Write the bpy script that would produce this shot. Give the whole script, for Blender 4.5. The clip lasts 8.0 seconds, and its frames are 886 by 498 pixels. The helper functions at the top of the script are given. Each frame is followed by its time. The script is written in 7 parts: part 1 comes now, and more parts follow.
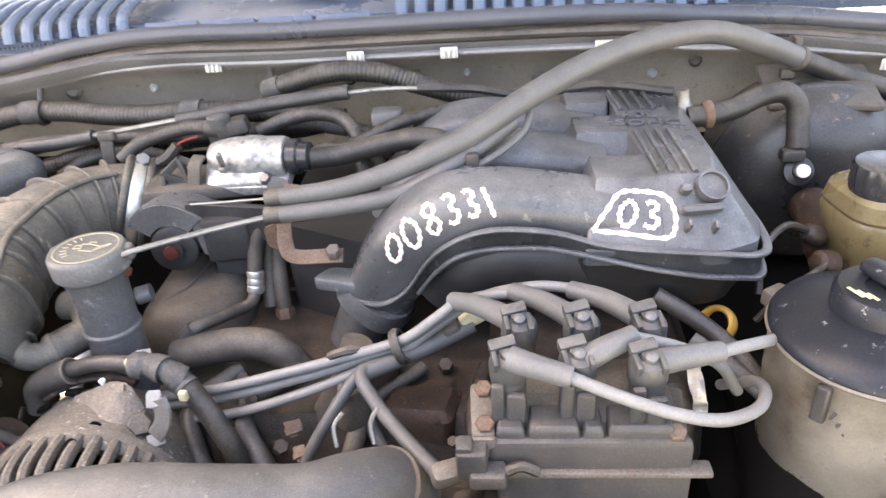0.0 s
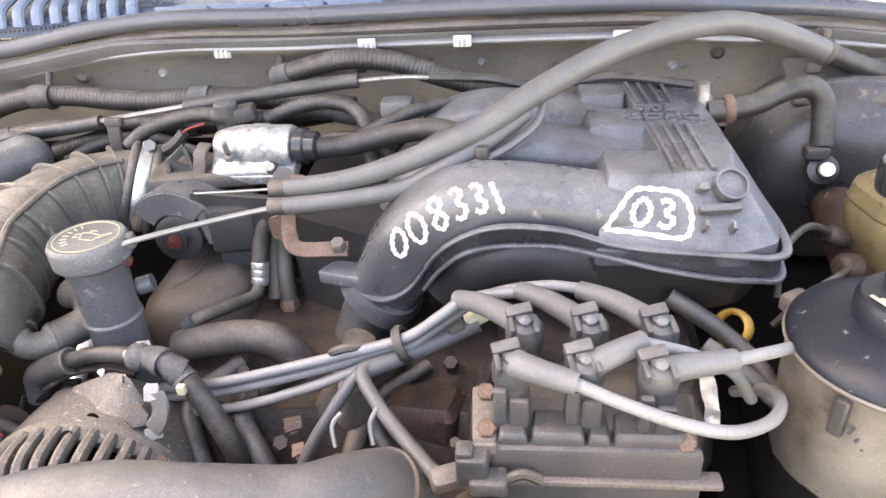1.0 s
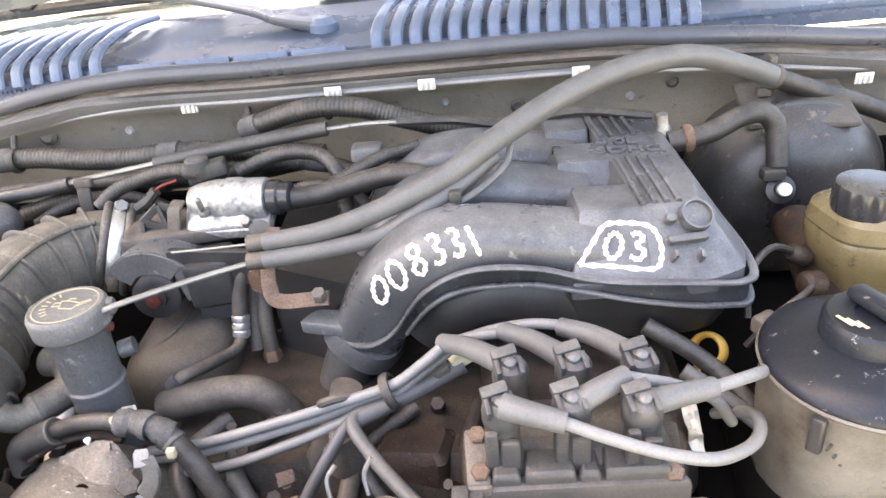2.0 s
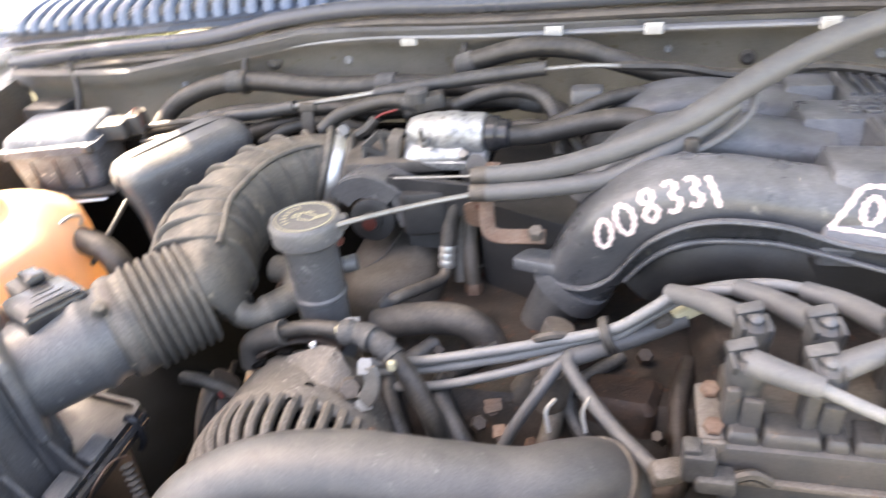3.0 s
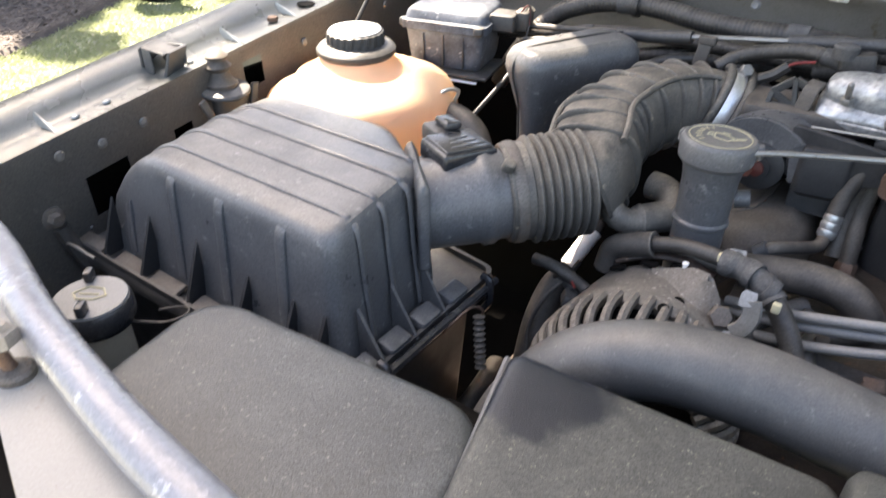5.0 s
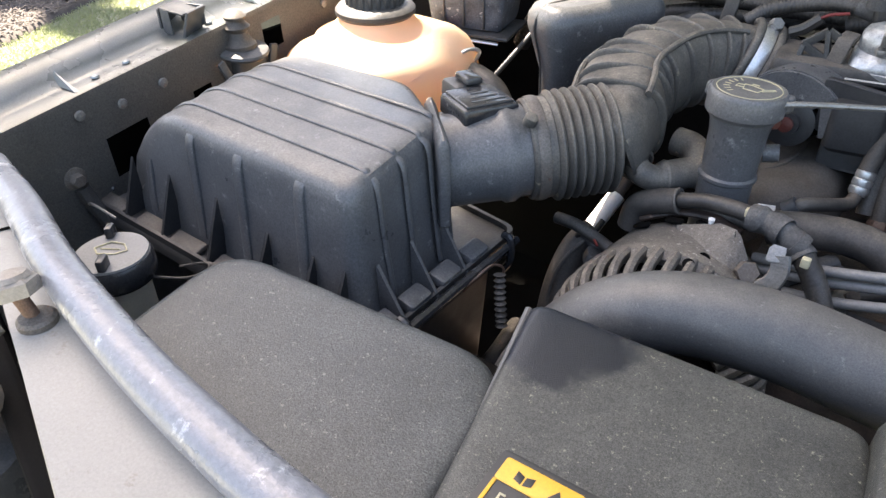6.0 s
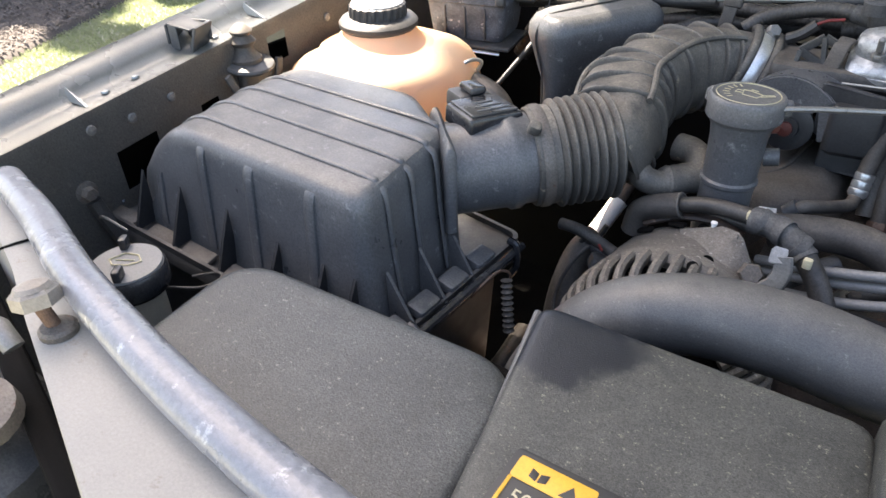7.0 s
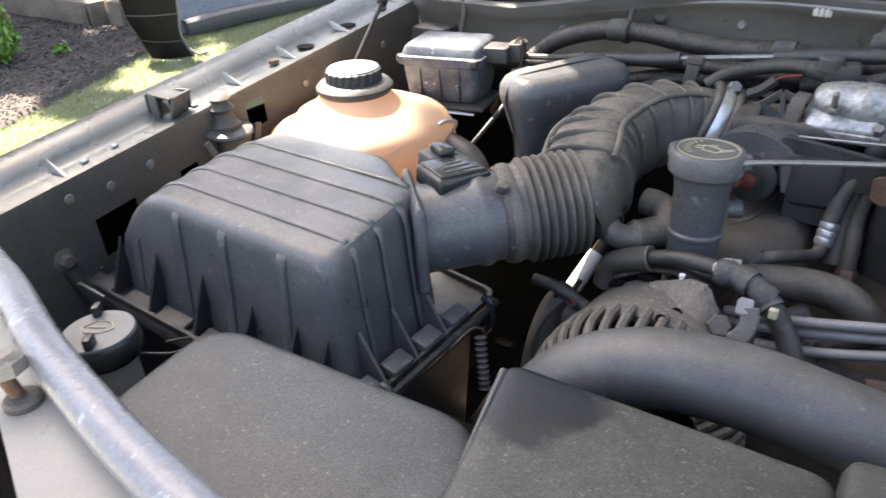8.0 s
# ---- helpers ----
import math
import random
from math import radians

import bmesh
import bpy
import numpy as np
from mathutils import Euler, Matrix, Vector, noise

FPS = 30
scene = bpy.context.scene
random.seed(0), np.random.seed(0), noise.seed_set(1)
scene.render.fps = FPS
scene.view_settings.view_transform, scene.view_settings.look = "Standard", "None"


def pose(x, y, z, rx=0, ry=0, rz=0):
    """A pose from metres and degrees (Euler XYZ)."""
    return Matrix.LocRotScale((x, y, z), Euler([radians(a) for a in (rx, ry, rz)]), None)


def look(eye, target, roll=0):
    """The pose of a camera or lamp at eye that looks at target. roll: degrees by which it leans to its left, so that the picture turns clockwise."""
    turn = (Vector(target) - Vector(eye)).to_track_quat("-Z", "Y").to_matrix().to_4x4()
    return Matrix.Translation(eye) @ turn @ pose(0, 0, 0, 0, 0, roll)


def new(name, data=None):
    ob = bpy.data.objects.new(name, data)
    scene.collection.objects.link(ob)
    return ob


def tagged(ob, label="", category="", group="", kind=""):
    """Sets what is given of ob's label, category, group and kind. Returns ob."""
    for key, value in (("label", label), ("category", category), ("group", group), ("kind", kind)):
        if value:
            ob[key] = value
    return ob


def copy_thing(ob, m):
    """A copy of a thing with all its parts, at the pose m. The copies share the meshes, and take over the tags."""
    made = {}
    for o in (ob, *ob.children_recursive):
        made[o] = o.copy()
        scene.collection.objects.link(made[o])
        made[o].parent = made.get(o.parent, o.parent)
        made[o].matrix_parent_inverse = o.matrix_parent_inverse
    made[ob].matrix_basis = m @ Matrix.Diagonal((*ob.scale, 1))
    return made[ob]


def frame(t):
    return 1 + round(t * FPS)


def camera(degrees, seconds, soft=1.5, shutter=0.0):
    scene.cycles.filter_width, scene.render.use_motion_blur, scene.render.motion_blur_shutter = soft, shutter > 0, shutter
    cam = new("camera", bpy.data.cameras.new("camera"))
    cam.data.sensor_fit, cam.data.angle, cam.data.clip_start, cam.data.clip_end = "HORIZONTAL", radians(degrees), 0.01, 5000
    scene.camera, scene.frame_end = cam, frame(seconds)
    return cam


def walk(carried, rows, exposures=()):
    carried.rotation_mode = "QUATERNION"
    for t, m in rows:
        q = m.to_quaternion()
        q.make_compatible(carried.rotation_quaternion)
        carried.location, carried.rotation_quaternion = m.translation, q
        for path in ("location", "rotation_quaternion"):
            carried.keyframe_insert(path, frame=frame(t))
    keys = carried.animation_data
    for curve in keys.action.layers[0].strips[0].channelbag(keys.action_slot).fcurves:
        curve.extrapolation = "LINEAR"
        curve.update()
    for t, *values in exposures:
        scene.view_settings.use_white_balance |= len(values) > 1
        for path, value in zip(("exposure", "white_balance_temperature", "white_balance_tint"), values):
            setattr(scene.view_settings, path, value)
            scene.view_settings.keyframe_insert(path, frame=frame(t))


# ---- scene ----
# camera and its way
cam = camera(63.9, 8.0, soft=1.4, shutter=0.5)
PATH = [
    (0, (0.085, -0.52, 1.298), (-0.074, 1.184, 0.263), -4.2),
    (0.5, (0.085, -0.494, 1.293), (-0.038, 1.185, 0.213), -2.7),
    (1, (0.093, -0.5, 1.294), (-0.115, 1.182, 0.232), -4.0),
    (1.2, (0.102, -0.504, 1.294), (-0.067, 1.208, 0.274), -3.0),
    (2.3, (0.074, -0.501, 1.322), (-0.068, 1.22, 0.313), -7.7),
    (2.5, (0.063, -0.501, 1.319), (-0.201, 1.209, 0.316), -8.5),
    (3, (0.008, -0.518, 1.309), (-0.486, 1.093, 0.232), -7.1),
    (3.5, (-0.05, -0.551, 1.286), (-0.78, 0.97, 0.211), -1.6),
    (4, (-0.124, -0.574, 1.295), (-1.073, 0.843, 0.25), -2.0),
    (4.5, (-0.138, -0.589, 1.295), (-1.069, 0.849, 0.264), -0.7),
    (5, (-0.135, -0.625, 1.263), (-1.113, 0.72, 0.153), 0.4),
    (5.2, (-0.137, -0.627, 1.257), (-1.118, 0.699, 0.126), 0.2),
    (6.3, (-0.13, -0.63, 1.241), (-1.14, 0.645, 0.078), -1.0),
    (6.5, (-0.131, -0.637, 1.246), (-1.132, 0.653, 0.091), -0.7),
    (7, (-0.13, -0.641, 1.247), (-1.145, 0.652, 0.109), -1.7),
    (7.5, (-0.127, -0.64, 1.253), (-1.211, 0.663, 0.192), -3.3),
    (8, (-0.11, -0.631, 1.254), (-1.16, 0.739, 0.243), -2.8),
]
walk(cam, [(t, look(eye, target, roll)) for t, eye, target, roll in PATH], exposures=[(0.0, 4.15, 8600, 19), (0.5, 4.26, 8600, 19), (1.2, 4.35, 8600, 19), (2.4, 4.22, 8500, 18), (3.0, 4.15, 8400, 18), (3.6, 3.9, 8000, 17), (4.4, 3.4, 7700, 14), (5.2, 3.22, 7550, 13.5), (6.3, 3.07, 7300, 12.5), (8.0, 3.02, 7300, 13)])

# world, sun, exposure
SUN = Vector((-0.50, 0.10, 0.86)).normalized()
world = bpy.data.worlds.new("sky")
scene.world = world
world.use_nodes = True
wn = world.node_tree.nodes
sky = wn.new("ShaderNodeTexSky")
sky.sky_type = "NISHITA"
sky.sun_disc = False
sky.sun_elevation = math.asin(SUN.z)
sky.sun_rotation = math.atan2(SUN.x, SUN.y)
sky.air_density, sky.dust_density = 1.0, 2.5
world.node_tree.links.new(sky.outputs[0], wn["Background"].inputs[0])
wn["Background"].inputs[1].default_value = 0.075
sun = new("sun", bpy.data.lights.new("sun", "SUN"))
sun.data.energy, sun.data.angle, sun.data.color = 5.0, radians(0.6), (1.0, 0.95, 0.87)
sun.matrix_world = look(SUN * 10, (0, 0, 0))

# ---- materials ----
def mat(name, col, rough=0.6, metal=0.0, alt=None, mix=0.5, size=30.0, dust=0.0, dustcol=(0.30, 0.28, 0.25),
        bump=0.15, grain=400.0, spots=0.0, spotcol=(0.02, 0.02, 0.02), spotsize=60.0, coat=0.0, sub=0.0, trans=0.0, spec=0.5, wet=None, gr=0.4):
    """A worn surface: two tones in broad patches, fine grain, settled dust and spots."""
    m = bpy.data.materials.new(name)
    m.use_nodes = True
    nt = m.node_tree
    N, L = nt.nodes, nt.links
    b = N["Principled BSDF"]
    co = N.new("ShaderNodeTexCoord").outputs["Object"]
    def noise_tex(scale, detail=4.0, rough_=0.6):
        n = N.new("ShaderNodeTexNoise")
        n.inputs["Scale"].default_value, n.inputs["Detail"].default_value, n.inputs["Roughness"].default_value = scale, detail, rough_
        L.new(co, n.inputs["Vector"])
        return n.outputs["Fac"]
    def ramp(src, lo, hi):
        r = N.new("ShaderNodeMapRange")
        r.inputs["From Min"].default_value, r.inputs["From Max"].default_value = lo, hi
        L.new(src, r.inputs["Value"])
        return r.outputs["Result"]
    def blend(fac, a, c):
        x = N.new("ShaderNodeMix")
        x.data_type = "RGBA"
        for sock, v in ((x.inputs[0], fac), (x.inputs[6], a), (x.inputs[7], c)):
            if hasattr(v, "links"):
                L.new(v, sock)
            else:
                sock.default_value = v if isinstance(v, float) else (*v, 1)
        return x.outputs[2]
    def times(a, c):
        x = N.new("ShaderNodeMath")
        x.operation = "MULTIPLY"
        for sock, v in ((x.inputs[0], a), (x.inputs[1], c)):
            if hasattr(v, "links"):
                L.new(v, sock)
            else:
                sock.default_value = v
        return x.outputs[0]
    alt = alt or tuple(c * 0.6 for c in col)
    broad = noise_tex(size, 5)
    fine = noise_tex(grain, 3)
    c = blend(times(ramp(broad, 0.35, 0.7), mix), col, alt)
    if spots:
        c = blend(times(ramp(noise_tex(spotsize, 6, 0.7), 0.62 - spots * 0.2, 0.68), 0.85), c, spotcol)
    rsrc = ramp(broad, 0.3, 0.75)
    if gr:
        tone = N.new("ShaderNodeMapRange")
        tone.inputs["From Min"].default_value, tone.inputs["From Max"].default_value = 0.3, 0.7
        tone.inputs["To Min"].default_value, tone.inputs["To Max"].default_value = 1.0 - gr, 1.0 + gr
        L.new(noise_tex(grain * 1.3, 6, 0.75), tone.inputs["Value"])
        mult = N.new("ShaderNodeMix")
        mult.data_type, mult.blend_type = "RGBA", "MULTIPLY"
        mult.inputs[0].default_value = 1.0
    if dust:
        geo = N.new("ShaderNodeNewGeometry")
        sep = N.new("ShaderNodeSeparateXYZ")
        L.new(geo.outputs["Normal"], sep.inputs[0])
        up = ramp(sep.outputs[2], -0.3, 1.0)
        patch = ramp(noise_tex(size * 0.9 + 6, 8, 0.7), 0.3, 0.7)
        speck = N.new("ShaderNodeMapRange")
        speck.inputs["From Min"].default_value, speck.inputs["From Max"].default_value, speck.inputs["To Min"].default_value = 0.3, 0.7, 0.72
        L.new(fine, speck.inputs["Value"])
        speck = speck.outputs["Result"]
        amount = times(times(times(up, patch), speck), min(1.0, dust * 1.5))
        c = blend(amount, c, dustcol)
    if gr:
        L.new(c, mult.inputs[6])
        L.new(tone.outputs["Result"], mult.inputs[7])
        c = mult.outputs[2]
    if wet:
        far = N.new("ShaderNodeVectorMath")
        far.operation = "DISTANCE"
        far.inputs[1].default_value = wet[0]
        L.new(co, far.inputs[0])
        edge = N.new("ShaderNodeMath")
        edge.operation = "MULTIPLY_ADD"
        edge.inputs[1].default_value = 0.05
        L.new(noise_tex(40.0, 5), edge.inputs[0])
        L.new(far.outputs["Value"], edge.inputs[2])
        wetness = N.new("ShaderNodeMapRange")
        wetness.inputs["From Min"].default_value, wetness.inputs["From Max"].default_value = wet[1] * 1.06, wet[1] * 0.94
        L.new(edge.outputs[0], wetness.inputs["Value"])
        wetness = wetness.outputs["Result"]
        c = blend(wetness, c, (0.012, 0.015, 0.022))
    L.new(c, b.inputs["Base Color"])
    rr = N.new("ShaderNodeMapRange")
    rr.inputs["To Min"].default_value, rr.inputs["To Max"].default_value = max(0.05, rough - 0.12), min(1.0, rough + 0.12)
    L.new(rsrc, rr.inputs["Value"])
    if wet:
        shine = N.new("ShaderNodeMix")
        shine.inputs[3].default_value = 0.3
        L.new(wetness, shine.inputs[0])
        L.new(rr.outputs["Result"], shine.inputs[2])
        L.new(shine.outputs[0], b.inputs["Roughness"])
    else:
        L.new(rr.outputs["Result"], b.inputs["Roughness"])
    b.inputs["Specular IOR Level"].default_value = spec
    b.inputs["Metallic"].default_value = metal
    b.inputs["Coat Weight"].default_value = coat
    if sub:
        b.inputs["Subsurface Weight"].default_value = sub
        b.inputs["Subsurface Radius"].default_value = (0.02, 0.01, 0.004)
        b.inputs["Subsurface Scale"].default_value = 1.0
    if trans:
        b.inputs["Transmission Weight"].default_value = trans
    if bump:
        bp = N.new("ShaderNodeBump")
        bp.inputs["Strength"].default_value, bp.inputs["Distance"].default_value = bump, 0.001
        add = N.new("ShaderNodeMath")
        L.new(fine, add.inputs[0])
        L.new(times(broad, 1.5), add.inputs[1])
        L.new(add.outputs[0], bp.inputs["Height"])
        L.new(bp.outputs["Normal"], b.inputs["Normal"])
    return m


M = {
    "airbox": mat("moulded_plastic", (0.074, 0.076, 0.08), 0.37, alt=(0.145, 0.148, 0.15), size=16, dust=0.34, bump=0.2, spots=0.08, spotcol=(0.24, 0.24, 0.235), spotsize=75),
    "plastic": mat("black_plastic", (0.031, 0.031, 0.032), 0.45, alt=(0.052, 0.05, 0.048), dust=0.25),
    "gloss": mat("glossy_black_plastic", (0.02, 0.021, 0.024), 0.22, alt=(0.035, 0.036, 0.04), dust=0.15, bump=0.05),
    # dust, raised on upward faces to stand in for the roof's sky reflection too
    "manifold": mat("manifold_plastic", (0.05, 0.052, 0.056), 0.34, alt=(0.09, 0.093, 0.098), size=13, dust=0.42, dustcol=(0.3, 0.303, 0.31), bump=0.12, spots=0.02, spotcol=(0.2, 0.19, 0.17), spotsize=90, gr=0.28),
    "rubber": mat("dusty_rubber", (0.036, 0.033, 0.031), 0.6, alt=(0.075, 0.066, 0.058), size=25, dust=0.38, dustcol=(0.33, 0.275, 0.215), gr=0.28),
    "duct": mat("duct_rubber", (0.05, 0.048, 0.045), 0.56, alt=(0.11, 0.104, 0.094), size=24, dust=0.6, dustcol=(0.34, 0.29, 0.225), spots=0.03, spotcol=(0.3, 0.25, 0.18), spotsize=60),
    "hose": mat("hose_rubber", (0.058, 0.059, 0.06), 0.48, alt=(0.094, 0.094, 0.092), size=12, dust=0.3, spots=0.03, spotcol=(0.16, 0.16, 0.15), spotsize=120, grain=700, gr=0.35),
    "greyhose": mat("grey_sleeve", (0.08, 0.082, 0.085), 0.5, alt=(0.13, 0.129, 0.126), size=26, dust=0.2, gr=0.18),
    "plugwire": mat("plug_wire_silicone", (0.19, 0.191, 0.19), 0.45, alt=(0.25, 0.249, 0.244), size=30, dust=0.25, bump=0.05, gr=0.2),
    "bootgrey": mat("grey_boot_rubber", (0.11, 0.112, 0.115), 0.5, alt=(0.155, 0.155, 0.153), size=40, dust=0.2, gr=0.18),
    "boot": mat("plug_boot_rubber", (0.042, 0.044, 0.047), 0.5, alt=(0.085, 0.085, 0.085), size=40, dust=0.3, gr=0.18),
    "captop": mat("sun_pale_cap_top", (0.52, 0.52, 0.52), 0.5, alt=(0.4, 0.4, 0.41), size=30, dust=0.2, bump=0.05, gr=0.12),
    "psl": mat("slate_lid", (0.011, 0.0135, 0.02), 0.42, alt=(0.02, 0.023, 0.032), size=14, dust=0.0, spec=0.35, spots=0.01, spotcol=(0.3, 0.3, 0.3), spotsize=90, bump=0.06),
    "blackmatt": mat("matt_black_plastic", (0.018, 0.0185, 0.02), 0.5, alt=(0.035, 0.035, 0.036), size=30, dust=0.08, bump=0.1),
    "clipwhite": mat("dusty_white_clip", (0.5, 0.49, 0.46), 0.5, alt=(0.4, 0.39, 0.36), size=60, bump=0.1, gr=0.12),
    "cable": mat("black_cable", (0.02, 0.019, 0.0185), 0.5, alt=(0.048, 0.044, 0.04), size=35, dust=0.26, dustcol=(0.32, 0.28, 0.23)),
    "seal": mat("seal_rubber", (0.062, 0.069, 0.086), 0.34, alt=(0.09, 0.098, 0.115), size=10, dust=0.05, bump=0.06, gr=0.2),
    "cover": mat("grained_cover_plastic", (0.036, 0.041, 0.043), 0.42, alt=(0.064, 0.07, 0.071), size=6, dust=0.24, dustcol=(0.165, 0.177, 0.175), bump=0.45, grain=700, spots=0.09, spotcol=(0.2, 0.2, 0.185), spotsize=260, gr=0.9),
    "cover2": mat("speckled_cover_plastic", (0.035, 0.037, 0.036), 0.5, alt=(0.055, 0.057, 0.053), size=7, dust=0.26, dustcol=(0.19, 0.188, 0.158), bump=0.4, grain=900, spots=0.11, spotcol=(0.27, 0.26, 0.2), spotsize=330, wet=((-0.085, 0.062, 0.08), 0.074), gr=0.9),
    "foiltag": mat("crumpled_foil", (0.8, 0.8, 0.79), 0.35, metal=0.5, alt=(0.6, 0.6, 0.6), size=70, bump=1.0, grain=110, gr=0.2),
    "alu": mat("dull_cast_aluminium", (0.32, 0.31, 0.29), 0.5, metal=0.75, alt=(0.2, 0.19, 0.18), size=50, dust=0.3, bump=0.4, spots=0.12, spotcol=(0.1, 0.09, 0.08), gr=0.2),
    "altalu": mat("dirty_cast_housing", (0.16, 0.145, 0.125), 0.65, metal=0.2, alt=(0.06, 0.052, 0.045), mix=0.9, size=45, dust=0.45, dustcol=(0.34, 0.31, 0.27), bump=0.7, spots=0.1, spotcol=(0.62, 0.59, 0.54), spotsize=190),
    "bright": mat("bright_zinc", (0.75, 0.75, 0.73), 0.4, metal=0.85, alt=(0.55, 0.54, 0.52), size=60, bump=0.1, gr=0.2),
    "foil": mat("silver_casting", (0.5, 0.5, 0.49), 0.45, metal=0.55, alt=(0.24, 0.24, 0.24), mix=0.9, size=60, bump=1.0, grain=110, spots=0.16, spotcol=(0.2, 0.2, 0.2), spotsize=120, gr=0.4),
    "rust": mat("rusty_steel", (0.13, 0.07, 0.045), 0.8, metal=0.2, alt=(0.23, 0.16, 0.118), size=50, dust=0.25, bump=0.5),
    "grime": mat("oily_iron", (0.014, 0.012, 0.011), 0.5, metal=0.2, alt=(0.06, 0.042, 0.032), mix=0.9, size=28, dust=0.1, bump=0.7, spots=0.1, spotcol=(0.12, 0.05, 0.026), spotsize=45),
    "tan": mat("dusty_valve_cover", (0.075, 0.062, 0.05), 0.65, alt=(0.045, 0.037, 0.03), size=14, dust=0.25, bump=0.25),
    "coilbody": mat("coil_plastic", (0.04, 0.042, 0.045), 0.55, alt=(0.085, 0.07, 0.06), size=22, dust=0.3, dustcol=(0.24, 0.21, 0.18), spots=0.05, spotcol=(0.16, 0.1, 0.06), spotsize=50, gr=0.25),
    "bracket": mat("coil_bracket", (0.15, 0.132, 0.115), 0.65, metal=0.3, alt=(0.09, 0.068, 0.053), size=30, dust=0.22, spots=0.06, spotcol=(0.16, 0.08, 0.05), spotsize=90),
    "fusebox": mat("dusty_fuse_box", (0.05, 0.056, 0.068), 0.58, alt=(0.15, 0.17, 0.2), mix=0.95, size=40, dust=0.25, dustcol=(0.22, 0.235, 0.265), spec=0.35, bump=0.3, spots=0.07, spotcol=(0.45, 0.46, 0.47), spotsize=110),
    "paint": mat("silver_green_paint", (0.34, 0.352, 0.335), 0.3, metal=0.4, alt=(0.27, 0.281, 0.268), size=8, dust=0.06, gr=0.15, bump=0.05, coat=0.25),
    "apron": mat("dusty_apron_paint", (0.17, 0.162, 0.15), 0.55, metal=0.15, alt=(0.115, 0.108, 0.098), size=12, dust=0.15, spots=0.06, spotcol=(0.2, 0.19, 0.17)),
    "firewall": mat("dusty_firewall_paint", (0.24, 0.241, 0.245), 0.5, alt=(0.15, 0.149, 0.149), mix=0.8, size=9, dust=0.25, dustcol=(0.36, 0.35, 0.335), spots=0.05, spotcol=(0.15, 0.13, 0.1), gr=0.2),
    "boltpale": mat("worn_bolt_paint", (0.3, 0.27, 0.235), 0.5, metal=0.2, alt=(0.2, 0.165, 0.135), size=60, dust=0.1, bump=0.3, gr=0.2),
    "cream": mat("bare_primer_panel", (0.34, 0.325, 0.295), 0.5, alt=(0.28, 0.265, 0.238), size=9, dust=0.1, spots=0.03, spotcol=(0.25, 0.22, 0.18), gr=0.12),
    "bluegrey": mat("scuffed_tube_paint", (0.21, 0.218, 0.24), 0.3, metal=0.2, alt=(0.25, 0.258, 0.285), size=14, spots=0.12, spotcol=(0.5, 0.51, 0.54), spotsize=55, bump=0.6, grain=160, gr=0.2),
    "bumperblack": mat("black_bumper_plastic", (0.01, 0.01, 0.0105), 0.45, alt=(0.016, 0.0155, 0.016), size=6, spec=0.2, bump=0.05, gr=0.2),
    "bumpergrey": mat("grey_bumper_paint", (0.3, 0.315, 0.35), 0.3, metal=0.2, alt=(0.24, 0.25, 0.28), size=5, dust=0.1, bump=0.05, gr=0.15, coat=0.3),
    # blue base colour carries the sky reflection on the cowl
    "cowl": mat("cowl_sky_tint", (0.1, 0.14, 0.21), 0.28, alt=(0.14, 0.18, 0.25), size=10, dust=0.12, bump=0.05, gr=0.2),
    "white": mat("white_plastic", (0.88, 0.87, 0.83), 0.5, alt=(0.8, 0.78, 0.72), size=60, bump=0.1, gr=0.12),
    "washer": mat("translucent_tank", (0.42, 0.4, 0.34), 0.5, alt=(0.3, 0.28, 0.23), size=20, dust=0.15, gr=0.12),
    "orange": mat("amber_tank", (0.95, 0.76, 0.55), 0.3, alt=(0.95, 0.71, 0.48), size=8, mix=0.4, bump=0.05, gr=0.03),
    "pstank": mat("stained_tank", (0.24, 0.222, 0.188), 0.35, alt=(0.065, 0.05, 0.038), mix=0.95, size=13, dust=0.0, bump=0.08, spots=0.1, spotcol=(0.05, 0.036, 0.025), spotsize=14, gr=0.2),
    "brakefluid": mat("amber_fluid_tank", (0.17, 0.135, 0.07), 0.35, alt=(0.1, 0.078, 0.04), size=20, dust=0.04, bump=0.05, spots=0.08, spotcol=(0.06, 0.045, 0.03), gr=0.2),
    "yellow": mat("yellow_plastic", (0.75, 0.45, 0.1), 0.45, alt=(0.6, 0.35, 0.08), size=60, gr=0.12),
    "label": mat("label_yellow", (0.78, 0.42, 0.05), 0.45, alt=(0.72, 0.38, 0.05), size=40, bump=0.03, gr=0.12),
    "labelblack": mat("label_black", (0.03, 0.03, 0.03), 0.5, alt=(0.045, 0.045, 0.045), size=40, bump=0.03, gr=0.12),
    "ink": mat("pale_print", (0.55, 0.5, 0.33), 0.6, alt=(0.45, 0.4, 0.26), size=90, bump=0.03, gr=0.12),
    "marker": mat("white_paint_marker", (0.88, 0.77, 0.745), 0.5, alt=(0.8, 0.5, 0.46), mix=0.75, size=220, bump=0.1, gr=0.12),
    "redwire": mat("red_wire", (0.2, 0.022, 0.016), 0.5, alt=(0.14, 0.018, 0.013), size=80),
    "redbrown": mat("red_brown_plastic", (0.09, 0.02, 0.015), 0.4, alt=(0.05, 0.015, 0.01), size=60),
    # near-black stand-in for the shade in gaps and deep in the bay
    "dark": mat("gap_shade_black", (0.004, 0.0038, 0.0036), 0.85, alt=(0.008, 0.0065, 0.0055), size=12, spec=0.1),
    "booster": mat("booster_black_paint", (0.026, 0.026, 0.028), 0.35, metal=0.2, alt=(0.07, 0.066, 0.062), size=12, dust=0.2, spots=0.05, spotcol=(0.2, 0.13, 0.09)),
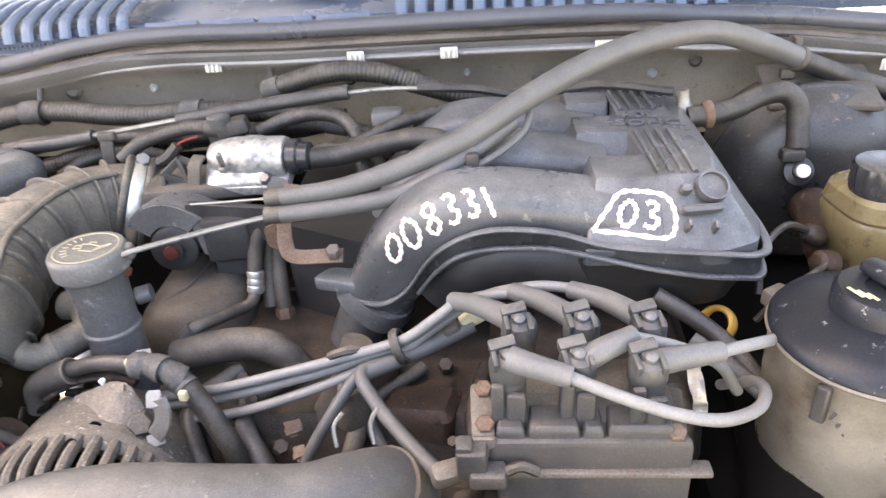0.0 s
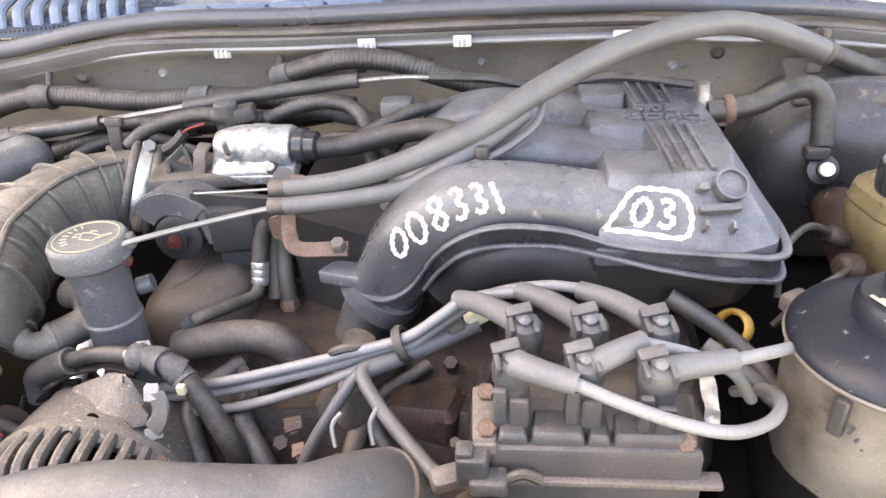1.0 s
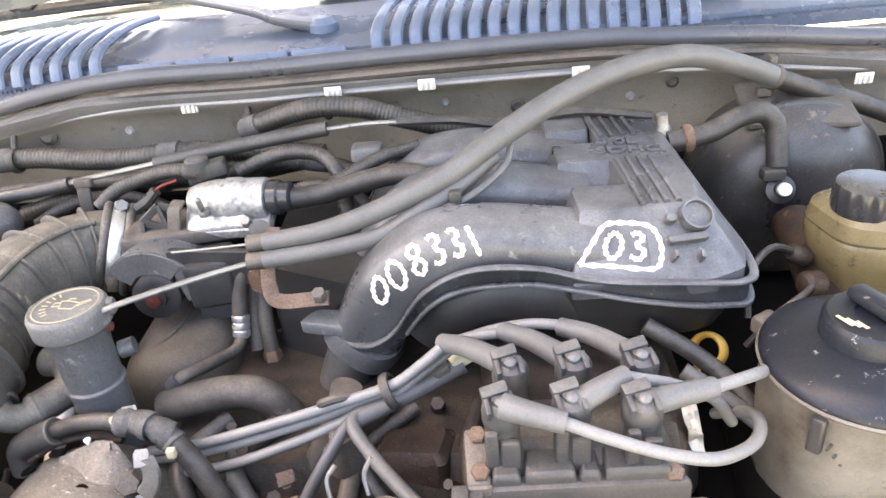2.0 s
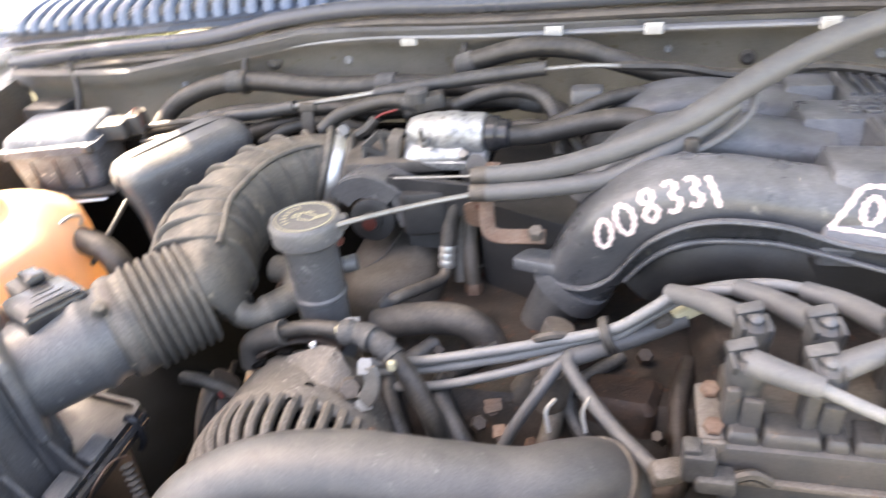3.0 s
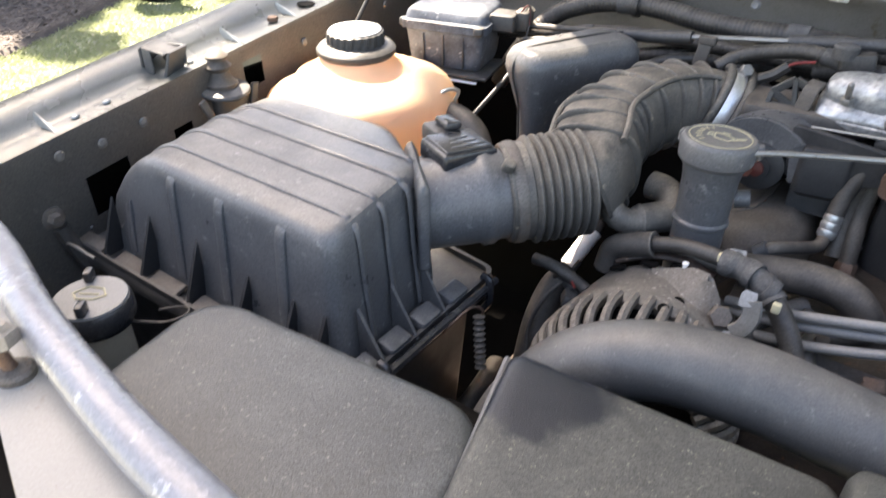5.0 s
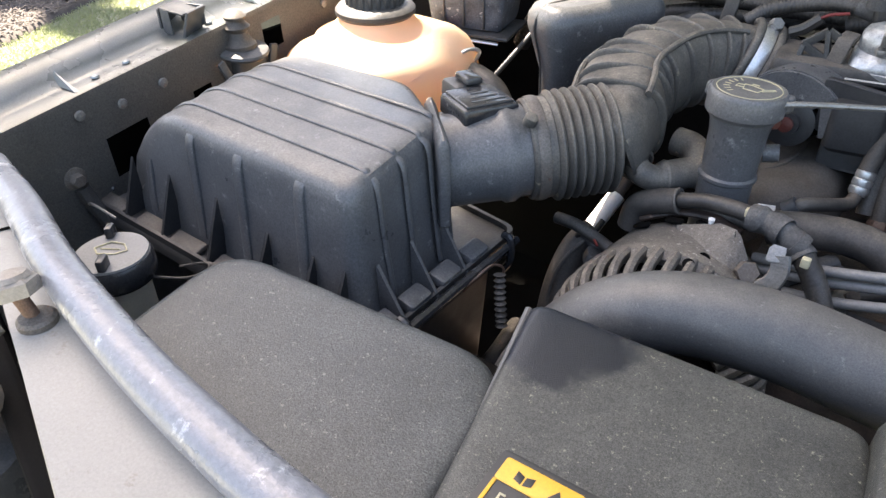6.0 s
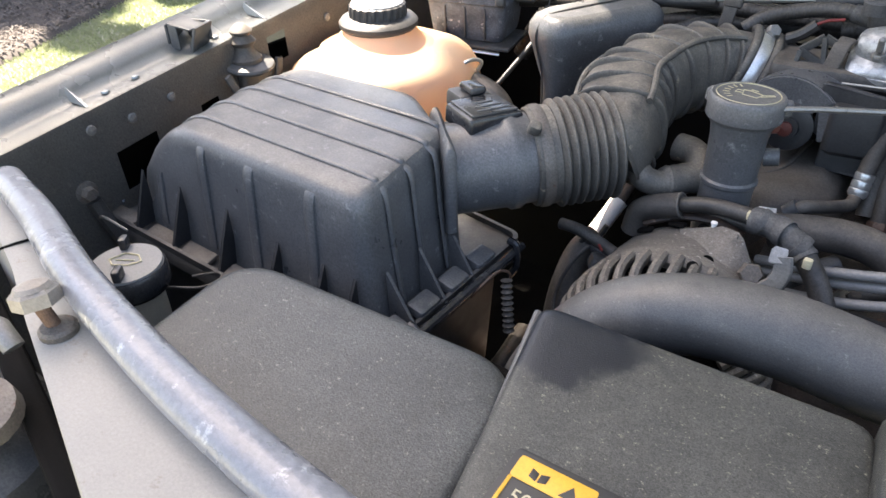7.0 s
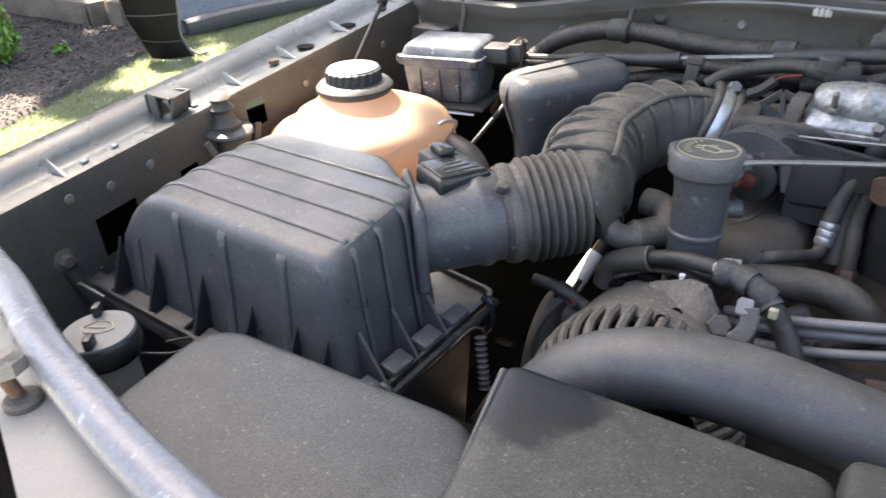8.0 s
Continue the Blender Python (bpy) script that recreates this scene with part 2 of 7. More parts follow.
    "tyre": mat("lamp_shell", (0.05, 0.052, 0.055), 0.35, alt=(0.08, 0.08, 0.08), size=20, dust=0.2),
    "rustdark": mat("dark_rusty_iron", (0.022, 0.015, 0.012), 0.6, alt=(0.07, 0.04, 0.026), mix=0.9, size=45, bump=0.7, spots=0.08, spotcol=(0.2, 0.13, 0.09), spotsize=80),
    "tape": mat("cloth_tape", (0.04, 0.04, 0.041), 0.75, alt=(0.08, 0.08, 0.08), size=60, dust=0.35, bump=0.5),
}
gm = bpy.data.materials.new("windscreen_glass")
gm.use_nodes = True
gb = gm.node_tree.nodes["Principled BSDF"]
gb.inputs["Base Color"].default_value = (0.75, 0.82, 0.82, 1)
gb.inputs["Roughness"].default_value = 0.02
gb.inputs["Transmission Weight"].default_value = 1.0
gb.inputs["IOR"].default_value = 1.45
M["glass"] = gm
# thin moulded plastic that passes light into the tank and glows from within
om = M["orange"].node_tree
thin = om.nodes.new("ShaderNodeBsdfTranslucent")
thin.inputs["Color"].default_value = (1.0, 0.68, 0.3, 1)
both = om.nodes.new("ShaderNodeMixShader")
both.inputs[0].default_value = 0.42
om.links.new(om.nodes["Principled BSDF"].outputs[0], both.inputs[1])
om.links.new(thin.outputs[0], both.inputs[2])
om.links.new(both.outputs[0], om.nodes["Material Output"].inputs["Surface"])


# ---- building helpers ----
def origin_of(ob):
    v = Vector()
    while ob:
        v = v + ob.location
        ob = ob.parent
    return v


def mesh_of(bm, name, materials, sharp=38):
    bmesh.ops.recalc_face_normals(bm, faces=bm.faces)
    for fa in bm.faces:
        fa.smooth = True
    lim = radians(sharp)
    for e in bm.edges:
        if len(e.link_faces) == 2 and e.calc_face_angle(0) > lim:
            e.smooth = False
    me = bpy.data.meshes.new(name)
    bm.to_mesh(me)
    bm.free()
    for x in (materials if isinstance(materials, list) else [materials]):
        me.materials.append(M[x] if isinstance(x, str) else x)
    return me


def part(name, bm, material, parent, label="", sharp=38):
    bmesh.ops.translate(bm, verts=bm.verts, vec=-origin_of(parent))
    ob = new(name, mesh_of(bm, name, material, sharp))
    ob.parent = parent
    return tagged(ob, label) if label else ob


def thing(name, base, label, category, group="", kind=""):
    ob = new(name)
    ob.empty_display_size = 0.02
    ob.location = base
    return tagged(ob, label, category, group, kind)


def solid(name, bm, material, label, category, group="", kind="", sharp=38):
    return tagged(new(name, mesh_of(bm, name, material, sharp)), label, category, group, kind)


def smooth_path(pts, n=6):
    p = [Vector(q) for q in pts]
    if len(p) == 2:
        return [p[0].lerp(p[1], i / n) for i in range(n + 1)]
    p = [p[0] * 2 - p[1]] + p + [p[-1] * 2 - p[-2]]
    out = []
    for i in range(1, len(p) - 2):
        a, b, c, d = p[i - 1:i + 3]
        for k in range(n):
            s = k / n
            out.append(0.5 * ((2 * b) + (c - a) * s + (2 * a - 5 * b + 4 * c - d) * s * s + (3 * b - a - 3 * c + d) * s ** 3))
    return out + [p[-2]]


def evenly(path, step):
    out, left = [path[0]], step
    for a, b in zip(path, path[1:]):
        d, at = (b - a).length, 0.0
        while d - at >= left:
            at += left
            out.append(a.lerp(b, at / d))
            left = step
        left -= d - at
    return out


def skin(rings, cap=True, bm=None):
    bm = bm or bmesh.new()
    vs = [[bm.verts.new(q) for q in r] for r in rings]
    k = len(vs[0])
    for a, b in zip(vs, vs[1:]):
        for i in range(k):
            bm.faces.new((a[i], a[(i + 1) % k], b[(i + 1) % k], b[i]))
    if cap:
        bm.faces.new(vs[0][::-1])
        bm.faces.new(vs[-1])
    return bm


def frames_along(path):
    tang = [(path[min(i + 1, len(path) - 1)] - path[max(i - 1, 0)]).normalized() for i in range(len(path))]
    up = Vector((0, 0, 1)) if abs(tang[0].z) < 0.9 else Vector((0, 1, 0))
    side = tang[0].cross(up).normalized()
    out = []
    for q, t in zip(path, tang):
        side = (side - t * side.dot(t)).normalized()
        out.append((q, side, side.cross(t)))
    return out


def tube(pts, r, seg=12, n=6, flat=1.0, power=2.0, bm=None):
    """A round or squared-off tube along a smooth path. r: one radius, or a function of the way along from 0 to 1."""
    path = smooth_path(pts, n)
    rings = []
    for i, (q, s, u) in enumerate(frames_along(path)):
        rad = r(i / (len(path) - 1)) if callable(r) else r
        ring = []
        for k in range(seg):
            a = 2 * math.pi * k / seg
            ca, sa = math.cos(a), math.sin(a)
            e = 2.0 / power
            ring.append(q + s * rad * math.copysign(abs(ca) ** e, ca) + u * rad * flat * math.copysign(abs(sa) ** e, sa))
        rings.append(ring)
    return skin(rings, bm=bm)


def ridged(pts, r, pitch=0.005, depth=0.0013, seg=12):
    """Corrugated conduit."""
    path = evenly(smooth_path(pts, 24), pitch / 4)
    rings = []
    for i, (q, s, u) in enumerate(frames_along(path)):
        rad = r + depth * (1, 0.3, -1, 0.3)[i % 4]
        rings.append([q + (s * math.cos(2 * math.pi * k / seg) + u * math.sin(2 * math.pi * k / seg)) * rad for k in range(seg)])
    return skin(rings)


def axis_pose(c, axis=(0, 0, 1)):
    return Matrix.Translation(c) @ Vector(axis).to_track_quat("Z", "Y").to_matrix().to_4x4()


def lathe(profile, c, axis=(0, 0, 1), seg=36, wave=0.0, waves=0, bm=None):
    """Turned form: rows of radius and height. wave: depth of grip ridges round it."""
    m = axis_pose(c, axis)
    rings = []
    for row in profile:
        r, h = row[0], row[1]
        grip = row[2] if len(row) > 2 else 0
        ring = []
        for k in range(seg):
            a = 2 * math.pi * k / seg
            rr = max(r, 0.0004) - (wave * grip * (0.5 + 0.5 * math.copysign(1, math.cos(waves * a))) if waves else 0)
            ring.append(m @ Vector((rr * math.cos(a), rr * math.sin(a), h)))
        rings.append(ring)
    return skin(rings, bm=bm)


def ring_of(c, axis, r, tube_r, seg=28, around=8, squash=1.0):
    m = axis_pose(c, axis)
    bm = bmesh.new()
    vs = [[bm.verts.new(m @ Vector(((r + tube_r * math.cos(b)) * math.cos(a), (r + tube_r * math.cos(b)) * math.sin(a), tube_r * squash * math.sin(b))))
           for b in [2 * math.pi * j / around for j in range(around)]] for a in [2 * math.pi * i / seg for i in range(seg)]]
    for i in range(seg):
        for j in range(around):
            bm.faces.new((vs[i][j], vs[(i + 1) % seg][j], vs[(i + 1) % seg][(j + 1) % around], vs[i][(j + 1) % around]))
    return bm


def round_poly(pts, rad=0.01, n=5):
    out, k = [], len(pts)
    for i in range(k):
        a, b, c = (Vector((*pts[(i + j) % k][:2], 0)) for j in (-1, 0, 1))
        u, v = (a - b), (c - b)
        r = min(rad, u.length * 0.45, v.length * 0.45)
        p, q = b + u.normalized() * r, b + v.normalized() * r
        for j in range(n + 1):
            s = j / n
            w = p * (1 - s) ** 2 + b * 2 * s * (1 - s) + q * s * s
            out.append((w.x, w.y))
    return out


def inset_poly(pts, d):
    """The outline drawn in by d on all sides."""
    xs, ys = [q[0] for q in pts], [q[1] for q in pts]
    cx, cy, hx, hy = (max(xs) + min(xs)) / 2, (max(ys) + min(ys)) / 2, (max(xs) - min(xs)) / 2, (max(ys) - min(ys)) / 2
    return [(cx + (q[0] - cx) * max(0.02, 1 - d / hx), cy + (q[1] - cy) * max(0.02, 1 - d / hy)) for q in pts]


def densify(pts, step=0.015):
    """The same outline with more points on its long sides."""
    out = []
    for a, b in zip(pts, pts[1:] + pts[:1]):
        n = max(1, int(math.dist(a, b) / step))
        out += [(a[0] + (b[0] - a[0]) * k / n, a[1] + (b[1] - a[1]) * k / n) for k in range(n)]
    return out


def levels(outline, rows, m=None, bm=None, dome=False):
    """Stacked outlines: rows of height and inset. m: pose of the plane they lie in. dome: fill the top with shrinking rings."""
    m = m or Matrix()
    rings = [[m @ Vector((*q, z)) for q in (inset_poly(outline, d) if d else outline)] for z, d in rows]
    if dome:
        top = rings[-1]
        mid = sum(top, Vector()) / len(top)
        rings += [[q.lerp(mid, s) for q in top] for s in (0.12, 0.3, 0.5, 0.7, 0.88, 0.985)]
    return skin(rings, bm=bm)


def slab(outline, z0, z1, bev=0.002, m=None, bm=None):
    return levels(outline, [(z0, bev), (z0 + bev, 0), (z1 - bev, 0), (z1 - bev * 0.3, bev * 0.3), (z1, bev)], m, bm)


def box(c, size, bev=0.002, turn=(0, 0, 0), bm=None):
    x, y, z = (s / 2 for s in size)
    o = round_poly([(-x, -y), (x, -y), (x, y), (-x, y)], max(bev * 1.3, 0.0004), 3)
    return slab(o, -z, z, max(bev, 0.0003), pose(*c, *turn), bm)


def join(*bms):
    """One bmesh out of several."""
    out = bms[0]
    for b in bms[1:]:
        me = bpy.data.meshes.new("piece")
        b.to_mesh(me)
        b.free()
        out.from_mesh(me)
        bpy.data.meshes.remove(me)
    return out


def hexbolt(c, axis, r, h, bm=None):
    return lathe([(r, 0), (r, h * 0.8), (r * 0.85, h), (0, h)], c, axis, 6, bm=bm)


def sheet(fn, nu, nv, thick=0.0, bm=None):
    """A surface from a function of u and v in 0..1; thick: depth below it."""
    bm = bm or bmesh.new()
    g = [[Vector(fn(i / nu, j / nv)) for j in range(nv + 1)] for i in range(nu + 1)]
    top = [[bm.verts.new(q) for q in row] for row in g]
    for i in range(nu):
        for j in range(nv):
            bm.faces.new((top[i][j], top[i + 1][j], top[i + 1][j + 1], top[i][j + 1]))
    if thick:
        bmesh.ops.solidify(bm, geom=bm.faces[:], thickness=thick)
    return bm

# ---- the body round the engine bay ----
def edge_at(y):
    """Top edge of the inner apron on the passenger side."""
    return Vector((-0.876 - 0.062 * y, y, 0.978 + 0.092 * y))


# fender: flange, crown and outer skin in one pressing
FEND = [(0.0, -0.004), (-0.006, 0.0), (-0.03, -0.001), (-0.038, 0.001), (-0.046, 0.008), (-0.056, 0.0155), (-0.066, 0.0195), (-0.077, 0.0212),
        (-0.086, 0.0212), (-0.092, 0.016), (-0.106, -0.05), (-0.13, -0.42)]
fender = thing("fender", edge_at(-0.1) + Vector((-0.06, 0, 0)), "silver green painted front fender with dusty flange beside the bay", "car fender")
bm = sheet(lambda u, v: edge_at(-0.62 + 1.12 * u) + Vector((FEND[round(v * 11)][0], 0, FEND[round(v * 11)][1])), 24, 11, 0.0012)
part("panel", bm, "paint", fender)
for y in (-0.31, -0.045, 0.06, 0.18):
    e = edge_at(y)
    bm = bmesh.new()
    a = [bm.verts.new(e + Vector(q)) for q in ((-0.048, -0.004, 0.001), (-0.048, 0.0045, 0.001), (-0.008, 0.002, 0.0005), (-0.008, -0.002, 0.0005), (-0.046, 0, 0.0145))]
    for q in ((0, 1, 4), (1, 2, 4), (2, 3, 4), (3, 0, 4), (3, 2, 1, 0)):
        bm.faces.new([a[i] for i in q])
    part("gusset", bm, "paint", fender)
for y in (0.1, 0.2):
    e = edge_at(y) + Vector((-0.026, 0, 0.002))
    part("slot", lathe([(0.013, 0), (0.013, 0.0008), (0.0, 0.0009)], e, (0, 0, 1), 20), "dark", fender, "dark oval drain slot")
for y in (0.03, 0.29):
    e = edge_at(y) + Vector((-0.024, 0, 0.001))
    part("bolt", hexbolt(e, (0, 0, 1), 0.0075, 0.006), "rust", fender, "rusty fender bolt")
for y in (-0.28, -0.24, -0.12):
    part("rivet", lathe([(0.005, 0), (0.004, 0.002), (0, 0.003)], edge_at(y) + Vector((-0.02, 0, 0.001)), (0, 0, 1), 12), "paint", fender)

# inner apron with real cut-outs
def apron_wall():
    bm = bmesh.new()
    ys = [-0.62, -0.30, -0.245, -0.178, -0.15, -0.055, -0.022, 0.36]
    zs = [-0.46, -0.13, -0.102, -0.075, -0.056, -0.045, -0.02, 0.0]
    holes = {(1, 2), (1, 3), (3, 2), (3, 3), (5, 4), (5, 5)}
    vs = {}
    def vert(i, j):
        if (i, j) not in vs:
            e = edge_at(ys[i])
            vs[i, j] = bm.verts.new(e + Vector((0.02 * min(1, -zs[j] * 3), 0, zs[j])))
        return vs[i, j]
    for i in range(7):
        for j in range(7):
            if (i, j) not in holes:
                bm.faces.new((vert(i, j), vert(i + 1, j), vert(i + 1, j + 1), vert(i, j + 1)))
    bmesh.ops.solidify(bm, geom=bm.faces[:], thickness=0.0015)
    return bm


apron = thing("inner_apron", (-0.86, -0.1, 0.7), "dusty grey inner fender apron with square cut-outs", "apron panel", kind="structure")
part("panel", apron_wall(), "apron", apron, sharp=20)
# near-black sheet puts shade behind the cut-outs
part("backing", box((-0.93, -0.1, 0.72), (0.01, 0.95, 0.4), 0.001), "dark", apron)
for y, z in ((-0.32, 0.93), (-0.27, 0.925), (-0.215, 0.93), (-0.1, 0.93), (0.06, 0.95), (0.25, 0.96)):
    e = edge_at(y)
    part("plug", lathe([(0.006, 0), (0.005, 0.002), (0, 0.003)], (e.x + 0.004, y, z), (1, 0, 0), 12), "apron", apron)
part("screw", hexbolt((-0.848, -0.347, 0.868), (1, 0, 0), 0.008, 0.009), "bracket", apron, "dusty hex screw")
part("washer", lathe([(0.0125, 0), (0.0125, 0.002), (0.008, 0.003)], (-0.8505, -0.347, 0.868), (1, 0, 0), 20), "bracket", apron)
part("stay", tube([(-0.846, -0.345, 0.858), (-0.842, -0.34, 0.835), (-0.835, -0.33, 0.80)], 0.009, 8), "plastic", apron)

# small box bracket on the flange
clipb = thing("fender_bracket", (-0.912, -0.148, 0.962), "grey steel box bracket on the fender flange", "bracket")
bm = join(box((-0.9, -0.148, 0.991), (0.034, 0.034, 0.003), 0.001, (0, 10, 18)), box((-0.916, -0.156, 0.981), (0.003, 0.03, 0.024), 0.001, (0, 0, 18)),
          box((-0.881, -0.144, 0.977), (0.004, 0.034, 0.034), 0.001, (0, 20, 18)), box((-0.898, -0.133, 0.981), (0.034, 0.003, 0.024), 0.001, (0, 0, 18)), box((-0.903, -0.166, 0.978), (0.012, 0.003, 0.03), 0.001, (0, 0, 18)))
part("body", bm, "boot", clipb)

# hood stop: rubber bulb on a stamped bracket
stop = thing("hood_stop", (-0.868, -0.095, 0.9), "grey ribbed rubber hood stop on a stamped steel bracket", "hood stop")
part("bumper", lathe([(0.021, -0.002), (0.021, 0.003), (0.0165, 0.007), (0.0135, 0.013), (0.0125, 0.018), (0.0155, 0.021), (0.0165, 0.024), (0.012, 0.029), (0.0105, 0.032), (0.0135, 0.034), (0.014, 0.037), (0.007, 0.044), (0, 0.045)], (-0.866, -0.097, 0.938), (0, 0, 1), 28), "rubber", stop)
part("plate", lathe([(0.031, -0.003), (0.0325, 0.0), (0.031, 0.003), (0.022, 0.0055), (0.0, 0.006)], (-0.862, -0.096, 0.932), (0.12, 0, 1), 28), "boot", stop)
part("leg", box((-0.85, -0.128, 0.904), (0.005, 0.01, 0.062), 0.002, (24, 0, 0)), "boot", stop)
part("leg", box((-0.852, -0.062, 0.905), (0.005, 0.012, 0.055), 0.002, (-14, 0, 0)), "blackmatt", stop)
part("back", box((-0.862, -0.09, 0.892), (0.018, 0.05, 0.066), 0.005), "blackmatt", stop)
part("bolt", hexbolt((-0.848, -0.1, 0.895), (1, 0, 0.2), 0.008, 0.008), "grime", stop)
part("bolt", hexbolt((-0.85, -0.142, 0.868), (1, -0.3, 0.2), 0.007, 0.012), "bracket", stop)

# gas strut that holds the hood
strut = thing("gas_strut", (-0.862, 0.14, 0.945), "thin gas strut with dark rod and grey cylinder", "gas strut")
part("rod", tube([(-0.862, 0.14, 0.945), (-0.863, 0.23, 1.035)], 0.0034, 12, 2), "blackmatt", strut)
part("collar", tube([(-0.863, 0.226, 1.031), (-0.8635, 0.238, 1.045)], 0.0085, 14, 2), "gloss", strut)
part("cylinder", tube([(-0.8635, 0.236, 1.043), (-0.866, 0.48, 1.29)], 0.0095, 14, 2), "boot", strut)
part("ball_joint", lathe([(0.009, -0.008), (0.011, 0), (0.006, 0.008), (0, 0.009)], (-0.862, 0.138, 0.943), (0, 0.7, 0.7), 16), "gloss", strut)

# firewall, ledge and its seal
firewall = thing("wall_firewall", (-0.08, 0.37, 0.5), "dusty beige painted firewall with pressed ledge", "firewall", kind="structure")
def fw(u, v):
    x = -0.905 + 1.66 * u
    rows = [(0.37, 0.45), (0.37, 0.8), (0.366, 0.93), (0.365, 1.0), (0.361, 1.028), (0.346, 1.044), (0.337, 1.052), (0.333, 1.066), (0.338, 1.071), (0.5, 1.066)]
    y, z = rows[round(v * 9)]
    drop = 0.05 * max(0.0, min(1.0, (-0.40 - x) / 0.3)) + 0.03 * max(0.0, min(1.0, (x - 0.38) / 0.2))
    return x, y + 0.012 * max(0, (-0.45 - x) * 3) + 0.004 * math.sin(x * 9), z - drop * max(0.0, min(1.0, (z - 0.9) / 0.1))
part("panel", sheet(fw, 40, 9, 0.0015), "firewall", firewall, sharp=60)
for x, z, r in ((-0.47, 1.022, 0.012), (-0.36, 1.02, 0.006), (-0.1, 1.02, 0.007), (0.14, 1.01, 0.009), (0.33, 1.025, 0.008), (0.28, 1.01, 0.006), (-0.62, 0.99, 0.005), (0.05, 1.022, 0.005)):
    part("grommet", lathe([(r, 0), (r * 1.05, 0.003), (r * 0.6, 0.006), (0, 0.005)], (x, 0.363, z), (0, -1, 0.1), 16), "rubber" if r > 0.006 else "firewall", firewall)
part("ledge_lip", tube([(x, y - 0.006, z - 0.034) for x, y, z in ((-0.904, 0.372, 1.03), (-0.74, 0.364, 1.046), (-0.565, 0.362, 1.058), (-0.435, 0.355, 1.08), (-0.317, 0.348, 1.09), (-0.173, 0.343, 1.089), (0.035, 0.34, 1.091), (0.234, 0.34, 1.09), (0.33, 0.34, 1.083), (0.428, 0.342, 1.077), (0.56, 0.348, 1.062), (0.73, 0.366, 1.05))], 0.009, 10, 8, 0.35, 3), "firewall", firewall, "pale folded lip below the seal")
# added panel, near-black in place of the shade below the looms
part("shade_panel", box((-0.08, 0.36, 0.675), (1.62, 0.012, 0.51), 0.004), "dark", firewall, "near-black panel in place of shade on the lower firewall")

SEAL = [(-0.93, 0.40, 1.02), (-0.904, 0.375, 1.028), (-0.74, 0.366, 1.045), (-0.565, 0.365, 1.057), (-0.435, 0.358, 1.08), (-0.317, 0.35, 1.091), (-0.173, 0.345, 1.09),
        (0.035, 0.345, 1.092), (0.234, 0.345, 1.091), (0.33, 0.345, 1.084), (0.428, 0.345, 1.078), (0.56, 0.35, 1.062), (0.74, 0.37, 1.05)]
seal = thing("cowl_seal", (-0.08, 0.35, 1.06), "grey bulb rubber weatherstrip along the cowl edge", "weatherstrip")
part("bulb", tube(SEAL, 0.0105, 14, 8), "seal", seal)
part("carrier", tube([(x, y - 0.006, z - 0.019) for x, y, z in SEAL], 0.009, 10, 8, 0.7), "rubber", seal)
def retainer():
    c = Vector((0, 0, 0))
    bm = join(box((0, -0.002, 0), (0.021, 0.003, 0.014), 0.0012), *[box((i * 0.006 - 0.006, -0.0045, -0.001), (0.0035, 0.003, 0.01), 0.0008) for i in range(3)])
    return solid("seal_clip", bm, "clipwhite", "small white plastic seal retaining clip", "clip", "seal clips")
rc = retainer()
rc.matrix_basis = pose(-0.264, 0.336, 1.052)
for x, y, z in ((-0.082, 0.326, 1.059), (0.031, 0.322, 1.06), (0.212, 0.32, 1.06), (0.545, 0.33, 1.02)):
    copy_thing(rc, pose(x, y, z))

# cowl top: panel, louvres, mesh, wiper
cowl = thing("cowl_grille", (-0.08, 0.48, 1.06), "plastic cowl grille with louvres, sky reflection put in as blue colour", "cowl grille")
def cw(u, v):
    x = -0.95 + 1.75 * u
    rows = [(0.372, 1.076), (0.385, 1.084), (0.398, 1.086), (0.40, 1.092), (0.43, 1.096), (0.5, 1.1), (0.58, 1.108), (0.66, 1.112)]
    y, z = rows[round(v * 7)]
    return x, y, z - 0.02 * max(0.0, (-0.42 - x) / 0.4)
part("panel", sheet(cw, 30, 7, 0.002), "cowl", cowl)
def louvre(x, y0=0.392, s=1.0):
    drop = 0.02 * max(0.0, (-0.42 - x) / 0.4)
    return tube([(x, y0, 1.084 - drop), (x, y0 + 0.012, 1.105 - drop), (x + 0.006, y0 + 0.05, 1.118 - drop), (x + 0.016, y0 + 0.1, 1.124 - drop), (x + 0.03, y0 + 0.16, 1.122 - drop)],
                0.0085, 8, 4, 0.6)
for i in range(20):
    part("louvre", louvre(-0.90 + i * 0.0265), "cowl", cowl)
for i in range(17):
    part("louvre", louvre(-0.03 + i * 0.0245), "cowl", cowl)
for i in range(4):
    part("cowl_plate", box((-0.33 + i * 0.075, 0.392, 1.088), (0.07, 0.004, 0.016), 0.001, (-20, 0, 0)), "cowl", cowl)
mesh_rows = join(*[tube([(-0.92, 0.381, 1.045 + k * 0.006), (-0.66, 0.381, 1.049 + k * 0.006), (-0.42, 0.381, 1.062 + k * 0.006)], 0.0011, 5, 6) for k in range(4)],
                 *[box((-0.91 + i * 0.0062, 0.381, 1.058 + max(0, (i - 40)) * 0.00035), (0.0016, 0.003, 0.026), 0.0003) for i in range(78)])
tagged(part("leaf_screen", mesh_rows, "plastic", cowl, "fine black leaf screen under the louvres"), kind="stuff")

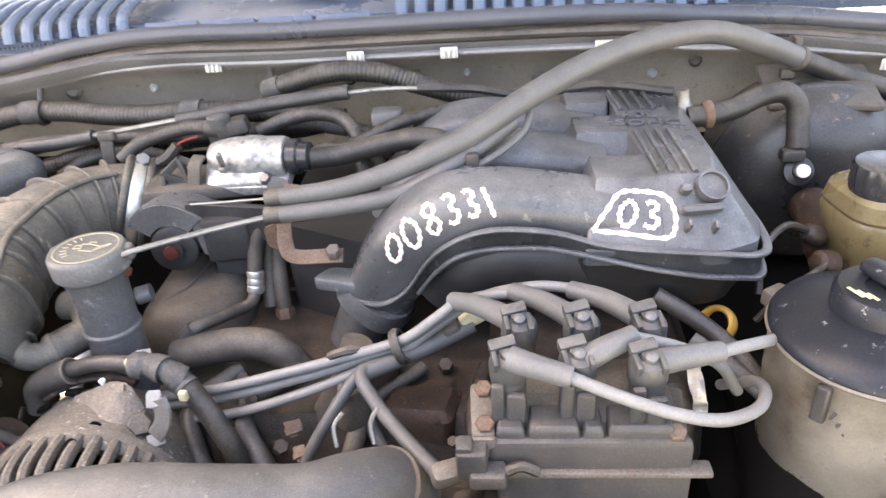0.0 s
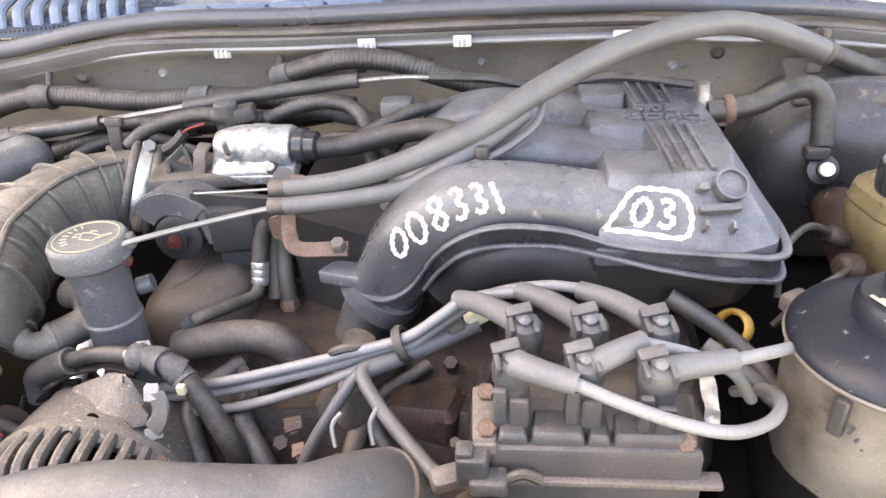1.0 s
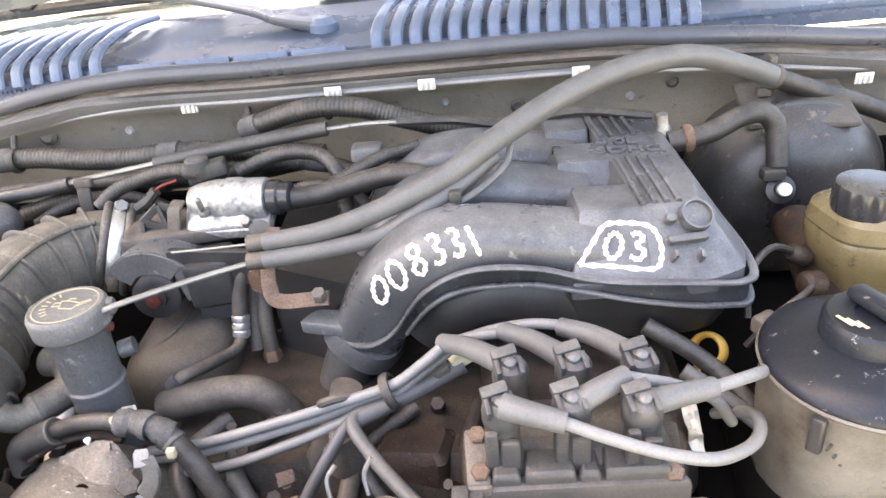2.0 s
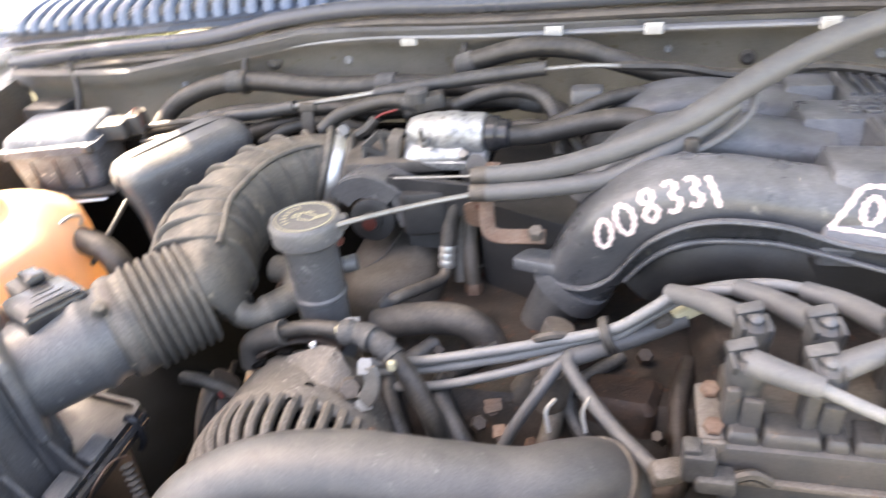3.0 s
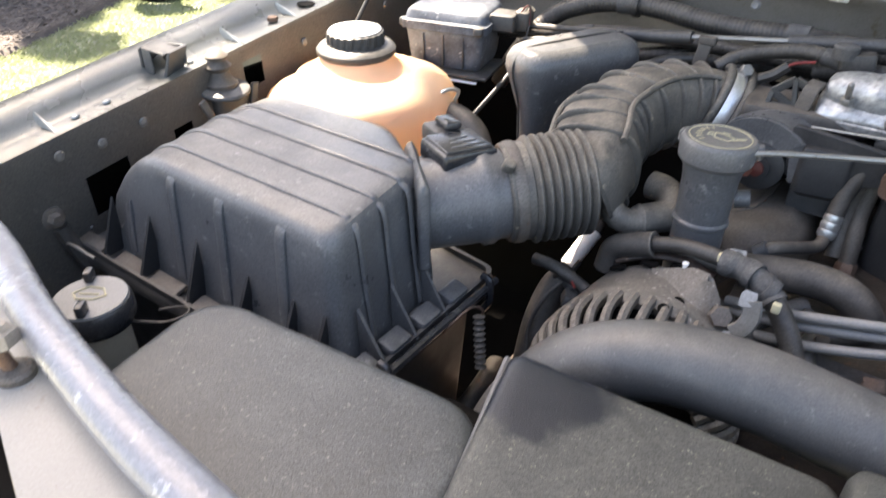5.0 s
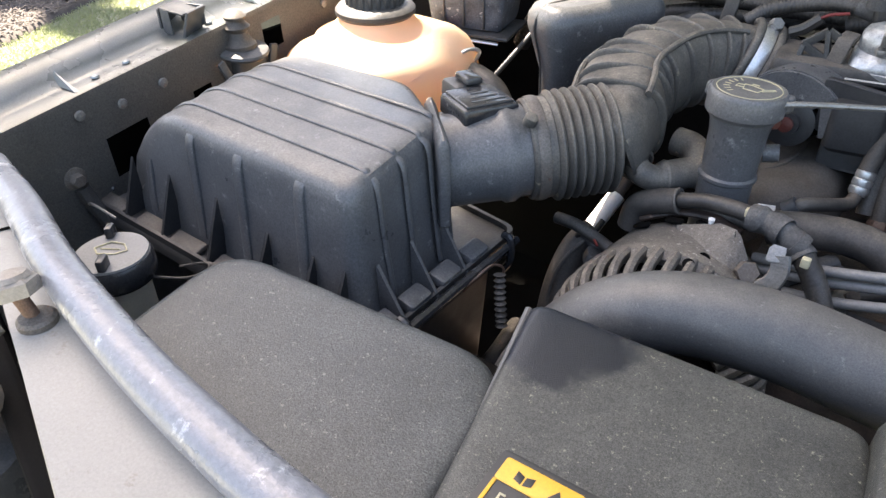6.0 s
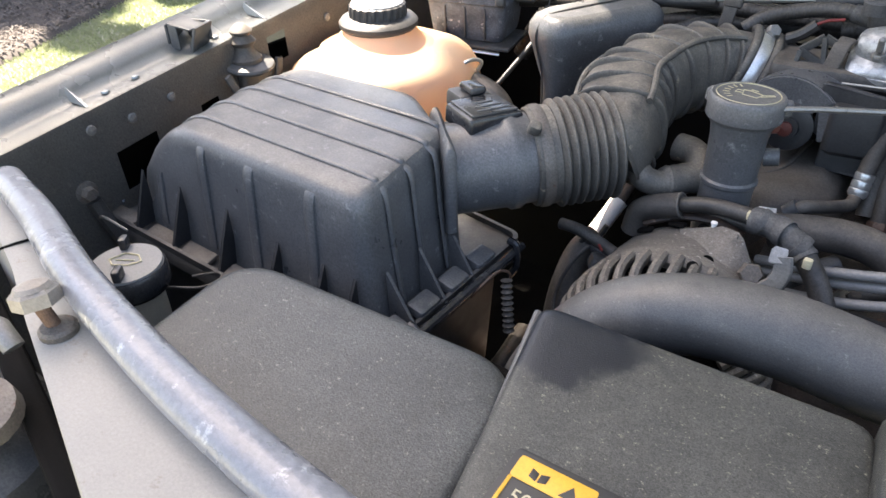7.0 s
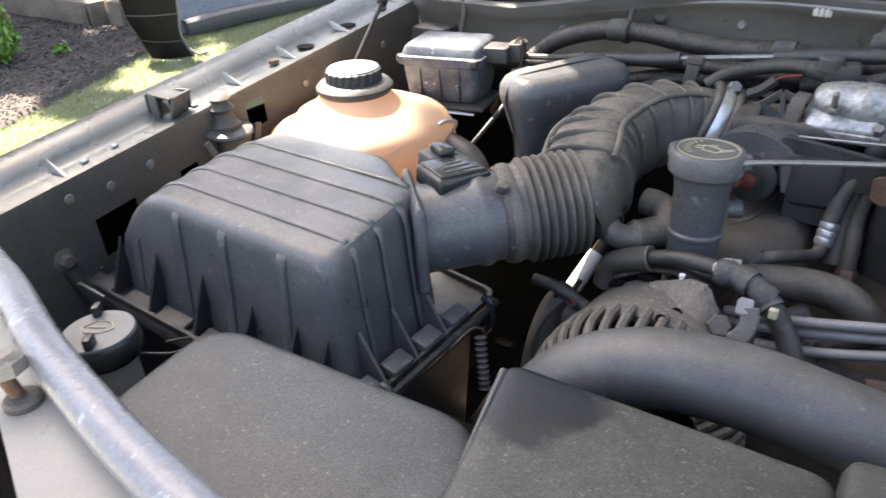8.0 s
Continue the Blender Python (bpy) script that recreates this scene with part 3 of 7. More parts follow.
wiper = thing("wiper", (-0.13, 0.5, 1.09), "grey wiper arm with black blade lying over the cowl", "wiper")
part("arm", tube([(-0.10, 0.475, 1.104), (-0.17, 0.50, 1.112), (-0.22, 0.53, 1.122), (-0.35, 0.585, 1.14), (-0.48, 0.615, 1.148)], lambda s: 0.017 - 0.012 * s, 10, 5, 0.55, 3), "seal", wiper)
part("pivot_cap", lathe([(0.02, 0), (0.02, 0.012), (0.012, 0.02), (0, 0.021)], (-0.11, 0.478, 1.096), (0, 0, 1), 20), "cowl", wiper)
part("blade", tube([(-0.82, 0.62, 1.12), (-0.6, 0.63, 1.135), (-0.3, 0.63, 1.142)], 0.008, 8, 5, 1.4), "gloss", wiper)
part("blade_joint", box((-0.6, 0.622, 1.145), (0.045, 0.016, 0.02), 0.006), "gloss", wiper)
wiper2 = thing("wiper", (0.25, 0.6, 1.12), "black wiper arm resting on the windscreen base", "wiper")
part("arm", tube([(-0.14, 0.60, 1.15), (0.05, 0.60, 1.165), (0.3, 0.61, 1.18), (0.5, 0.62, 1.17)], 0.009, 8, 5, 1.2), "gloss", wiper2)
part("blade", tube([(-0.13, 0.612, 1.142), (0.1, 0.616, 1.156), (0.5, 0.63, 1.16)], 0.006, 8, 5), "gloss", wiper2)

screen = thing("windscreen", (-0.05, 0.8, 1.11), "sloping windscreen glass mirroring the bright sky", "windscreen")
part("glass", sheet(lambda u, v: (-0.75 + 1.4 * u, 0.64 + 0.75 * v - 0.05 * math.sin(math.pi * u), 1.108 + 0.48 * v), 12, 6, 0.005), "glass", screen)
part("surround", tube([(-0.78, 0.68, 1.1), (-0.4, 0.645, 1.108), (-0.05, 0.64, 1.11), (0.4, 0.645, 1.108), (0.7, 0.68, 1.1)], 0.008, 8, 6), "gloss", screen)
part("dashboard", box((-0.05, 1.0, 1.0), (1.4, 0.6, 0.16), 0.03), "dark", screen)
part("cabin_shell", box((-0.05, 1.55, 1.2), (1.45, 0.05, 0.9), 0.01), "dark", screen)

# hood, raised; it shades the bay
HK = radians(62)
hood = thing("hood", (-0.06, 0.52, 1.16), "raised painted hood standing open over the bay", "hood")
def hd(u, v):
    v = 0.02 + 0.98 * v
    w = 0.86 - 0.06 * v - 0.35 * max(0.0, 1 - v / 0.14)
    return -0.06 + (2 * u - 1) * w, 0.52 - 1.15 * v * math.cos(HK), 1.16 + 1.15 * v * math.sin(HK) - 0.03 * (2 * u - 1) ** 2
part("skin", sheet(hd, 10, 24, 0.004), "paint", hood)
def hdi(u, v):
    p = Vector(hd(0.04 + 0.92 * u, 0.02 + 0.96 * v))
    return p + Vector((0, math.sin(HK), math.cos(HK))) * 0.02
part("inner_panel", sheet(hdi, 8, 6, 0.003), "apron", hood)
for u in (0.2, 0.5, 0.8):
    part("stiffener", tube([Vector(hdi(u, k / 6)) for k in range(7)], 0.022, 8, 3, 0.5), "apron", hood)

# far side of the bay, floor and underside
right = thing("wall_far_apron", (0.66, 0.0, 0.6), "dark grey inner apron on the brake side", "apron panel", kind="structure")
part("panel", box((0.67, -0.05, 0.75), (0.012, 0.95, 0.5), 0.003), "apron", right)
part("flange", box((0.74, -0.05, 0.995), (0.15, 1.0, 0.012), 0.004), "paint", right)
under = thing("floor_undertray", (-0.1, -0.05, 0.5), "added near-black floor closing the engine bay", "undertray", kind="structure")
# unseen tray, near-black so that the depths render as shade
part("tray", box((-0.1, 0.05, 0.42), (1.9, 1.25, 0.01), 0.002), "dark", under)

# unseen panel added to keep light out of the lower bay
front = thing("wall_front", (-0.1, -0.58, 0.42), "added near-black panel blocking light at the front of the bay", "panel", kind="structure")
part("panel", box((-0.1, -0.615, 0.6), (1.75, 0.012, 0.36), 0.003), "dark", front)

# ---- front of the bay: support panel, tube, covers ----
support = thing("radiator_support", (-0.55, -0.52, 0.9), "cream coloured radiator support panel along the front", "support panel")
bm = levels(round_poly([(-0.80, -0.436), (-0.70, -0.446), (-0.56, -0.478), (-0.43, -0.504), (-0.30, -0.512), (-0.30, -0.607), (-0.412, -0.58), (-0.517, -0.545), (-0.581, -0.524), (-0.646, -0.5), (-0.715, -0.48), (-0.80, -0.465)], 0.01),
            [(0.80, 0.004), (0.93, 0.004), (0.938, 0.0), (0.944, 0.003)])
part("panel", bm, "cream", support)
part("seam", tube([(-0.68, -0.495, 0.944), (-0.672, -0.475, 0.945), (-0.66, -0.462, 0.944)], 0.0012, 6), "dark", support)
part("lower_wall", box((-0.45, -0.575, 0.7), (0.75, 0.02, 0.36), 0.004, (0, 0, -14)), "dark", support)
crossbar = thing("crossbar", (-0.5, -0.49, 0.945), "scuffed blue grey painted tube across the front panel", "crossbar")
BAR = [(-0.772, -0.44, 0.953), (-0.742, -0.447, 0.957), (-0.665, -0.463, 0.962), (-0.568, -0.488, 0.965), (-0.461, -0.506, 0.963), (-0.381, -0.514, 0.96), (-0.30, -0.517, 0.955), (-0.1, -0.52, 0.952)]
part("bar", tube(BAR, lambda s: 0.013 + 0.003 * s, 16, 8, 0.8), "bluegrey", crossbar)
part("end_stud", lathe([(0.004, 0), (0.004, 0.002), (0, 0.003)], (-0.772, -0.447, 0.965), (-0.3, -0.2, 1), 10), "bright", crossbar)
stopb = thing("adjuster_bolt", (-0.548, -0.517, 0.944), "pale hex headed hood adjuster bolt", "bolt")
part("head", join(hexbolt((-0.555, -0.52, 0.966), (-0.25, 0.1, 1), 0.0155, 0.011), lathe([(0.0125, 0.011), (0.0105, 0.014), (0.005, 0.0155), (0, 0.0158)], (-0.555, -0.52, 0.966), (-0.25, 0.1, 1), 18)), "boltpale", stopb, "pale worn hex head")
part("shank", tube([(-0.549, -0.517, 0.944), (-0.555, -0.52, 0.967)], 0.0048, 10, 2), "rust", stopb)
part("locknut", lathe([(0.0125, 0), (0.0125, 0.004), (0.0105, 0.006), (0.006, 0.0065), (0, 0.0066)], (-0.548, -0.517, 0.944), (0, 0, 1), 18), "bracket", stopb)
lamp = thing("headlamp", (-0.62, -0.56, 0.88), "dark headlamp shell below the front panel", "headlamp")
part("shell", lathe([(0.09, -0.12), (0.1, -0.05), (0.085, 0.0), (0.05, 0.02), (0, 0.022)], (-0.63, -0.60, 0.86), (0.1, 0.1, 1), 28), "tyre", lamp)
part("adjuster", lathe([(0.008, 0), (0.008, 0.02), (0.005, 0.025), (0, 0.026)], (-0.612, -0.53, 0.905), (-0.6, 0, 0.6), 12), "alu", lamp)
part("bulb_cover", lathe([(0.03, 0), (0.028, 0.012), (0, 0.014)], (-0.585, -0.575, 0.888), (0.2, -0.1, 1), 20), "bracket", lamp)

# radiator top covers
def crowned(o, z, drop=0.25, dip=0.0):
    return levels(o, [(z - 0.05, 0.0), (z - 0.012, 0.0), (z - 0.004, 0.002), (z - 0.001, 0.005), (z, 0.01)], dome=True)
cov = thing("radiator_cover", (-0.45, -0.43, 0.85), "dusty dark grained plastic radiator shroud cover", "radiator cover", "radiator covers")
o = round_poly([(-0.565, -0.358), (-0.30, -0.335), (-0.27, -0.50), (-0.545, -0.50)], 0.045, 8)
bm = crowned(densify(o), 0.909)
part("lid", bm, "cover", cov)
part("rim", levels(inset_poly(o, -0.003), [(0.868, 0.0), (0.872, 0.0), (0.873, 0.003)]), "cover", cov)
cov2 = thing("radiator_cover", (-0.2, -0.38, 0.86), "dusty dark grained plastic cover with warning label", "radiator cover", "radiator covers")
o2 = round_poly([(-0.312, -0.300), (-0.105, -0.288), (-0.06, -0.50), (-0.262, -0.50)], 0.014, 6)
part("lid", crowned(o2, 0.940), "cover2", cov2)
part("edge_bead", tube([(-0.312, -0.305, 0.93), (-0.29, -0.38, 0.931), (-0.266, -0.46, 0.931)], 0.003, 8, 4), "greyhose", cov2, "worn pale edge bead")
cov3 = thing("radiator_cover", (-0.06, -0.3, 0.86), "raised end of the dark radiator cover", "radiator cover", "radiator covers")
part("lid", crowned(round_poly([(-0.106, -0.282), (0.12, -0.27), (0.12, -0.5), (-0.085, -0.50)], 0.012, 5), 0.955), "cover2", cov3)
lab = thing("warning_label", (-0.235, -0.44, 0.9405), "black and yellow warning sticker on the radiator cover", "label")
LM = pose(-0.252, -0.424, 0.9402, 0, 0, 3)
def lq(o, z0, z1, bev=0.0001):
    return slab(o, z0, z1, bev, LM)
part("backing", lq(round_poly([(-0.004, 0.006), (0.085, 0.006), (0.085, -0.06), (-0.004, -0.06)], 0.003), 0, 0.0006), "labelblack", lab)
part("header", lq(round_poly([(0, 0.002), (0.044, 0.002), (0.044, -0.013), (0, -0.013)], 0.002), 0.0006, 0.0012), "label", lab, "yellow header band")
part("header", lq(round_poly([(0.05, 0.002), (0.08, 0.002), (0.08, -0.013), (0.05, -0.013)], 0.002), 0.0006, 0.0012), "label", lab, "yellow header band")
part("side_band", lq([(0, -0.013), (0.002, -0.013), (0.002, -0.055), (0, -0.055)], 0.0006, 0.0011), "label", lab)
part("book_mark", join(lq([(0.009, -0.003), (0.0135, -0.0045), (0.0135, -0.010), (0.009, -0.0085)], 0.0012, 0.0015), lq([(0.0145, -0.0045), (0.019, -0.003), (0.019, -0.0085), (0.0145, -0.010)], 0.0012, 0.0015)), "labelblack", lab, "black open book symbol")
part("warning_triangle", lq([(0.027, -0.011), (0.037, -0.011), (0.032, -0.0025)], 0.0012, 0.0015), "labelblack", lab, "black warning triangle")
tc = bpy.data.curves.new("figures", "FONT")
tc.body, tc.size, tc.extrude = "50", 0.012, 0.0002
tx = new("figures", tc)
tx.data.materials.append(M["ink"])
tx.parent = lab
tx.matrix_basis = Matrix.Translation(-lab.location) @ LM @ Matrix.Translation((0.006, -0.027, 0.0008))

# washer filler
wash = thing("washer_filler", (-0.652, -0.415, 0.82), "black washer filler cap on a pale translucent neck", "washer filler")
WC = Vector((-0.650, -0.418, 0.878))
part("neck", lathe([(0.024, -0.09), (0.024, 0.0), (0, 0.0)], WC, (0, 0, 1), 28), "washer", wash)
part("cap", lathe([(0.031, -0.004), (0.033, 0.0), (0.033, 0.014), (0.031, 0.018), (0.02, 0.0195), (0, 0.02)], WC, (0, 0, 1), 32), "gloss", wash)
# lighter disc in place of the sky reflected on the black cap
part("cap_top", lathe([(0.0305, 0.0185), (0.03, 0.0205), (0.0, 0.021)], WC, (0, 0, 1), 32), "plugwire", wash, "cap top coloured grey for its sky reflection")
part("lug", box(WC + Vector((-0.022, 0.014, 0.025)), (0.007, 0.012, 0.012), 0.002, (0, 0, 40)), "gloss", wash)
part("lug", box(WC + Vector((0.016, -0.016, 0.025)), (0.007, 0.014, 0.012), 0.002, (0, 0, 40)), "gloss", wash)
SCR = [(-0.015, -0.006), (-0.012, 0.008), (0.0, 0.013), (0.01, 0.009), (0.006, -0.001), (-0.006, -0.009), (-0.015, -0.006)]
for a, b in zip(SCR, SCR[1:]):
    part("spray_mark", tube([WC + Vector((*a, 0.0214)), WC + Vector((*b, 0.0214))], 0.0008, 5, 1), "ink", wash)
part("spray_mark", tube([WC + Vector((-0.01, -0.003, 0.0214)), WC + Vector((-0.002, 0.002, 0.0216)), WC + Vector((0.004, 0.006, 0.0214))], 0.0007, 5, 3), "ink", wash)
part("retainer_wire", tube([(-0.632, -0.398, 0.868), (-0.61, -0.38, 0.866), (-0.60, -0.365, 0.87), (-0.612, -0.358, 0.868), (-0.632, -0.372, 0.864)], 0.0012, 6, 5), "cable", wash)

# upper radiator hose
rh = thing("radiator_hose", (-0.15, -0.22, 0.9), "thick dusty black upper radiator hose", "hose")
part("hose", tube([(-0.345, -0.26, 0.78), (-0.325, -0.256, 0.835), (-0.288, -0.244, 0.89), (-0.236, -0.231, 0.916), (-0.175, -0.222, 0.922), (-0.11, -0.215, 0.914), (-0.055, -0.2, 0.898), (-0.025, -0.178, 0.886), (-0.005, -0.158, 0.868), (0.008, -0.148, 0.84)],
                  lambda s: 0.0295, 24, 8), "hose", rh)
part("clamp", tube([(-0.006, -0.161, 0.87), (-0.002, -0.157, 0.863)], 0.0325, 24, 2), "rubber", rh)
for a, b in (((-0.045, -0.132, 0.906), (-0.038, -0.126, 0.914)), ((-0.018, -0.125, 0.902), (-0.012, -0.118, 0.912))):
    part("clamp_ear", tube([Vector(a) + Vector((0.003, -0.01, -0.012)), a, b], 0.0018, 6, 3), "alu", rh)

# ---- air cleaner ----
airbox = thing("air_cleaner", (-0.65, -0.21, 0.75), "dark grey ribbed plastic air cleaner box", "air cleaner")
OUT = [(-0.486, -0.296), (-0.492, -0.168), (-0.575, -0.108), (-0.765, -0.118), (-0.825, -0.17), (-0.825, -0.296)]
def sag(bm):
    for v in bm.verts:
        if v.co.x < -0.715 and v.co.z > 0.85:
            v.co.z -= 1.0 * (-0.715 - v.co.x) ** 2 * 7.0 * min(1, (v.co.z - 0.85) / 0.06)
        if v.co.z > 0.85:
            v.co.z -= 0.011 * max(0.0, min(1.0, (-0.19 - v.co.y) / 0.1)) * min(1, (v.co.z - 0.85) / 0.06)
    return bm
lid = part("lid", sag(levels(densify(round_poly(OUT, 0.018, 6)), [(0.826, -0.012), (0.85, -0.009), (0.90, -0.004), (0.947, 0.0), (0.957, 0.002), (0.9625, 0.006), (0.9645, 0.013), (0.9648, 0.03), (0.965, 0.045), (0.965, 0.06), (0.965, 0.075), (0.965, 0.088)])), "airbox", airbox)
for y in (-0.262, -0.228, -0.194, -0.160):
    x1 = -0.487 if y < -0.17 else -0.50
    bm = tube([(-0.80, y, 0.9645), (-0.75, y, 0.9655), (-0.70, y, 0.9658), (-0.6, y, 0.9658), (x1 - 0.022, y, 0.9655), (x1 - 0.008, y, 0.960), (x1 + 0.001, y, 0.949), (x1 + 0.005, y, 0.90), (x1 + 0.012, y, 0.835)], 0.0034, 8, 6, 0.45)
    part("rib", sag(bm), "airbox", lid)
for x in (-0.778, -0.695, -0.625, -0.545):
    z = 0.957 if x > -0.72 else 0.93
    part("rib", sag(tube([(x, -0.28, z + 0.004), (x, -0.2945, z - 0.006), (x, -0.299, 0.92), (x + 0.002, -0.306, 0.835)], 0.0062, 12, 6, 0.4, 4.5)), "airbox", lid)
def gusset(p, n, h=0.055, d=0.022):
    p, n = Vector(p), Vector(n)
    s = n.cross(Vector((0, 0, 1))) * 0.0016
    bm = bmesh.new()
    v = [bm.verts.new(p + q) for q in (s, s + n * d, s + Vector((0, 0, h)), -s, -s + n * d, -s + Vector((0, 0, h)))]
    for q in ((0, 1, 2), (5, 4, 3), (0, 3, 4, 1), (1, 4, 5, 2), (2, 5, 3, 0)):
        bm.faces.new([v[i] for i in q])
    return bm
# front gussets get blacker plastic in place of shade on their sides
for x in (-0.80, -0.735, -0.66, -0.59, -0.53, -0.492):
    part("gusset", gusset((x, -0.304, 0.83), (0.12, -1, 0), 0.062 if x < -0.6 else 0.05, 0.028), "blackmatt", lid)
for y in (-0.28, -0.235, -0.19):
    part("gusset", gusset((-0.476, y, 0.83), (1, 0, 0), 0.05, 0.03), "airbox", lid)
FL = round_poly([(-0.445, -0.335), (-0.445, -0.10), (-0.56, -0.085), (-0.85, -0.095), (-0.868, -0.335)], 0.014, 4)
base = part("base", levels(FL, [(0.62, 0.03), (0.79, 0.02), (0.806, 0.014), (0.812, 0.0), (0.822, 0.0), (0.8275, 0.003), (0.8275, 0.02)]), "plastic", airbox)
part("lip", levels(FL, [(0.826, 0.002), (0.834, 0.002), (0.834, 0.006), (0.827, 0.006)]), "plastic", base)
for x in (-0.83, -0.76, -0.70, -0.63, -0.56, -0.51):
    part("pocket", box((x, -0.322, 0.832), (0.045, 0.018, 0.006), 0.002, (12, 0, 0)), "tan", base, "dust filled pocket")
for y in (-0.30, -0.255, -0.21, -0.165):
    part("pocket", box((-0.458, y, 0.835), (0.02, 0.03, 0.012), 0.003, (0, 14, 0)), "airbox", base)
for y in (-0.29, -0.13):
    part("clasp", tube([(-0.443, y, 0.80), (-0.436, y, 0.815), (-0.437, y, 0.838), (-0.446, y, 0.842)], 0.004, 8, 4), "gloss", base)
part("clasp_rail", tube([(-0.439, -0.315, 0.83), (-0.439, -0.21, 0.831), (-0.439, -0.115, 0.83)], 0.0045, 8, 4), "gloss", base)
part("clasp", tube([(-0.855, -0.336, 0.80), (-0.86, -0.345, 0.83), (-0.86, -0.32, 0.842), (-0.85, -0.31, 0.838)], 0.003, 6, 4), "gloss", base)
part("hook_wire", tube([(-0.846, -0.345, 0.836), (-0.82, -0.35, 0.848), (-0.79, -0.345, 0.84)], 0.0016, 6, 4), "alu", base)
part("loose_wire", tube([(-0.44, -0.205, 0.82), (-0.43, -0.20, 0.836), (-0.425, -0.18, 0.842), (-0.421, -0.165, 0.83), (-0.424, -0.17, 0.805)], 0.0013, 6, 5), "rust", airbox, "thin brown loose wire")
part("spring", ridged([(-0.421, -0.172, 0.828), (-0.415, -0.178, 0.80), (-0.41, -0.182, 0.775)], 0.0045, 0.006, 0.0018, 10), "tan", airbox, "dusty coil spring")

# ---- air flow meter and intake duct ----
D1 = Vector((-0.446, -0.096, 0.922))
AX = Vector((0.69, 0.72, 0.07)).normalized()
meter = thing("air_flow_meter", D1 - AX * 0.04, "black air flow meter with sensor module on top", "air flow meter")
part("body", lathe([(0.034, -0.09), (0.044, -0.085), (0.045, -0.03), (0.048, -0.026), (0.048, -0.018), (0.0445, -0.012), (0.0445, 0.0)], D1, AX, 36), "airbox", meter)
part("flange", box(D1 - AX * 0.088 + Vector((0.002, 0, 0)), (0.012, 0.1, 0.1), 0.01, (0, 0, math.degrees(math.atan2(AX.y, AX.x)))), "airbox", meter)
MM = pose(-0.487, -0.117, 0.949, -3, 0, -25)
def flat(c, size, bev=0.002):
    """A block in the plane of the sensor module."""
    return slab(round_poly([(c[0] - size[0] / 2, c[1] - size[1] / 2), (c[0] + size[0] / 2, c[1] - size[1] / 2), (c[0] + size[0] / 2, c[1] + size[1] / 2), (c[0] - size[0] / 2, c[1] + size[1] / 2)], max(0.002, bev), 3), c[2] - size[2] / 2, c[2] + size[2] / 2, bev, MM)
part("mount", flat((0, 0, -0.014), (0.052, 0.06, 0.024), 0.005), "airbox", meter)
part("module_plate", join(flat((0, 0, 0), (0.058, 0.068, 0.004), 0.001), flat((0.031, 0.018, 0), (0.018, 0.026, 0.004), 0.001)), "greyhose", meter, "plate with chipped pale edge")
module = part("module", flat((-0.001, 0, 0.0125), (0.051, 0.058, 0.021), 0.0035), "gloss", meter, "glossy black sensor module")
part("module_lid", flat((-0.0015, 0, 0.0238), (0.044, 0.05, 0.003), 0.001), "gloss", module)
for k in range(3):
    part("moulded_bar", flat((0.012 - 0.009 * k, 0.002, 0.0257), (0.0022, 0.036 - 0.008 * k, 0.0008), 0.0003), "greyhose", module)
part("connector", flat((-0.041, 0.006, 0.015), (0.032, 0.036, 0.02), 0.004), "plastic", meter)
part("connector_lock", flat((-0.036, 0.007, 0.0285), (0.026, 0.018, 0.009), 0.003), "gloss", meter)
part("bolt", hexbolt(MM @ Vector((0.034, 0.018, 0.002)), (0, 0, 1), 0.005, 0.004), "bright", meter)

duct = thing("intake_duct", (-0.39, 0.04, 0.85), "dusty black ribbed rubber intake duct with hose clamps", "intake duct")
part("cuff", lathe([(0.047, 0.0), (0.049, 0.002), (0.049, 0.022), (0.047, 0.024)], D1 - AX * 0.002, AX, 36), "duct", duct)
part("clamp", ring_of(D1 + AX * 0.008, AX, 0.0496, 0.0012, 44, 8, 4.5), "bracket", duct, "dull steel hose clamp")
part("clamp_screw", box(D1 + AX * 0.008 + Vector((0.012, -0.03, 0.044)), (0.012, 0.012, 0.012), 0.003, (20, 20, 30)), "duct", duct)
bel, rows = D1 + AX * 0.02, []
for i in range(7):
    h = i * 0.0088
    rows += [(0.0475, h), (0.05, h + 0.0018), (0.0535, h + 0.0042), (0.0535, h + 0.0056), (0.05, h + 0.008)]
part("bellows", lathe(rows, bel, AX, 40), "duct", duct)
E1 = bel + AX * 0.06
EL = [E1 - AX * 0.004, (-0.39, -0.032, 0.932), (-0.395, -0.008, 0.938), (-0.408, 0.03, 0.942), (-0.411, 0.064, 0.944), (-0.404, 0.118, 0.948), (-0.386, 0.162, 0.946), (-0.362, 0.19, 0.941), (-0.338, 0.2, 0.937)]
ER = 0.045
part("elbow", tube(EL, lambda s: ER + 0.002 * max(0, 1 - s * 12) - 0.004 * math.exp(-((s - 0.14) / 0.08) ** 2), 32, 8, 0.98, 2.9), "duct", duct)
epath = smooth_path(EL, 8)
ef = frames_along(epath)
for i in range(14, 58, 6):
    q, s, u = ef[i]
    way = s.cross(u)
    part("rib", tube([q - way * 0.0022, q - way * 0.001, q + way * 0.001, q + way * 0.0022], lambda k: ER + 0.0036 - 0.003 * abs(2 * k - 1) ** 3, 32, 2, 0.98, 2.9), "duct", duct)
for a, b, lo, hi in ((0.82, 0.74, 12, 62), (-0.8, 0.76, 12, 34)):
    part("seam", tube([q + (s * a + u * b) * (ER + 0.002) for q, s, u in ef[lo:hi:3]], 0.0034, 8, 3), "duct", duct)
TA = Vector((0.87, 0.28, -0.36)).normalized()
TC = Vector((-0.334, 0.2, 0.936))
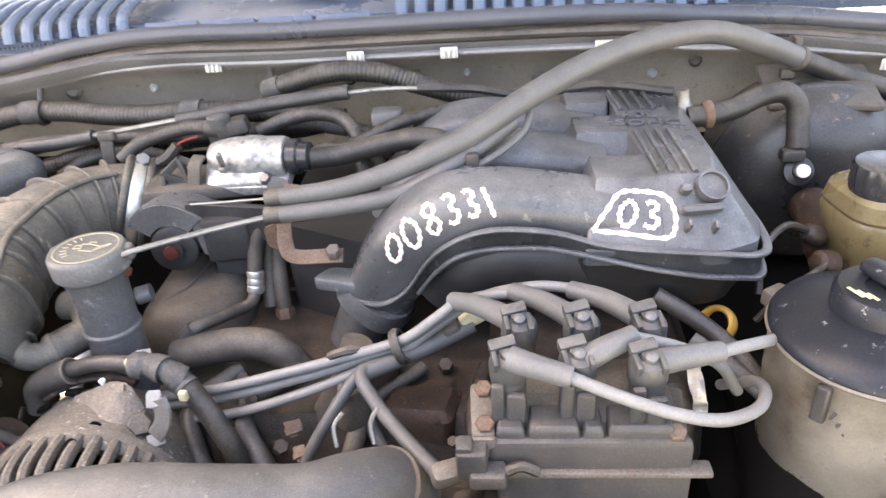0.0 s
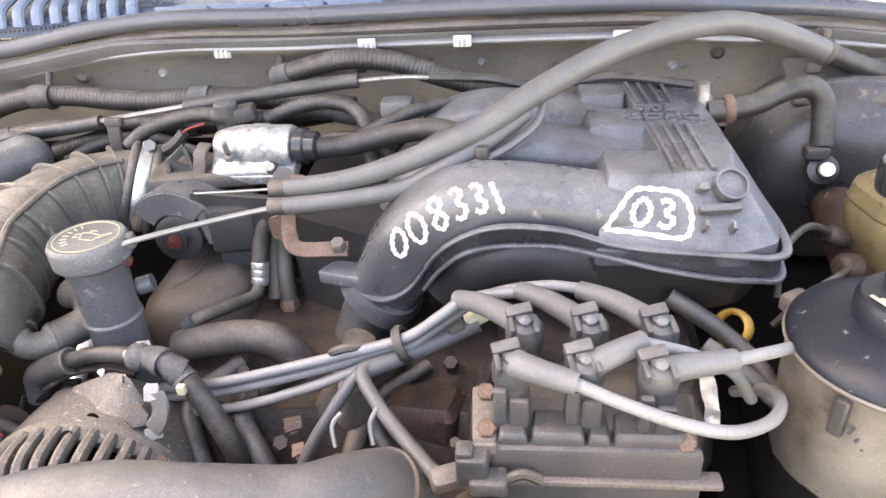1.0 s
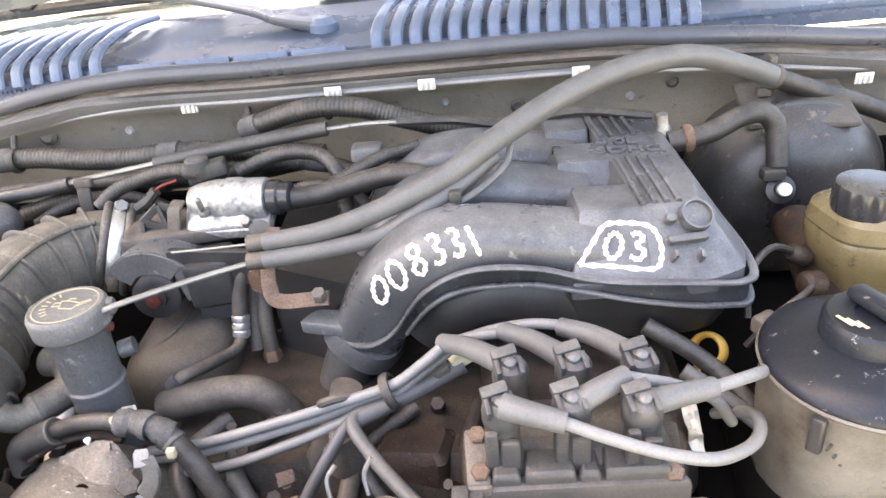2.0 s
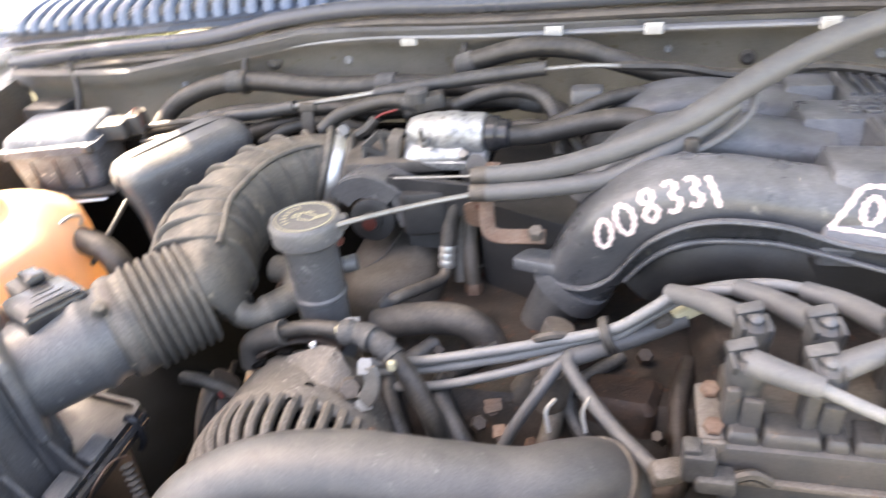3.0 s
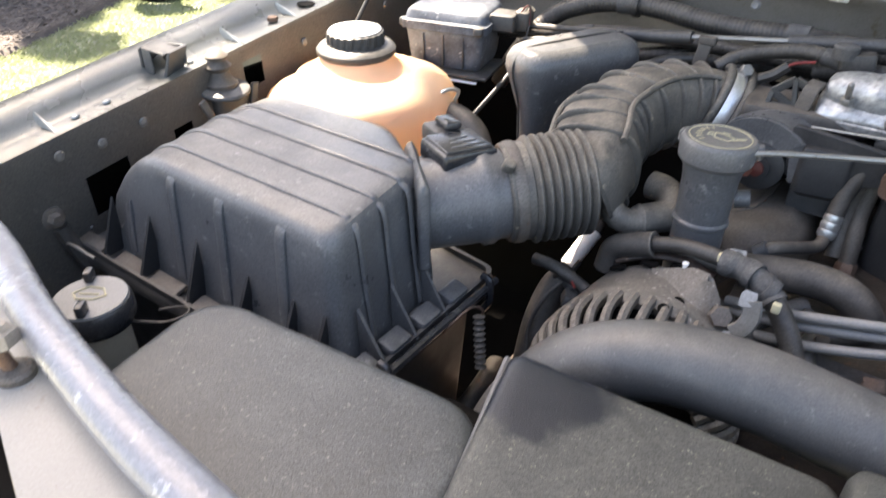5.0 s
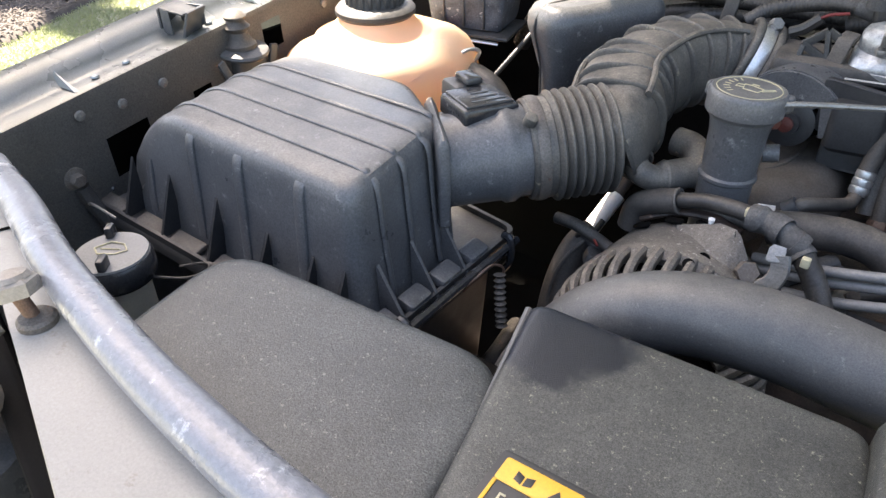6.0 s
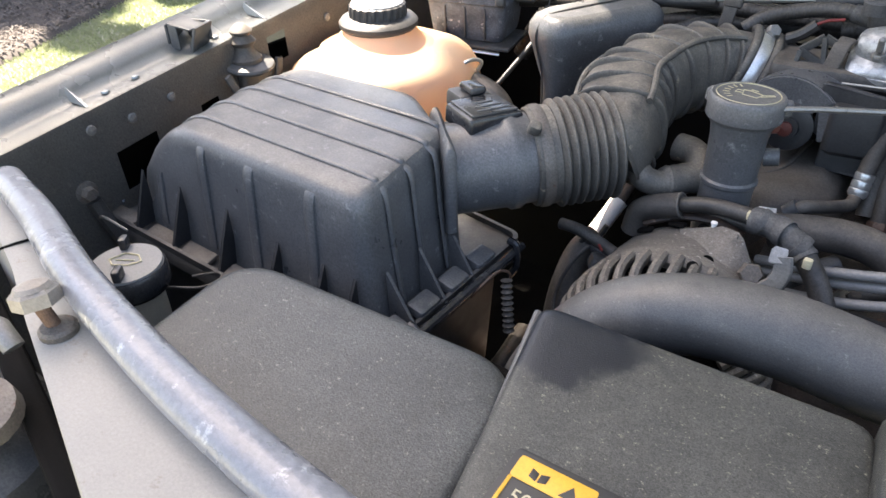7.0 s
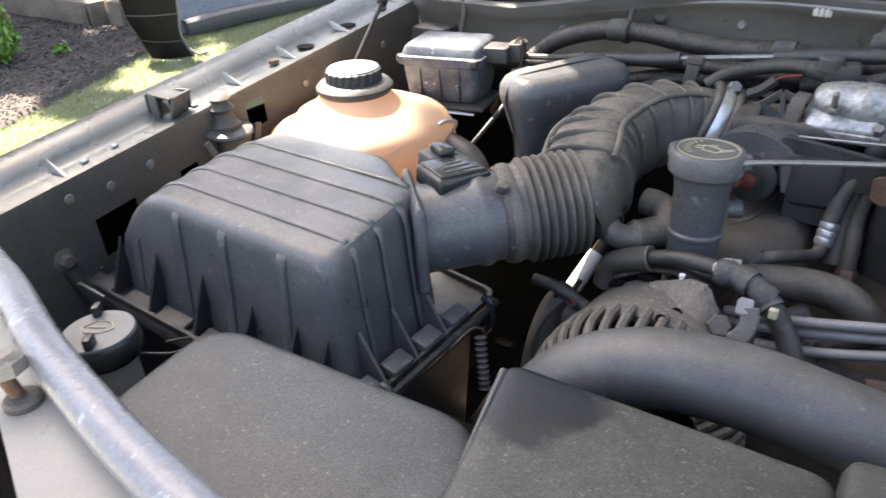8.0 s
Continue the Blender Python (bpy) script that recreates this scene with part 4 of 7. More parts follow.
part("end_bead", ring_of(TC - TA * 0.016, TA, 0.0485, 0.0048, 36, 10), "duct", duct)
part("end_bead", ring_of(TC + TA * 0.0085, TA, 0.0495, 0.005, 36, 10), "duct", duct)
part("cuff", lathe([(0.047, -0.018), (0.049, -0.012), (0.049, 0.012), (0.047, 0.018)], TC, TA, 36), "duct", duct)
part("clamp", ring_of(TC - TA * 0.004, TA, 0.0498, 0.0013, 44, 8, 5.2), "bright", duct, "bright steel hose clamp")
part("clamp_screw", join(hexbolt((-0.32, 0.206, 0.984), (0.5, -0.5, 0.6), 0.008, 0.01), box((-0.322, 0.21, 0.982), (0.018, 0.012, 0.008), 0.002, (0, 0, 60))), "alu", duct)
part("nipple", tube([(-0.392, -0.006, 0.922), (-0.374, -0.02, 0.914), (-0.36, -0.032, 0.908)], lambda s: 0.02 - 0.002 * s, 16, 4), "duct", duct)
part("nipple_lip", ring_of((-0.36, -0.032, 0.908), (0.75, -0.6, -0.3), 0.0165, 0.0022, 24, 8, 1.6), "duct", duct)
vent = thing("breather_hose", (-0.33, 0.0, 0.87), "dusty black moulded breather hose to the oil filler", "hose")
part("elbow", tube([(-0.366, -0.028, 0.911), (-0.35, -0.04, 0.904), (-0.337, -0.034, 0.899), (-0.326, -0.018, 0.898), (-0.315, -0.004, 0.898), (-0.3, 0.005, 0.898)], lambda s: 0.0125 + 0.003 * (s > 0.45), 16, 5), "duct", vent)
part("elbow", tube([(-0.312, -0.001, 0.898), (-0.314, 0.014, 0.906), (-0.326, 0.026, 0.91), (-0.344, 0.03, 0.91)], 0.0145, 16, 5), "duct", vent)
part("collar", ring_of((-0.331, -0.025, 0.898), (0.75, 0.7, 0.0), 0.0138, 0.003, 20, 8), "duct", vent)

reson = thing("resonator", (-0.51, 0.17, 0.82), "satin black plastic intake resonator box with moulded seam", "resonator")
ro = round_poly([(-0.085, -0.038), (0.085, -0.045), (0.085, 0.04), (-0.085, 0.036)], 0.03, 7)
RM = pose(-0.518, 0.17, 0.012, 0, 0, 64)
part("body", levels(ro, [(0.84, 0.018), (0.90, 0.016), (0.935, 0.006), (0.955, 0.0), (0.968, 0.001), (0.977, 0.006), (0.982, 0.014)], RM, dome=True), "airbox", reson)
part("seam", tube([RM @ Vector(q) for q in ((-0.071, 0.0, 0.85), (-0.0745, 0.0, 0.91), (-0.086, 0.0, 0.955), (-0.078, 0.0, 0.975), (-0.06, 0.0, 0.982), (0.02, 0.002, 0.983), (0.08, 0.002, 0.98))], 0.0013, 6, 6), "plastic", reson)

# ---- coolant tank ----
cool = thing("coolant_tank", (-0.735, 0.03, 0.75), "amber translucent plastic coolant expansion tank", "coolant tank")
co = round_poly([(-0.868, -0.045), (-0.80, -0.078), (-0.70, -0.05), (-0.655, 0.03), (-0.645, 0.115), (-0.70, 0.18), (-0.82, 0.185), (-0.878, 0.09)], 0.055, 7)
tank = part("tank", levels(densify(co), [(0.74, 0.03), (0.746, 0.012), (0.76, 0.003), (0.84, 0.0), (0.880, 0.0), (0.899, 0.003), (0.914, 0.011), (0.924, 0.022), (0.930, 0.036), (0.933, 0.052)], dome=True), "orange", cool, sharp=60)
CC = Vector((-0.776, 0.058, 0.926))
part("neck", lathe([(0.082, 0.004), (0.070, 0.008), (0.058, 0.0155), (0.05, 0.024), (0.046, 0.032)], CC, (0, 0, 1), 36), "orange", tank)
part("collar", lathe([(0.042, 0.026), (0.049, 0.028), (0.0525, 0.032), (0.0525, 0.037), (0.048, 0.042), (0.038, 0.044)], CC, (0, 0, 1), 40), "plastic", cool, "grey black cap collar")
part("cap", lathe([(0.0375, 0.038), (0.0385, 0.04, 1), (0.0385, 0.0545, 1), (0.0375, 0.058, 0.6), (0.034, 0.06), (0.02, 0.0608), (0, 0.061)], CC, (0, 0, 1), 132, 0.0022, 22), "plastic", cool, "ribbed black screw cap")
# pale disc puts the sunlit look of the cap top into its colour
part("cap_top", lathe([(0.0345, 0.06), (0.034, 0.0612), (0.02, 0.0618), (0, 0.062)], CC, (0, 0, 1), 40), "captop", cool, "cap top coloured pale for the sun on it")
part("mould_line", tube([(-0.70, -0.03, 0.907), (-0.683, -0.008, 0.9), (-0.672, 0.015, 0.905), (-0.668, 0.05, 0.913)], 0.0014, 6, 5), "orange", tank)
part("spigot", tube([(-0.68, 0.112, 0.884), (-0.645, 0.106, 0.883)], 0.013, 16, 2), "orange", tank)
part("hose", tube([(-0.668, 0.108, 0.883), (-0.64, 0.102, 0.883), (-0.61, 0.094, 0.875), (-0.592, 0.086, 0.85), (-0.586, 0.08, 0.78)], 0.0165, 18, 6), "cable", cool)
part("clamp", ring_of((-0.662, 0.107, 0.883), (1, -0.15, 0), 0.0175, 0.0024, 24, 8, 2), "bright", cool)
part("clamp_ear", join(tube([(-0.664, 0.10, 0.90), (-0.664, 0.094, 0.913), (-0.656, 0.106, 0.918), (-0.65, 0.116, 0.913), (-0.656, 0.116, 0.90)], 0.0026, 6, 4)), "bright", cool)

# ---- fuse box ----
fuse = thing("fuse_box", (-0.74, 0.23, 0.85), "dusty black fuse box with closed lid on a steel bracket", "fuse box")
FM = pose(-0.735, 0.225, 0.013, 0, 0, 14)
fo = round_poly([(-0.06, -0.046), (0.06, -0.046), (0.06, 0.05), (-0.06, 0.05)], 0.01, 4)
part("body", levels(fo, [(0.897, 0.008), (0.905, 0.006), (0.948, 0.001), (0.951, -0.002)], FM), "fusebox", fuse)
lidf = part("lid", levels(fo, [(0.951, -0.004), (0.962, -0.004), (0.964, 0.0), (0.974, 0.003), (0.978, 0.007), (0.979, 0.016)], FM), "fusebox", fuse, "scuffed dark lid")
for x, y in ((-0.061, -0.04), (0.055, -0.05), (0.062, 0.03), (-0.05, 0.053)):
    part("catch", box(FM @ Vector((x, y, 0.957)), (0.014, 0.012, 0.013), 0.003, (0, 0, 14)), "plastic", lidf)
for x in (-0.03, 0.0, 0.03):
    part("side_rib", box(FM @ Vector((x, -0.043, 0.922)), (0.002, 0.006, 0.045), 0.001, (0, 0, 14)), "coilbody", fuse)
part("tray", box(FM @ Vector((0.0, -0.01, 0.892)), (0.14, 0.09, 0.006), 0.002, (0, 0, 14)), "plastic", fuse)
part("bracket", tube([FM @ Vector(q) for q in ((-0.06, -0.056, 0.897), (-0.02, -0.059, 0.896), (-0.012, -0.06, 0.889), (0.02, -0.058, 0.888), (0.055, -0.052, 0.885))], 0.004, 8, 4, 0.5), "bright", fuse, "bright worn bracket edge")
part("connector", box(FM @ Vector((0.076, 0.0, 0.962)), (0.036, 0.038, 0.024), 0.003, (0, 0, 14)), "plastic", fuse)
part("connector", box(FM @ Vector((0.1, 0.012, 0.962)), (0.022, 0.03, 0.03), 0.004, (0, 0, 14)), "cable", fuse)
for k in range(5):
    part("wire", tube([FM @ Vector((0.098 + k * 0.004, 0.0 + k * 0.004, 0.975)), FM @ Vector((0.108, 0.006 + k * 0.004, 0.985 - k * 0.002)), FM @ Vector((0.112, 0.0, 0.96)), FM @ Vector((0.108, -0.01, 0.93))], 0.0013, 6, 4), "cable" if k else "redbrown", fuse)
part("lead", tube([(-0.622, 0.235, 0.935), (-0.626, 0.20, 0.915), (-0.635, 0.15, 0.885), (-0.65, 0.10, 0.85)], 0.0035, 10, 5), "blackmatt", fuse)
part("lead", tube([(-0.63, 0.245, 0.955), (-0.58, 0.25, 0.963), (-0.53, 0.255, 0.972), (-0.47, 0.262, 0.98)], 0.0035, 8, 5), "cable", fuse)
behind = thing("relay_bracket", (-0.78, 0.3, 0.92), "black relay housing behind the fuse box", "relay")
part("body", box((-0.84, 0.33, 0.94), (0.07, 0.05, 0.08), 0.008), "plastic", behind)
part("cable", tube([(-0.80, 0.355, 1.03), (-0.79, 0.345, 1.01), (-0.785, 0.33, 0.98), (-0.79, 0.30, 0.92)], 0.005, 8, 5), "cable", behind)

# ---- looms along the firewall ----
def loom(pts, r, label, tape=()):
    t = thing("wiring_loom", pts[len(pts) // 2], label, "wiring loom", "wiring looms")
    part("conduit", ridged(pts, r, max(0.004, r * 0.42), r * 0.028), "cable", t)
    path = smooth_path(pts, 10)
    for s in tape:
        i = int(s * (len(path) - 1))
        i = max(1, min(len(path) - 2, i))
        a = (path[i + 1] - path[i - 1]).normalized()
        part("tape", tube([path[i] - a * 0.012, path[i], path[i] + a * 0.012], r * 1.16, 12, 2), "tape", t)
    return t
loom([(-0.70, 0.30, 0.86), (-0.672, 0.305, 0.915), (-0.633, 0.33, 0.966), (-0.585, 0.336, 0.99), (-0.53, 0.337, 1.002), (-0.476, 0.333, 1.004), (-0.417, 0.325, 1.0), (-0.354, 0.316, 1.0), (-0.292, 0.31, 1.004), (-0.2, 0.31, 1.0), (-0.1, 0.3, 0.99)], 0.0135,
     "thick dusty corrugated loom along the firewall", (0.42, 0.8))
loom([(-0.20, 0.325, 1.02), (-0.156, 0.315, 1.036), (-0.107, 0.312, 1.046), (-0.054, 0.31, 1.043), (-0.01, 0.31, 1.028), (0.06, 0.30, 1.012), (0.14, 0.29, 1.008)], 0.0125, "corrugated loom arching over the engine rear", (0.05,))
loom([(-0.19, 0.245, 1.0), (-0.155, 0.25, 1.012), (-0.118, 0.25, 1.017), (-0.088, 0.24, 1.012), (-0.07, 0.22, 0.995), (-0.065, 0.2, 0.96)], 0.0085, "small corrugated loom bending down by the throttle")
loom([(-0.075, 0.195, 0.998), (-0.05, 0.205, 1.006), (-0.02, 0.222, 1.014), (0.02, 0.242, 1.016)], 0.0075, "small corrugated loom with red wire")
loom([(-0.70, 0.27, 0.95), (-0.6, 0.29, 0.958), (-0.52, 0.30, 0.972), (-0.42, 0.3, 0.978), (-0.33, 0.29, 0.98), (-0.25, 0.28, 0.985)], 0.009, "corrugated loom under the cable", (0.3,))
loom([(-0.355, 0.225, 0.978), (-0.335, 0.235, 0.993), (-0.30, 0.24, 1.004), (-0.262, 0.24, 1.01), (-0.22, 0.235, 1.006)], 0.0085, "short loom behind the throttle body", (0.9,))
loom([(-0.50, 0.30, 0.94), (-0.43, 0.31, 0.955), (-0.36, 0.315, 0.962), (-0.28, 0.315, 0.968), (-0.2, 0.31, 0.972), (-0.12, 0.305, 0.985)], 0.012, "dusty corrugated loom low on the firewall", (0.5,))
loom([(-0.46, 0.26, 0.945), (-0.42, 0.272, 0.962), (-0.37, 0.28, 0.966), (-0.33, 0.285, 0.955), (-0.29, 0.29, 0.93)], 0.008, "thin loom curving down behind the intake duct")
loom([(-0.26, 0.27, 0.98), (-0.2, 0.275, 0.99), (-0.13, 0.275, 0.995), (-0.07, 0.265, 0.985), (-0.04, 0.25, 0.96)], 0.0095, "corrugated loom behind the idle valve", (0.6,))
loom([(-0.14, 0.23, 0.975), (-0.10, 0.225, 0.985), (-0.06, 0.215, 0.98), (-0.035, 0.2, 0.955)], 0.007, "short dark loom dropping beside the runners")
for p in ((-0.505, 0.345, 1.015), (-0.195, 0.345, 1.035)):
    s = thing("loom_strap", p, "black strap holding the loom to the firewall", "strap", "loom straps")
    x, y, z = p
    part("band", ring_of((x, y - 0.012, z - 0.012), (1, 0, 0), 0.0145, 0.0025, 20, 6, 2), "cable", s)
    part("stud", tube([(x, y - 0.008, z), (x, y + 0.004, z + 0.018), (x, y + 0.012, z + 0.024)], 0.004, 8, 3), "cable", s)
rodt = thing("shift_cable", (-0.3, 0.265, 1.0), "black cable with bare steel section across the engine rear", "cable")
part("sheath", tube([(-0.66, 0.262, 0.966), (-0.56, 0.262, 0.977), (-0.49, 0.262, 0.985)], 0.0042, 8, 4), "cable", rodt)
part("sleeve", tube([(-0.50, 0.262, 0.983), (-0.45, 0.262, 0.988), (-0.402, 0.262, 0.995)], 0.0085, 10, 4), "plastic", rodt)
part("wire", tube([(-0.402, 0.262, 0.996), (-0.34, 0.262, 1.005), (-0.29, 0.262, 1.012)], 0.0035, 8, 4), "alu", rodt)
part("sleeve", tube([(-0.292, 0.262, 1.011), (-0.224, 0.263, 1.02), (-0.17, 0.267, 1.026), (-0.1, 0.27, 1.033), (-0.085, 0.27, 1.034)], 0.0085, 10, 4), "plastic", rodt)
part("wire", tube([(-0.09, 0.27, 1.033), (-0.04, 0.27, 1.036), (0.0, 0.27, 1.035)], 0.003, 8, 4), "alu", rodt)
part("sheath", tube([(-0.005, 0.27, 1.035), (0.06, 0.275, 1.03), (0.12, 0.275, 1.02), (0.2, 0.27, 1.03), (0.28, 0.25, 1.025)], 0.0055, 8, 5), "cable", rodt)
stay = thing("cable_stay", (-0.385, 0.25, 0.96), "grey flat steel stay behind the intake duct", "bracket")
part("strip", box((-0.385, 0.25, 0.965), (0.016, 0.004, 0.06), 0.0015, (0, 8, 0)), "rubber", stay)
part("lug", box((-0.38, 0.252, 0.998), (0.022, 0.01, 0.012), 0.003), "rubber", stay)

# ---- throttle body ----
tb = thing("throttle_assembly", (-0.25, 0.17, 0.9), "dusty cast throttle body with arched linkage shield", "throttle")
part("housing", lathe([(0.045, 0.0), (0.047, 0.03), (0.044, 0.04), (0.043, 0.08), (0.046, 0.09)], TC + TA * 0.012, TA, 32), "tan", tb)
part("deck", box((-0.24, 0.185, 0.965), (0.13, 0.07, 0.02), 0.006, (0, 0, 8)), "rubber", tb)
TR = [(-0.278, 0.165, 0.985), (-0.259, 0.172, 1.0), (-0.241, 0.172, 0.992), (-0.253, 0.168, 0.972), (-0.279, 0.162, 0.971)]
for a, b in ((0, 1), (1, 2), (0, 3), (1, 3), (2, 3), (0, 4), (4, 3)):
    part("truss_bar", tube([TR[a], TR[b]], 0.0028, 8, 2, 1.6, 4), "plastic", tb)
part("strap", tube([(-0.238, 0.178, 1.0), (-0.241, 0.168, 0.996), (-0.243, 0.163, 0.984), (-0.246, 0.16, 0.968)], 0.0085, 10, 4, 0.25, 4), "tan", tb, "brown dusty strap")
def sector(r0, r1, a0, a1, n=16):
    """Outline of a curved band about the origin."""
    arc = [radians(a0 + (a1 - a0) * k / n) for k in range(n + 1)]
    return [(r1 * math.cos(a), r1 * math.sin(a)) for a in arc] + [(r0 * math.cos(a), r0 * math.sin(a)) for a in reversed(arc)]
SHM = pose(-0.265, 0.122, 0.916, 90, 0, -8)
part("linkage_shield", join(levels(sector(0.030, 0.056, 150, 46), [(-0.003, 0), (0.001, 0), (0.003, 0.0008)], SHM), levels(sector(0.053, 0.057, 152, 44), [(-0.042, 0), (0.001, 0)], SHM),
                            levels(round_poly([(0.026, 0.041), (0.043, 0.04), (0.041, -0.002), (0.034, -0.004)], 0.003, 3), [(-0.003, 0), (0.002, 0)], SHM)), "airbox", tb, "arched dark plastic linkage shield", sharp=30)
# near-black disc in place of the shade under the arch
part("shield_back", lathe([(0.036, 0), (0.036, 0.006), (0, 0.006)], (-0.26, 0.165, 0.925), (-0.1, -1, 0), 28), "dark", tb)
part("quadrant", lathe([(0.023, -0.01), (0.025, -0.008), (0.025, 0.004), (0.02, 0.006), (0.012, 0.006), (0.011, 0.01), (0, 0.01)], (-0.262, 0.115, 0.922), (0.1, -1, 0.1), 28), "blackmatt", tb)
part("pivot", lathe([(0.008, 0), (0.0075, 0.004), (0, 0.005)], (-0.2625, 0.1055, 0.9225), (0.1, -1, 0.15), 16), "redbrown", tb, "rusty pivot nut")
part("spring_cup", box((-0.205, 0.135, 0.93), (0.05, 0.05, 0.055), 0.006, (0, 0, 10)), "blackmatt", tb)
part("linkage_wall", levels(round_poly([(-0.235, 0.986), (-0.13, 0.976), (-0.125, 0.948), (-0.16, 0.938), (-0.19, 0.93), (-0.232, 0.93)], 0.006, 3), [(-0.006, 0), (0.0, 0), (0.001, 0.001)], pose(-0.006, 0.118, -0.012, 90, 0, 0)), "blackmatt", tb, "black moulded wall behind the cable wires")
part("open_box", join(box((-0.206, 0.13, 0.889), (0.044, 0.003, 0.024), 0.001, (8, 0, 4)), box((-0.184, 0.142, 0.893), (0.003, 0.026, 0.03), 0.001, (0, 0, 4)), box((-0.228, 0.144, 0.891), (0.003, 0.026, 0.026), 0.001), box((-0.206, 0.143, 0.878), (0.044, 0.026, 0.003), 0.001)), "boot", tb, "small open plastic box under the linkage")
part("idle_port", tube([(-0.16, 0.165, 0.955), (-0.15, 0.15, 0.965), (-0.146, 0.142, 0.978)], 0.0115, 16, 3), "boot", tb)
iac = thing("idle_valve", (-0.17, 0.18, 0.97), "bright silver cast idle air valve", "idle valve")
IX = Vector((0.98, -0.1, 0.02)).normalized()
IC = Vector((-0.204, 0.184, 0.995))
part("body", lathe([(0.0, -0.026), (0.011, -0.0255), (0.016, -0.022), (0.0195, -0.012), (0.0215, -0.002), (0.0225, 0.006), (0.0225, 0.018), (0.0238, 0.02), (0.0238, 0.034), (0.0225, 0.036), (0.0225, 0.060), (0.021, 0.064), (0.017, 0.065)], IC, IX, 32), "foil", iac)
part("flange", levels(round_poly([(-0.026, -0.024), (0.05, -0.022), (0.046, 0.0), (0.02, 0.02), (-0.014, 0.028), (-0.03, 0.012)], 0.008, 4), [(-0.008, 0.0), (-0.005, 0.002), (-0.001, 0.0005), (0.003, 0.002), (0.006, 0.006)], pose(-0.206, 0.173, 0.985, 40, -4, -6)), "foil", iac)
part("foot", box((-0.178, 0.17, 0.974), (0.082, 0.036, 0.016), 0.004, (26, -2, -6)), "foil", iac)
part("stud", join(lathe([(0.0032, 0), (0.0032, 0.024), (0.0015, 0.026), (0, 0.0265)], (-0.206, 0.158, 0.99), (0, -0.3, 1), 12), hexbolt((-0.206, 0.158, 0.992), (0, -0.3, 1), 0.0065, 0.006)), "alu", iac)
part("bolt", hexbolt((-0.162, 0.155, 0.979), (0, -0.6, 0.8), 0.006, 0.008), "alu", iac)
part("cast_mark", join(*[box((-0.172 + 0.008 * k, 0.1615, 1.004), (0.005, 0.001, 0.004), 0.0004, (-38, 0, -6)) for k in range(2)]), "alu", iac)
part("connector", lathe([(0.017, 0.0), (0.019, 0.002), (0.019, 0.012), (0.016, 0.014), (0.0155, 0.024), (0.012, 0.026)], IC + IX * 0.065, IX, 20), "gloss", iac)
part("harness", tube([(-0.116, 0.176, 0.994), (-0.083, 0.182, 0.994), (-0.034, 0.188, 1.003), (0.012, 0.182, 1.01), (0.05, 0.17, 1.0)], 0.0115, 12, 6), "cable", iac)
plug = thing("sensor_plug", (-0.21, 0.225, 1.01), "black electrical plug with red wire", "connector")
part("shell", box((-0.215, 0.23, 1.012), (0.036, 0.022, 0.02), 0.004, (0, -8, 10)), "cable", plug)
part("cap", lathe([(0.013, 0), (0.013, 0.012), (0.011, 0.014), (0, 0.014)], (-0.228, 0.226, 1.015), (0, 0, 1), 18), "tape", plug)
part("red_wire", tube([(-0.278, 0.209, 1.0), (-0.268, 0.212, 1.005), (-0.252, 0.216, 1.008)], 0.0016, 6, 4), "redwire", plug)
part("lead", tube([(-0.302, 0.208, 0.981), (-0.289, 0.208, 0.988), (-0.276, 0.211, 1.0)], 0.0062, 8, 4), "cable", plug)
plug2 = thing("sensor_plug", (-0.04, 0.235, 1.02), "grey electrical plug on the engine rear", "connector")
part("shell", box((-0.038, 0.24, 1.013), (0.036, 0.026, 0.02), 0.005), "greyhose", plug2)
part("post", box((-0.038, 0.242, 0.99), (0.02, 0.018, 0.04), 0.004), "cable", plug2)
part("red_wire", tube([(-0.075, 0.2, 1.0), (-0.065, 0.198, 1.002), (-0.058, 0.2, 1.004)], 0.0018, 6, 4), "redwire", plug2)
# ---- cable bracket and throttle cables ----
cb = thing("cable_bracket", (-0.11, 0.06, 0.93), "rusty stamped throttle cable bracket", "bracket")
part("upright", tube([(-0.122, 0.115, 0.992), (-0.1235, 0.098, 0.985), (-0.1235, 0.075, 0.972), (-0.122, 0.062, 0.957)], 0.0075, 12, 4, 0.22, 5), "rust", cb)
part("foot", tube([(-0.122, 0.063, 0.959), (-0.119, 0.057, 0.9475), (-0.108, 0.055, 0.9435), (-0.085, 0.055, 0.944), (-0.065, 0.054, 0.945)], 0.0075, 12, 5, 0.3, 5), "rust", cb)
part("tab", levels(round_poly([(-0.151, 0.958), (-0.131, 0.965), (-0.123, 0.937), (-0.139, 0.932), (-0.15, 0.937)], 0.004, 3), [(-0.0015, 0), (0.0015, 0)], pose(0, 0.09, 0, 90, 0, 0)), "rust", cb)
part("tab_hole", lathe([(0.0028, 0), (0.0028, 0.0006), (0, 0.0005)], (-0.136, 0.0885, 0.9565), (0, -1, 0), 16), "redbrown", cb)
part("bolt", hexbolt((-0.0735, 0.053, 0.947), (0, -0.4, 1), 0.0075, 0.009), "bracket", cb)
for z, y in ((1.0, 0.074), (0.987, 0.063)):
    part("ferrule", tube([(-0.136, y, z - 0.001), (-0.118, y, z)], 0.0085, 12, 2), "rubber", cb)
tcab = thing("throttle_cable", (0.0, 0.08, 1.02), "grey sleeved throttle cable running to the firewall", "cable")
part("wire", tube([(-0.222, 0.095, 0.984), (-0.175, 0.085, 0.991), (-0.128, 0.074, 0.999)], 0.0013, 6, 3), "alu", tcab)
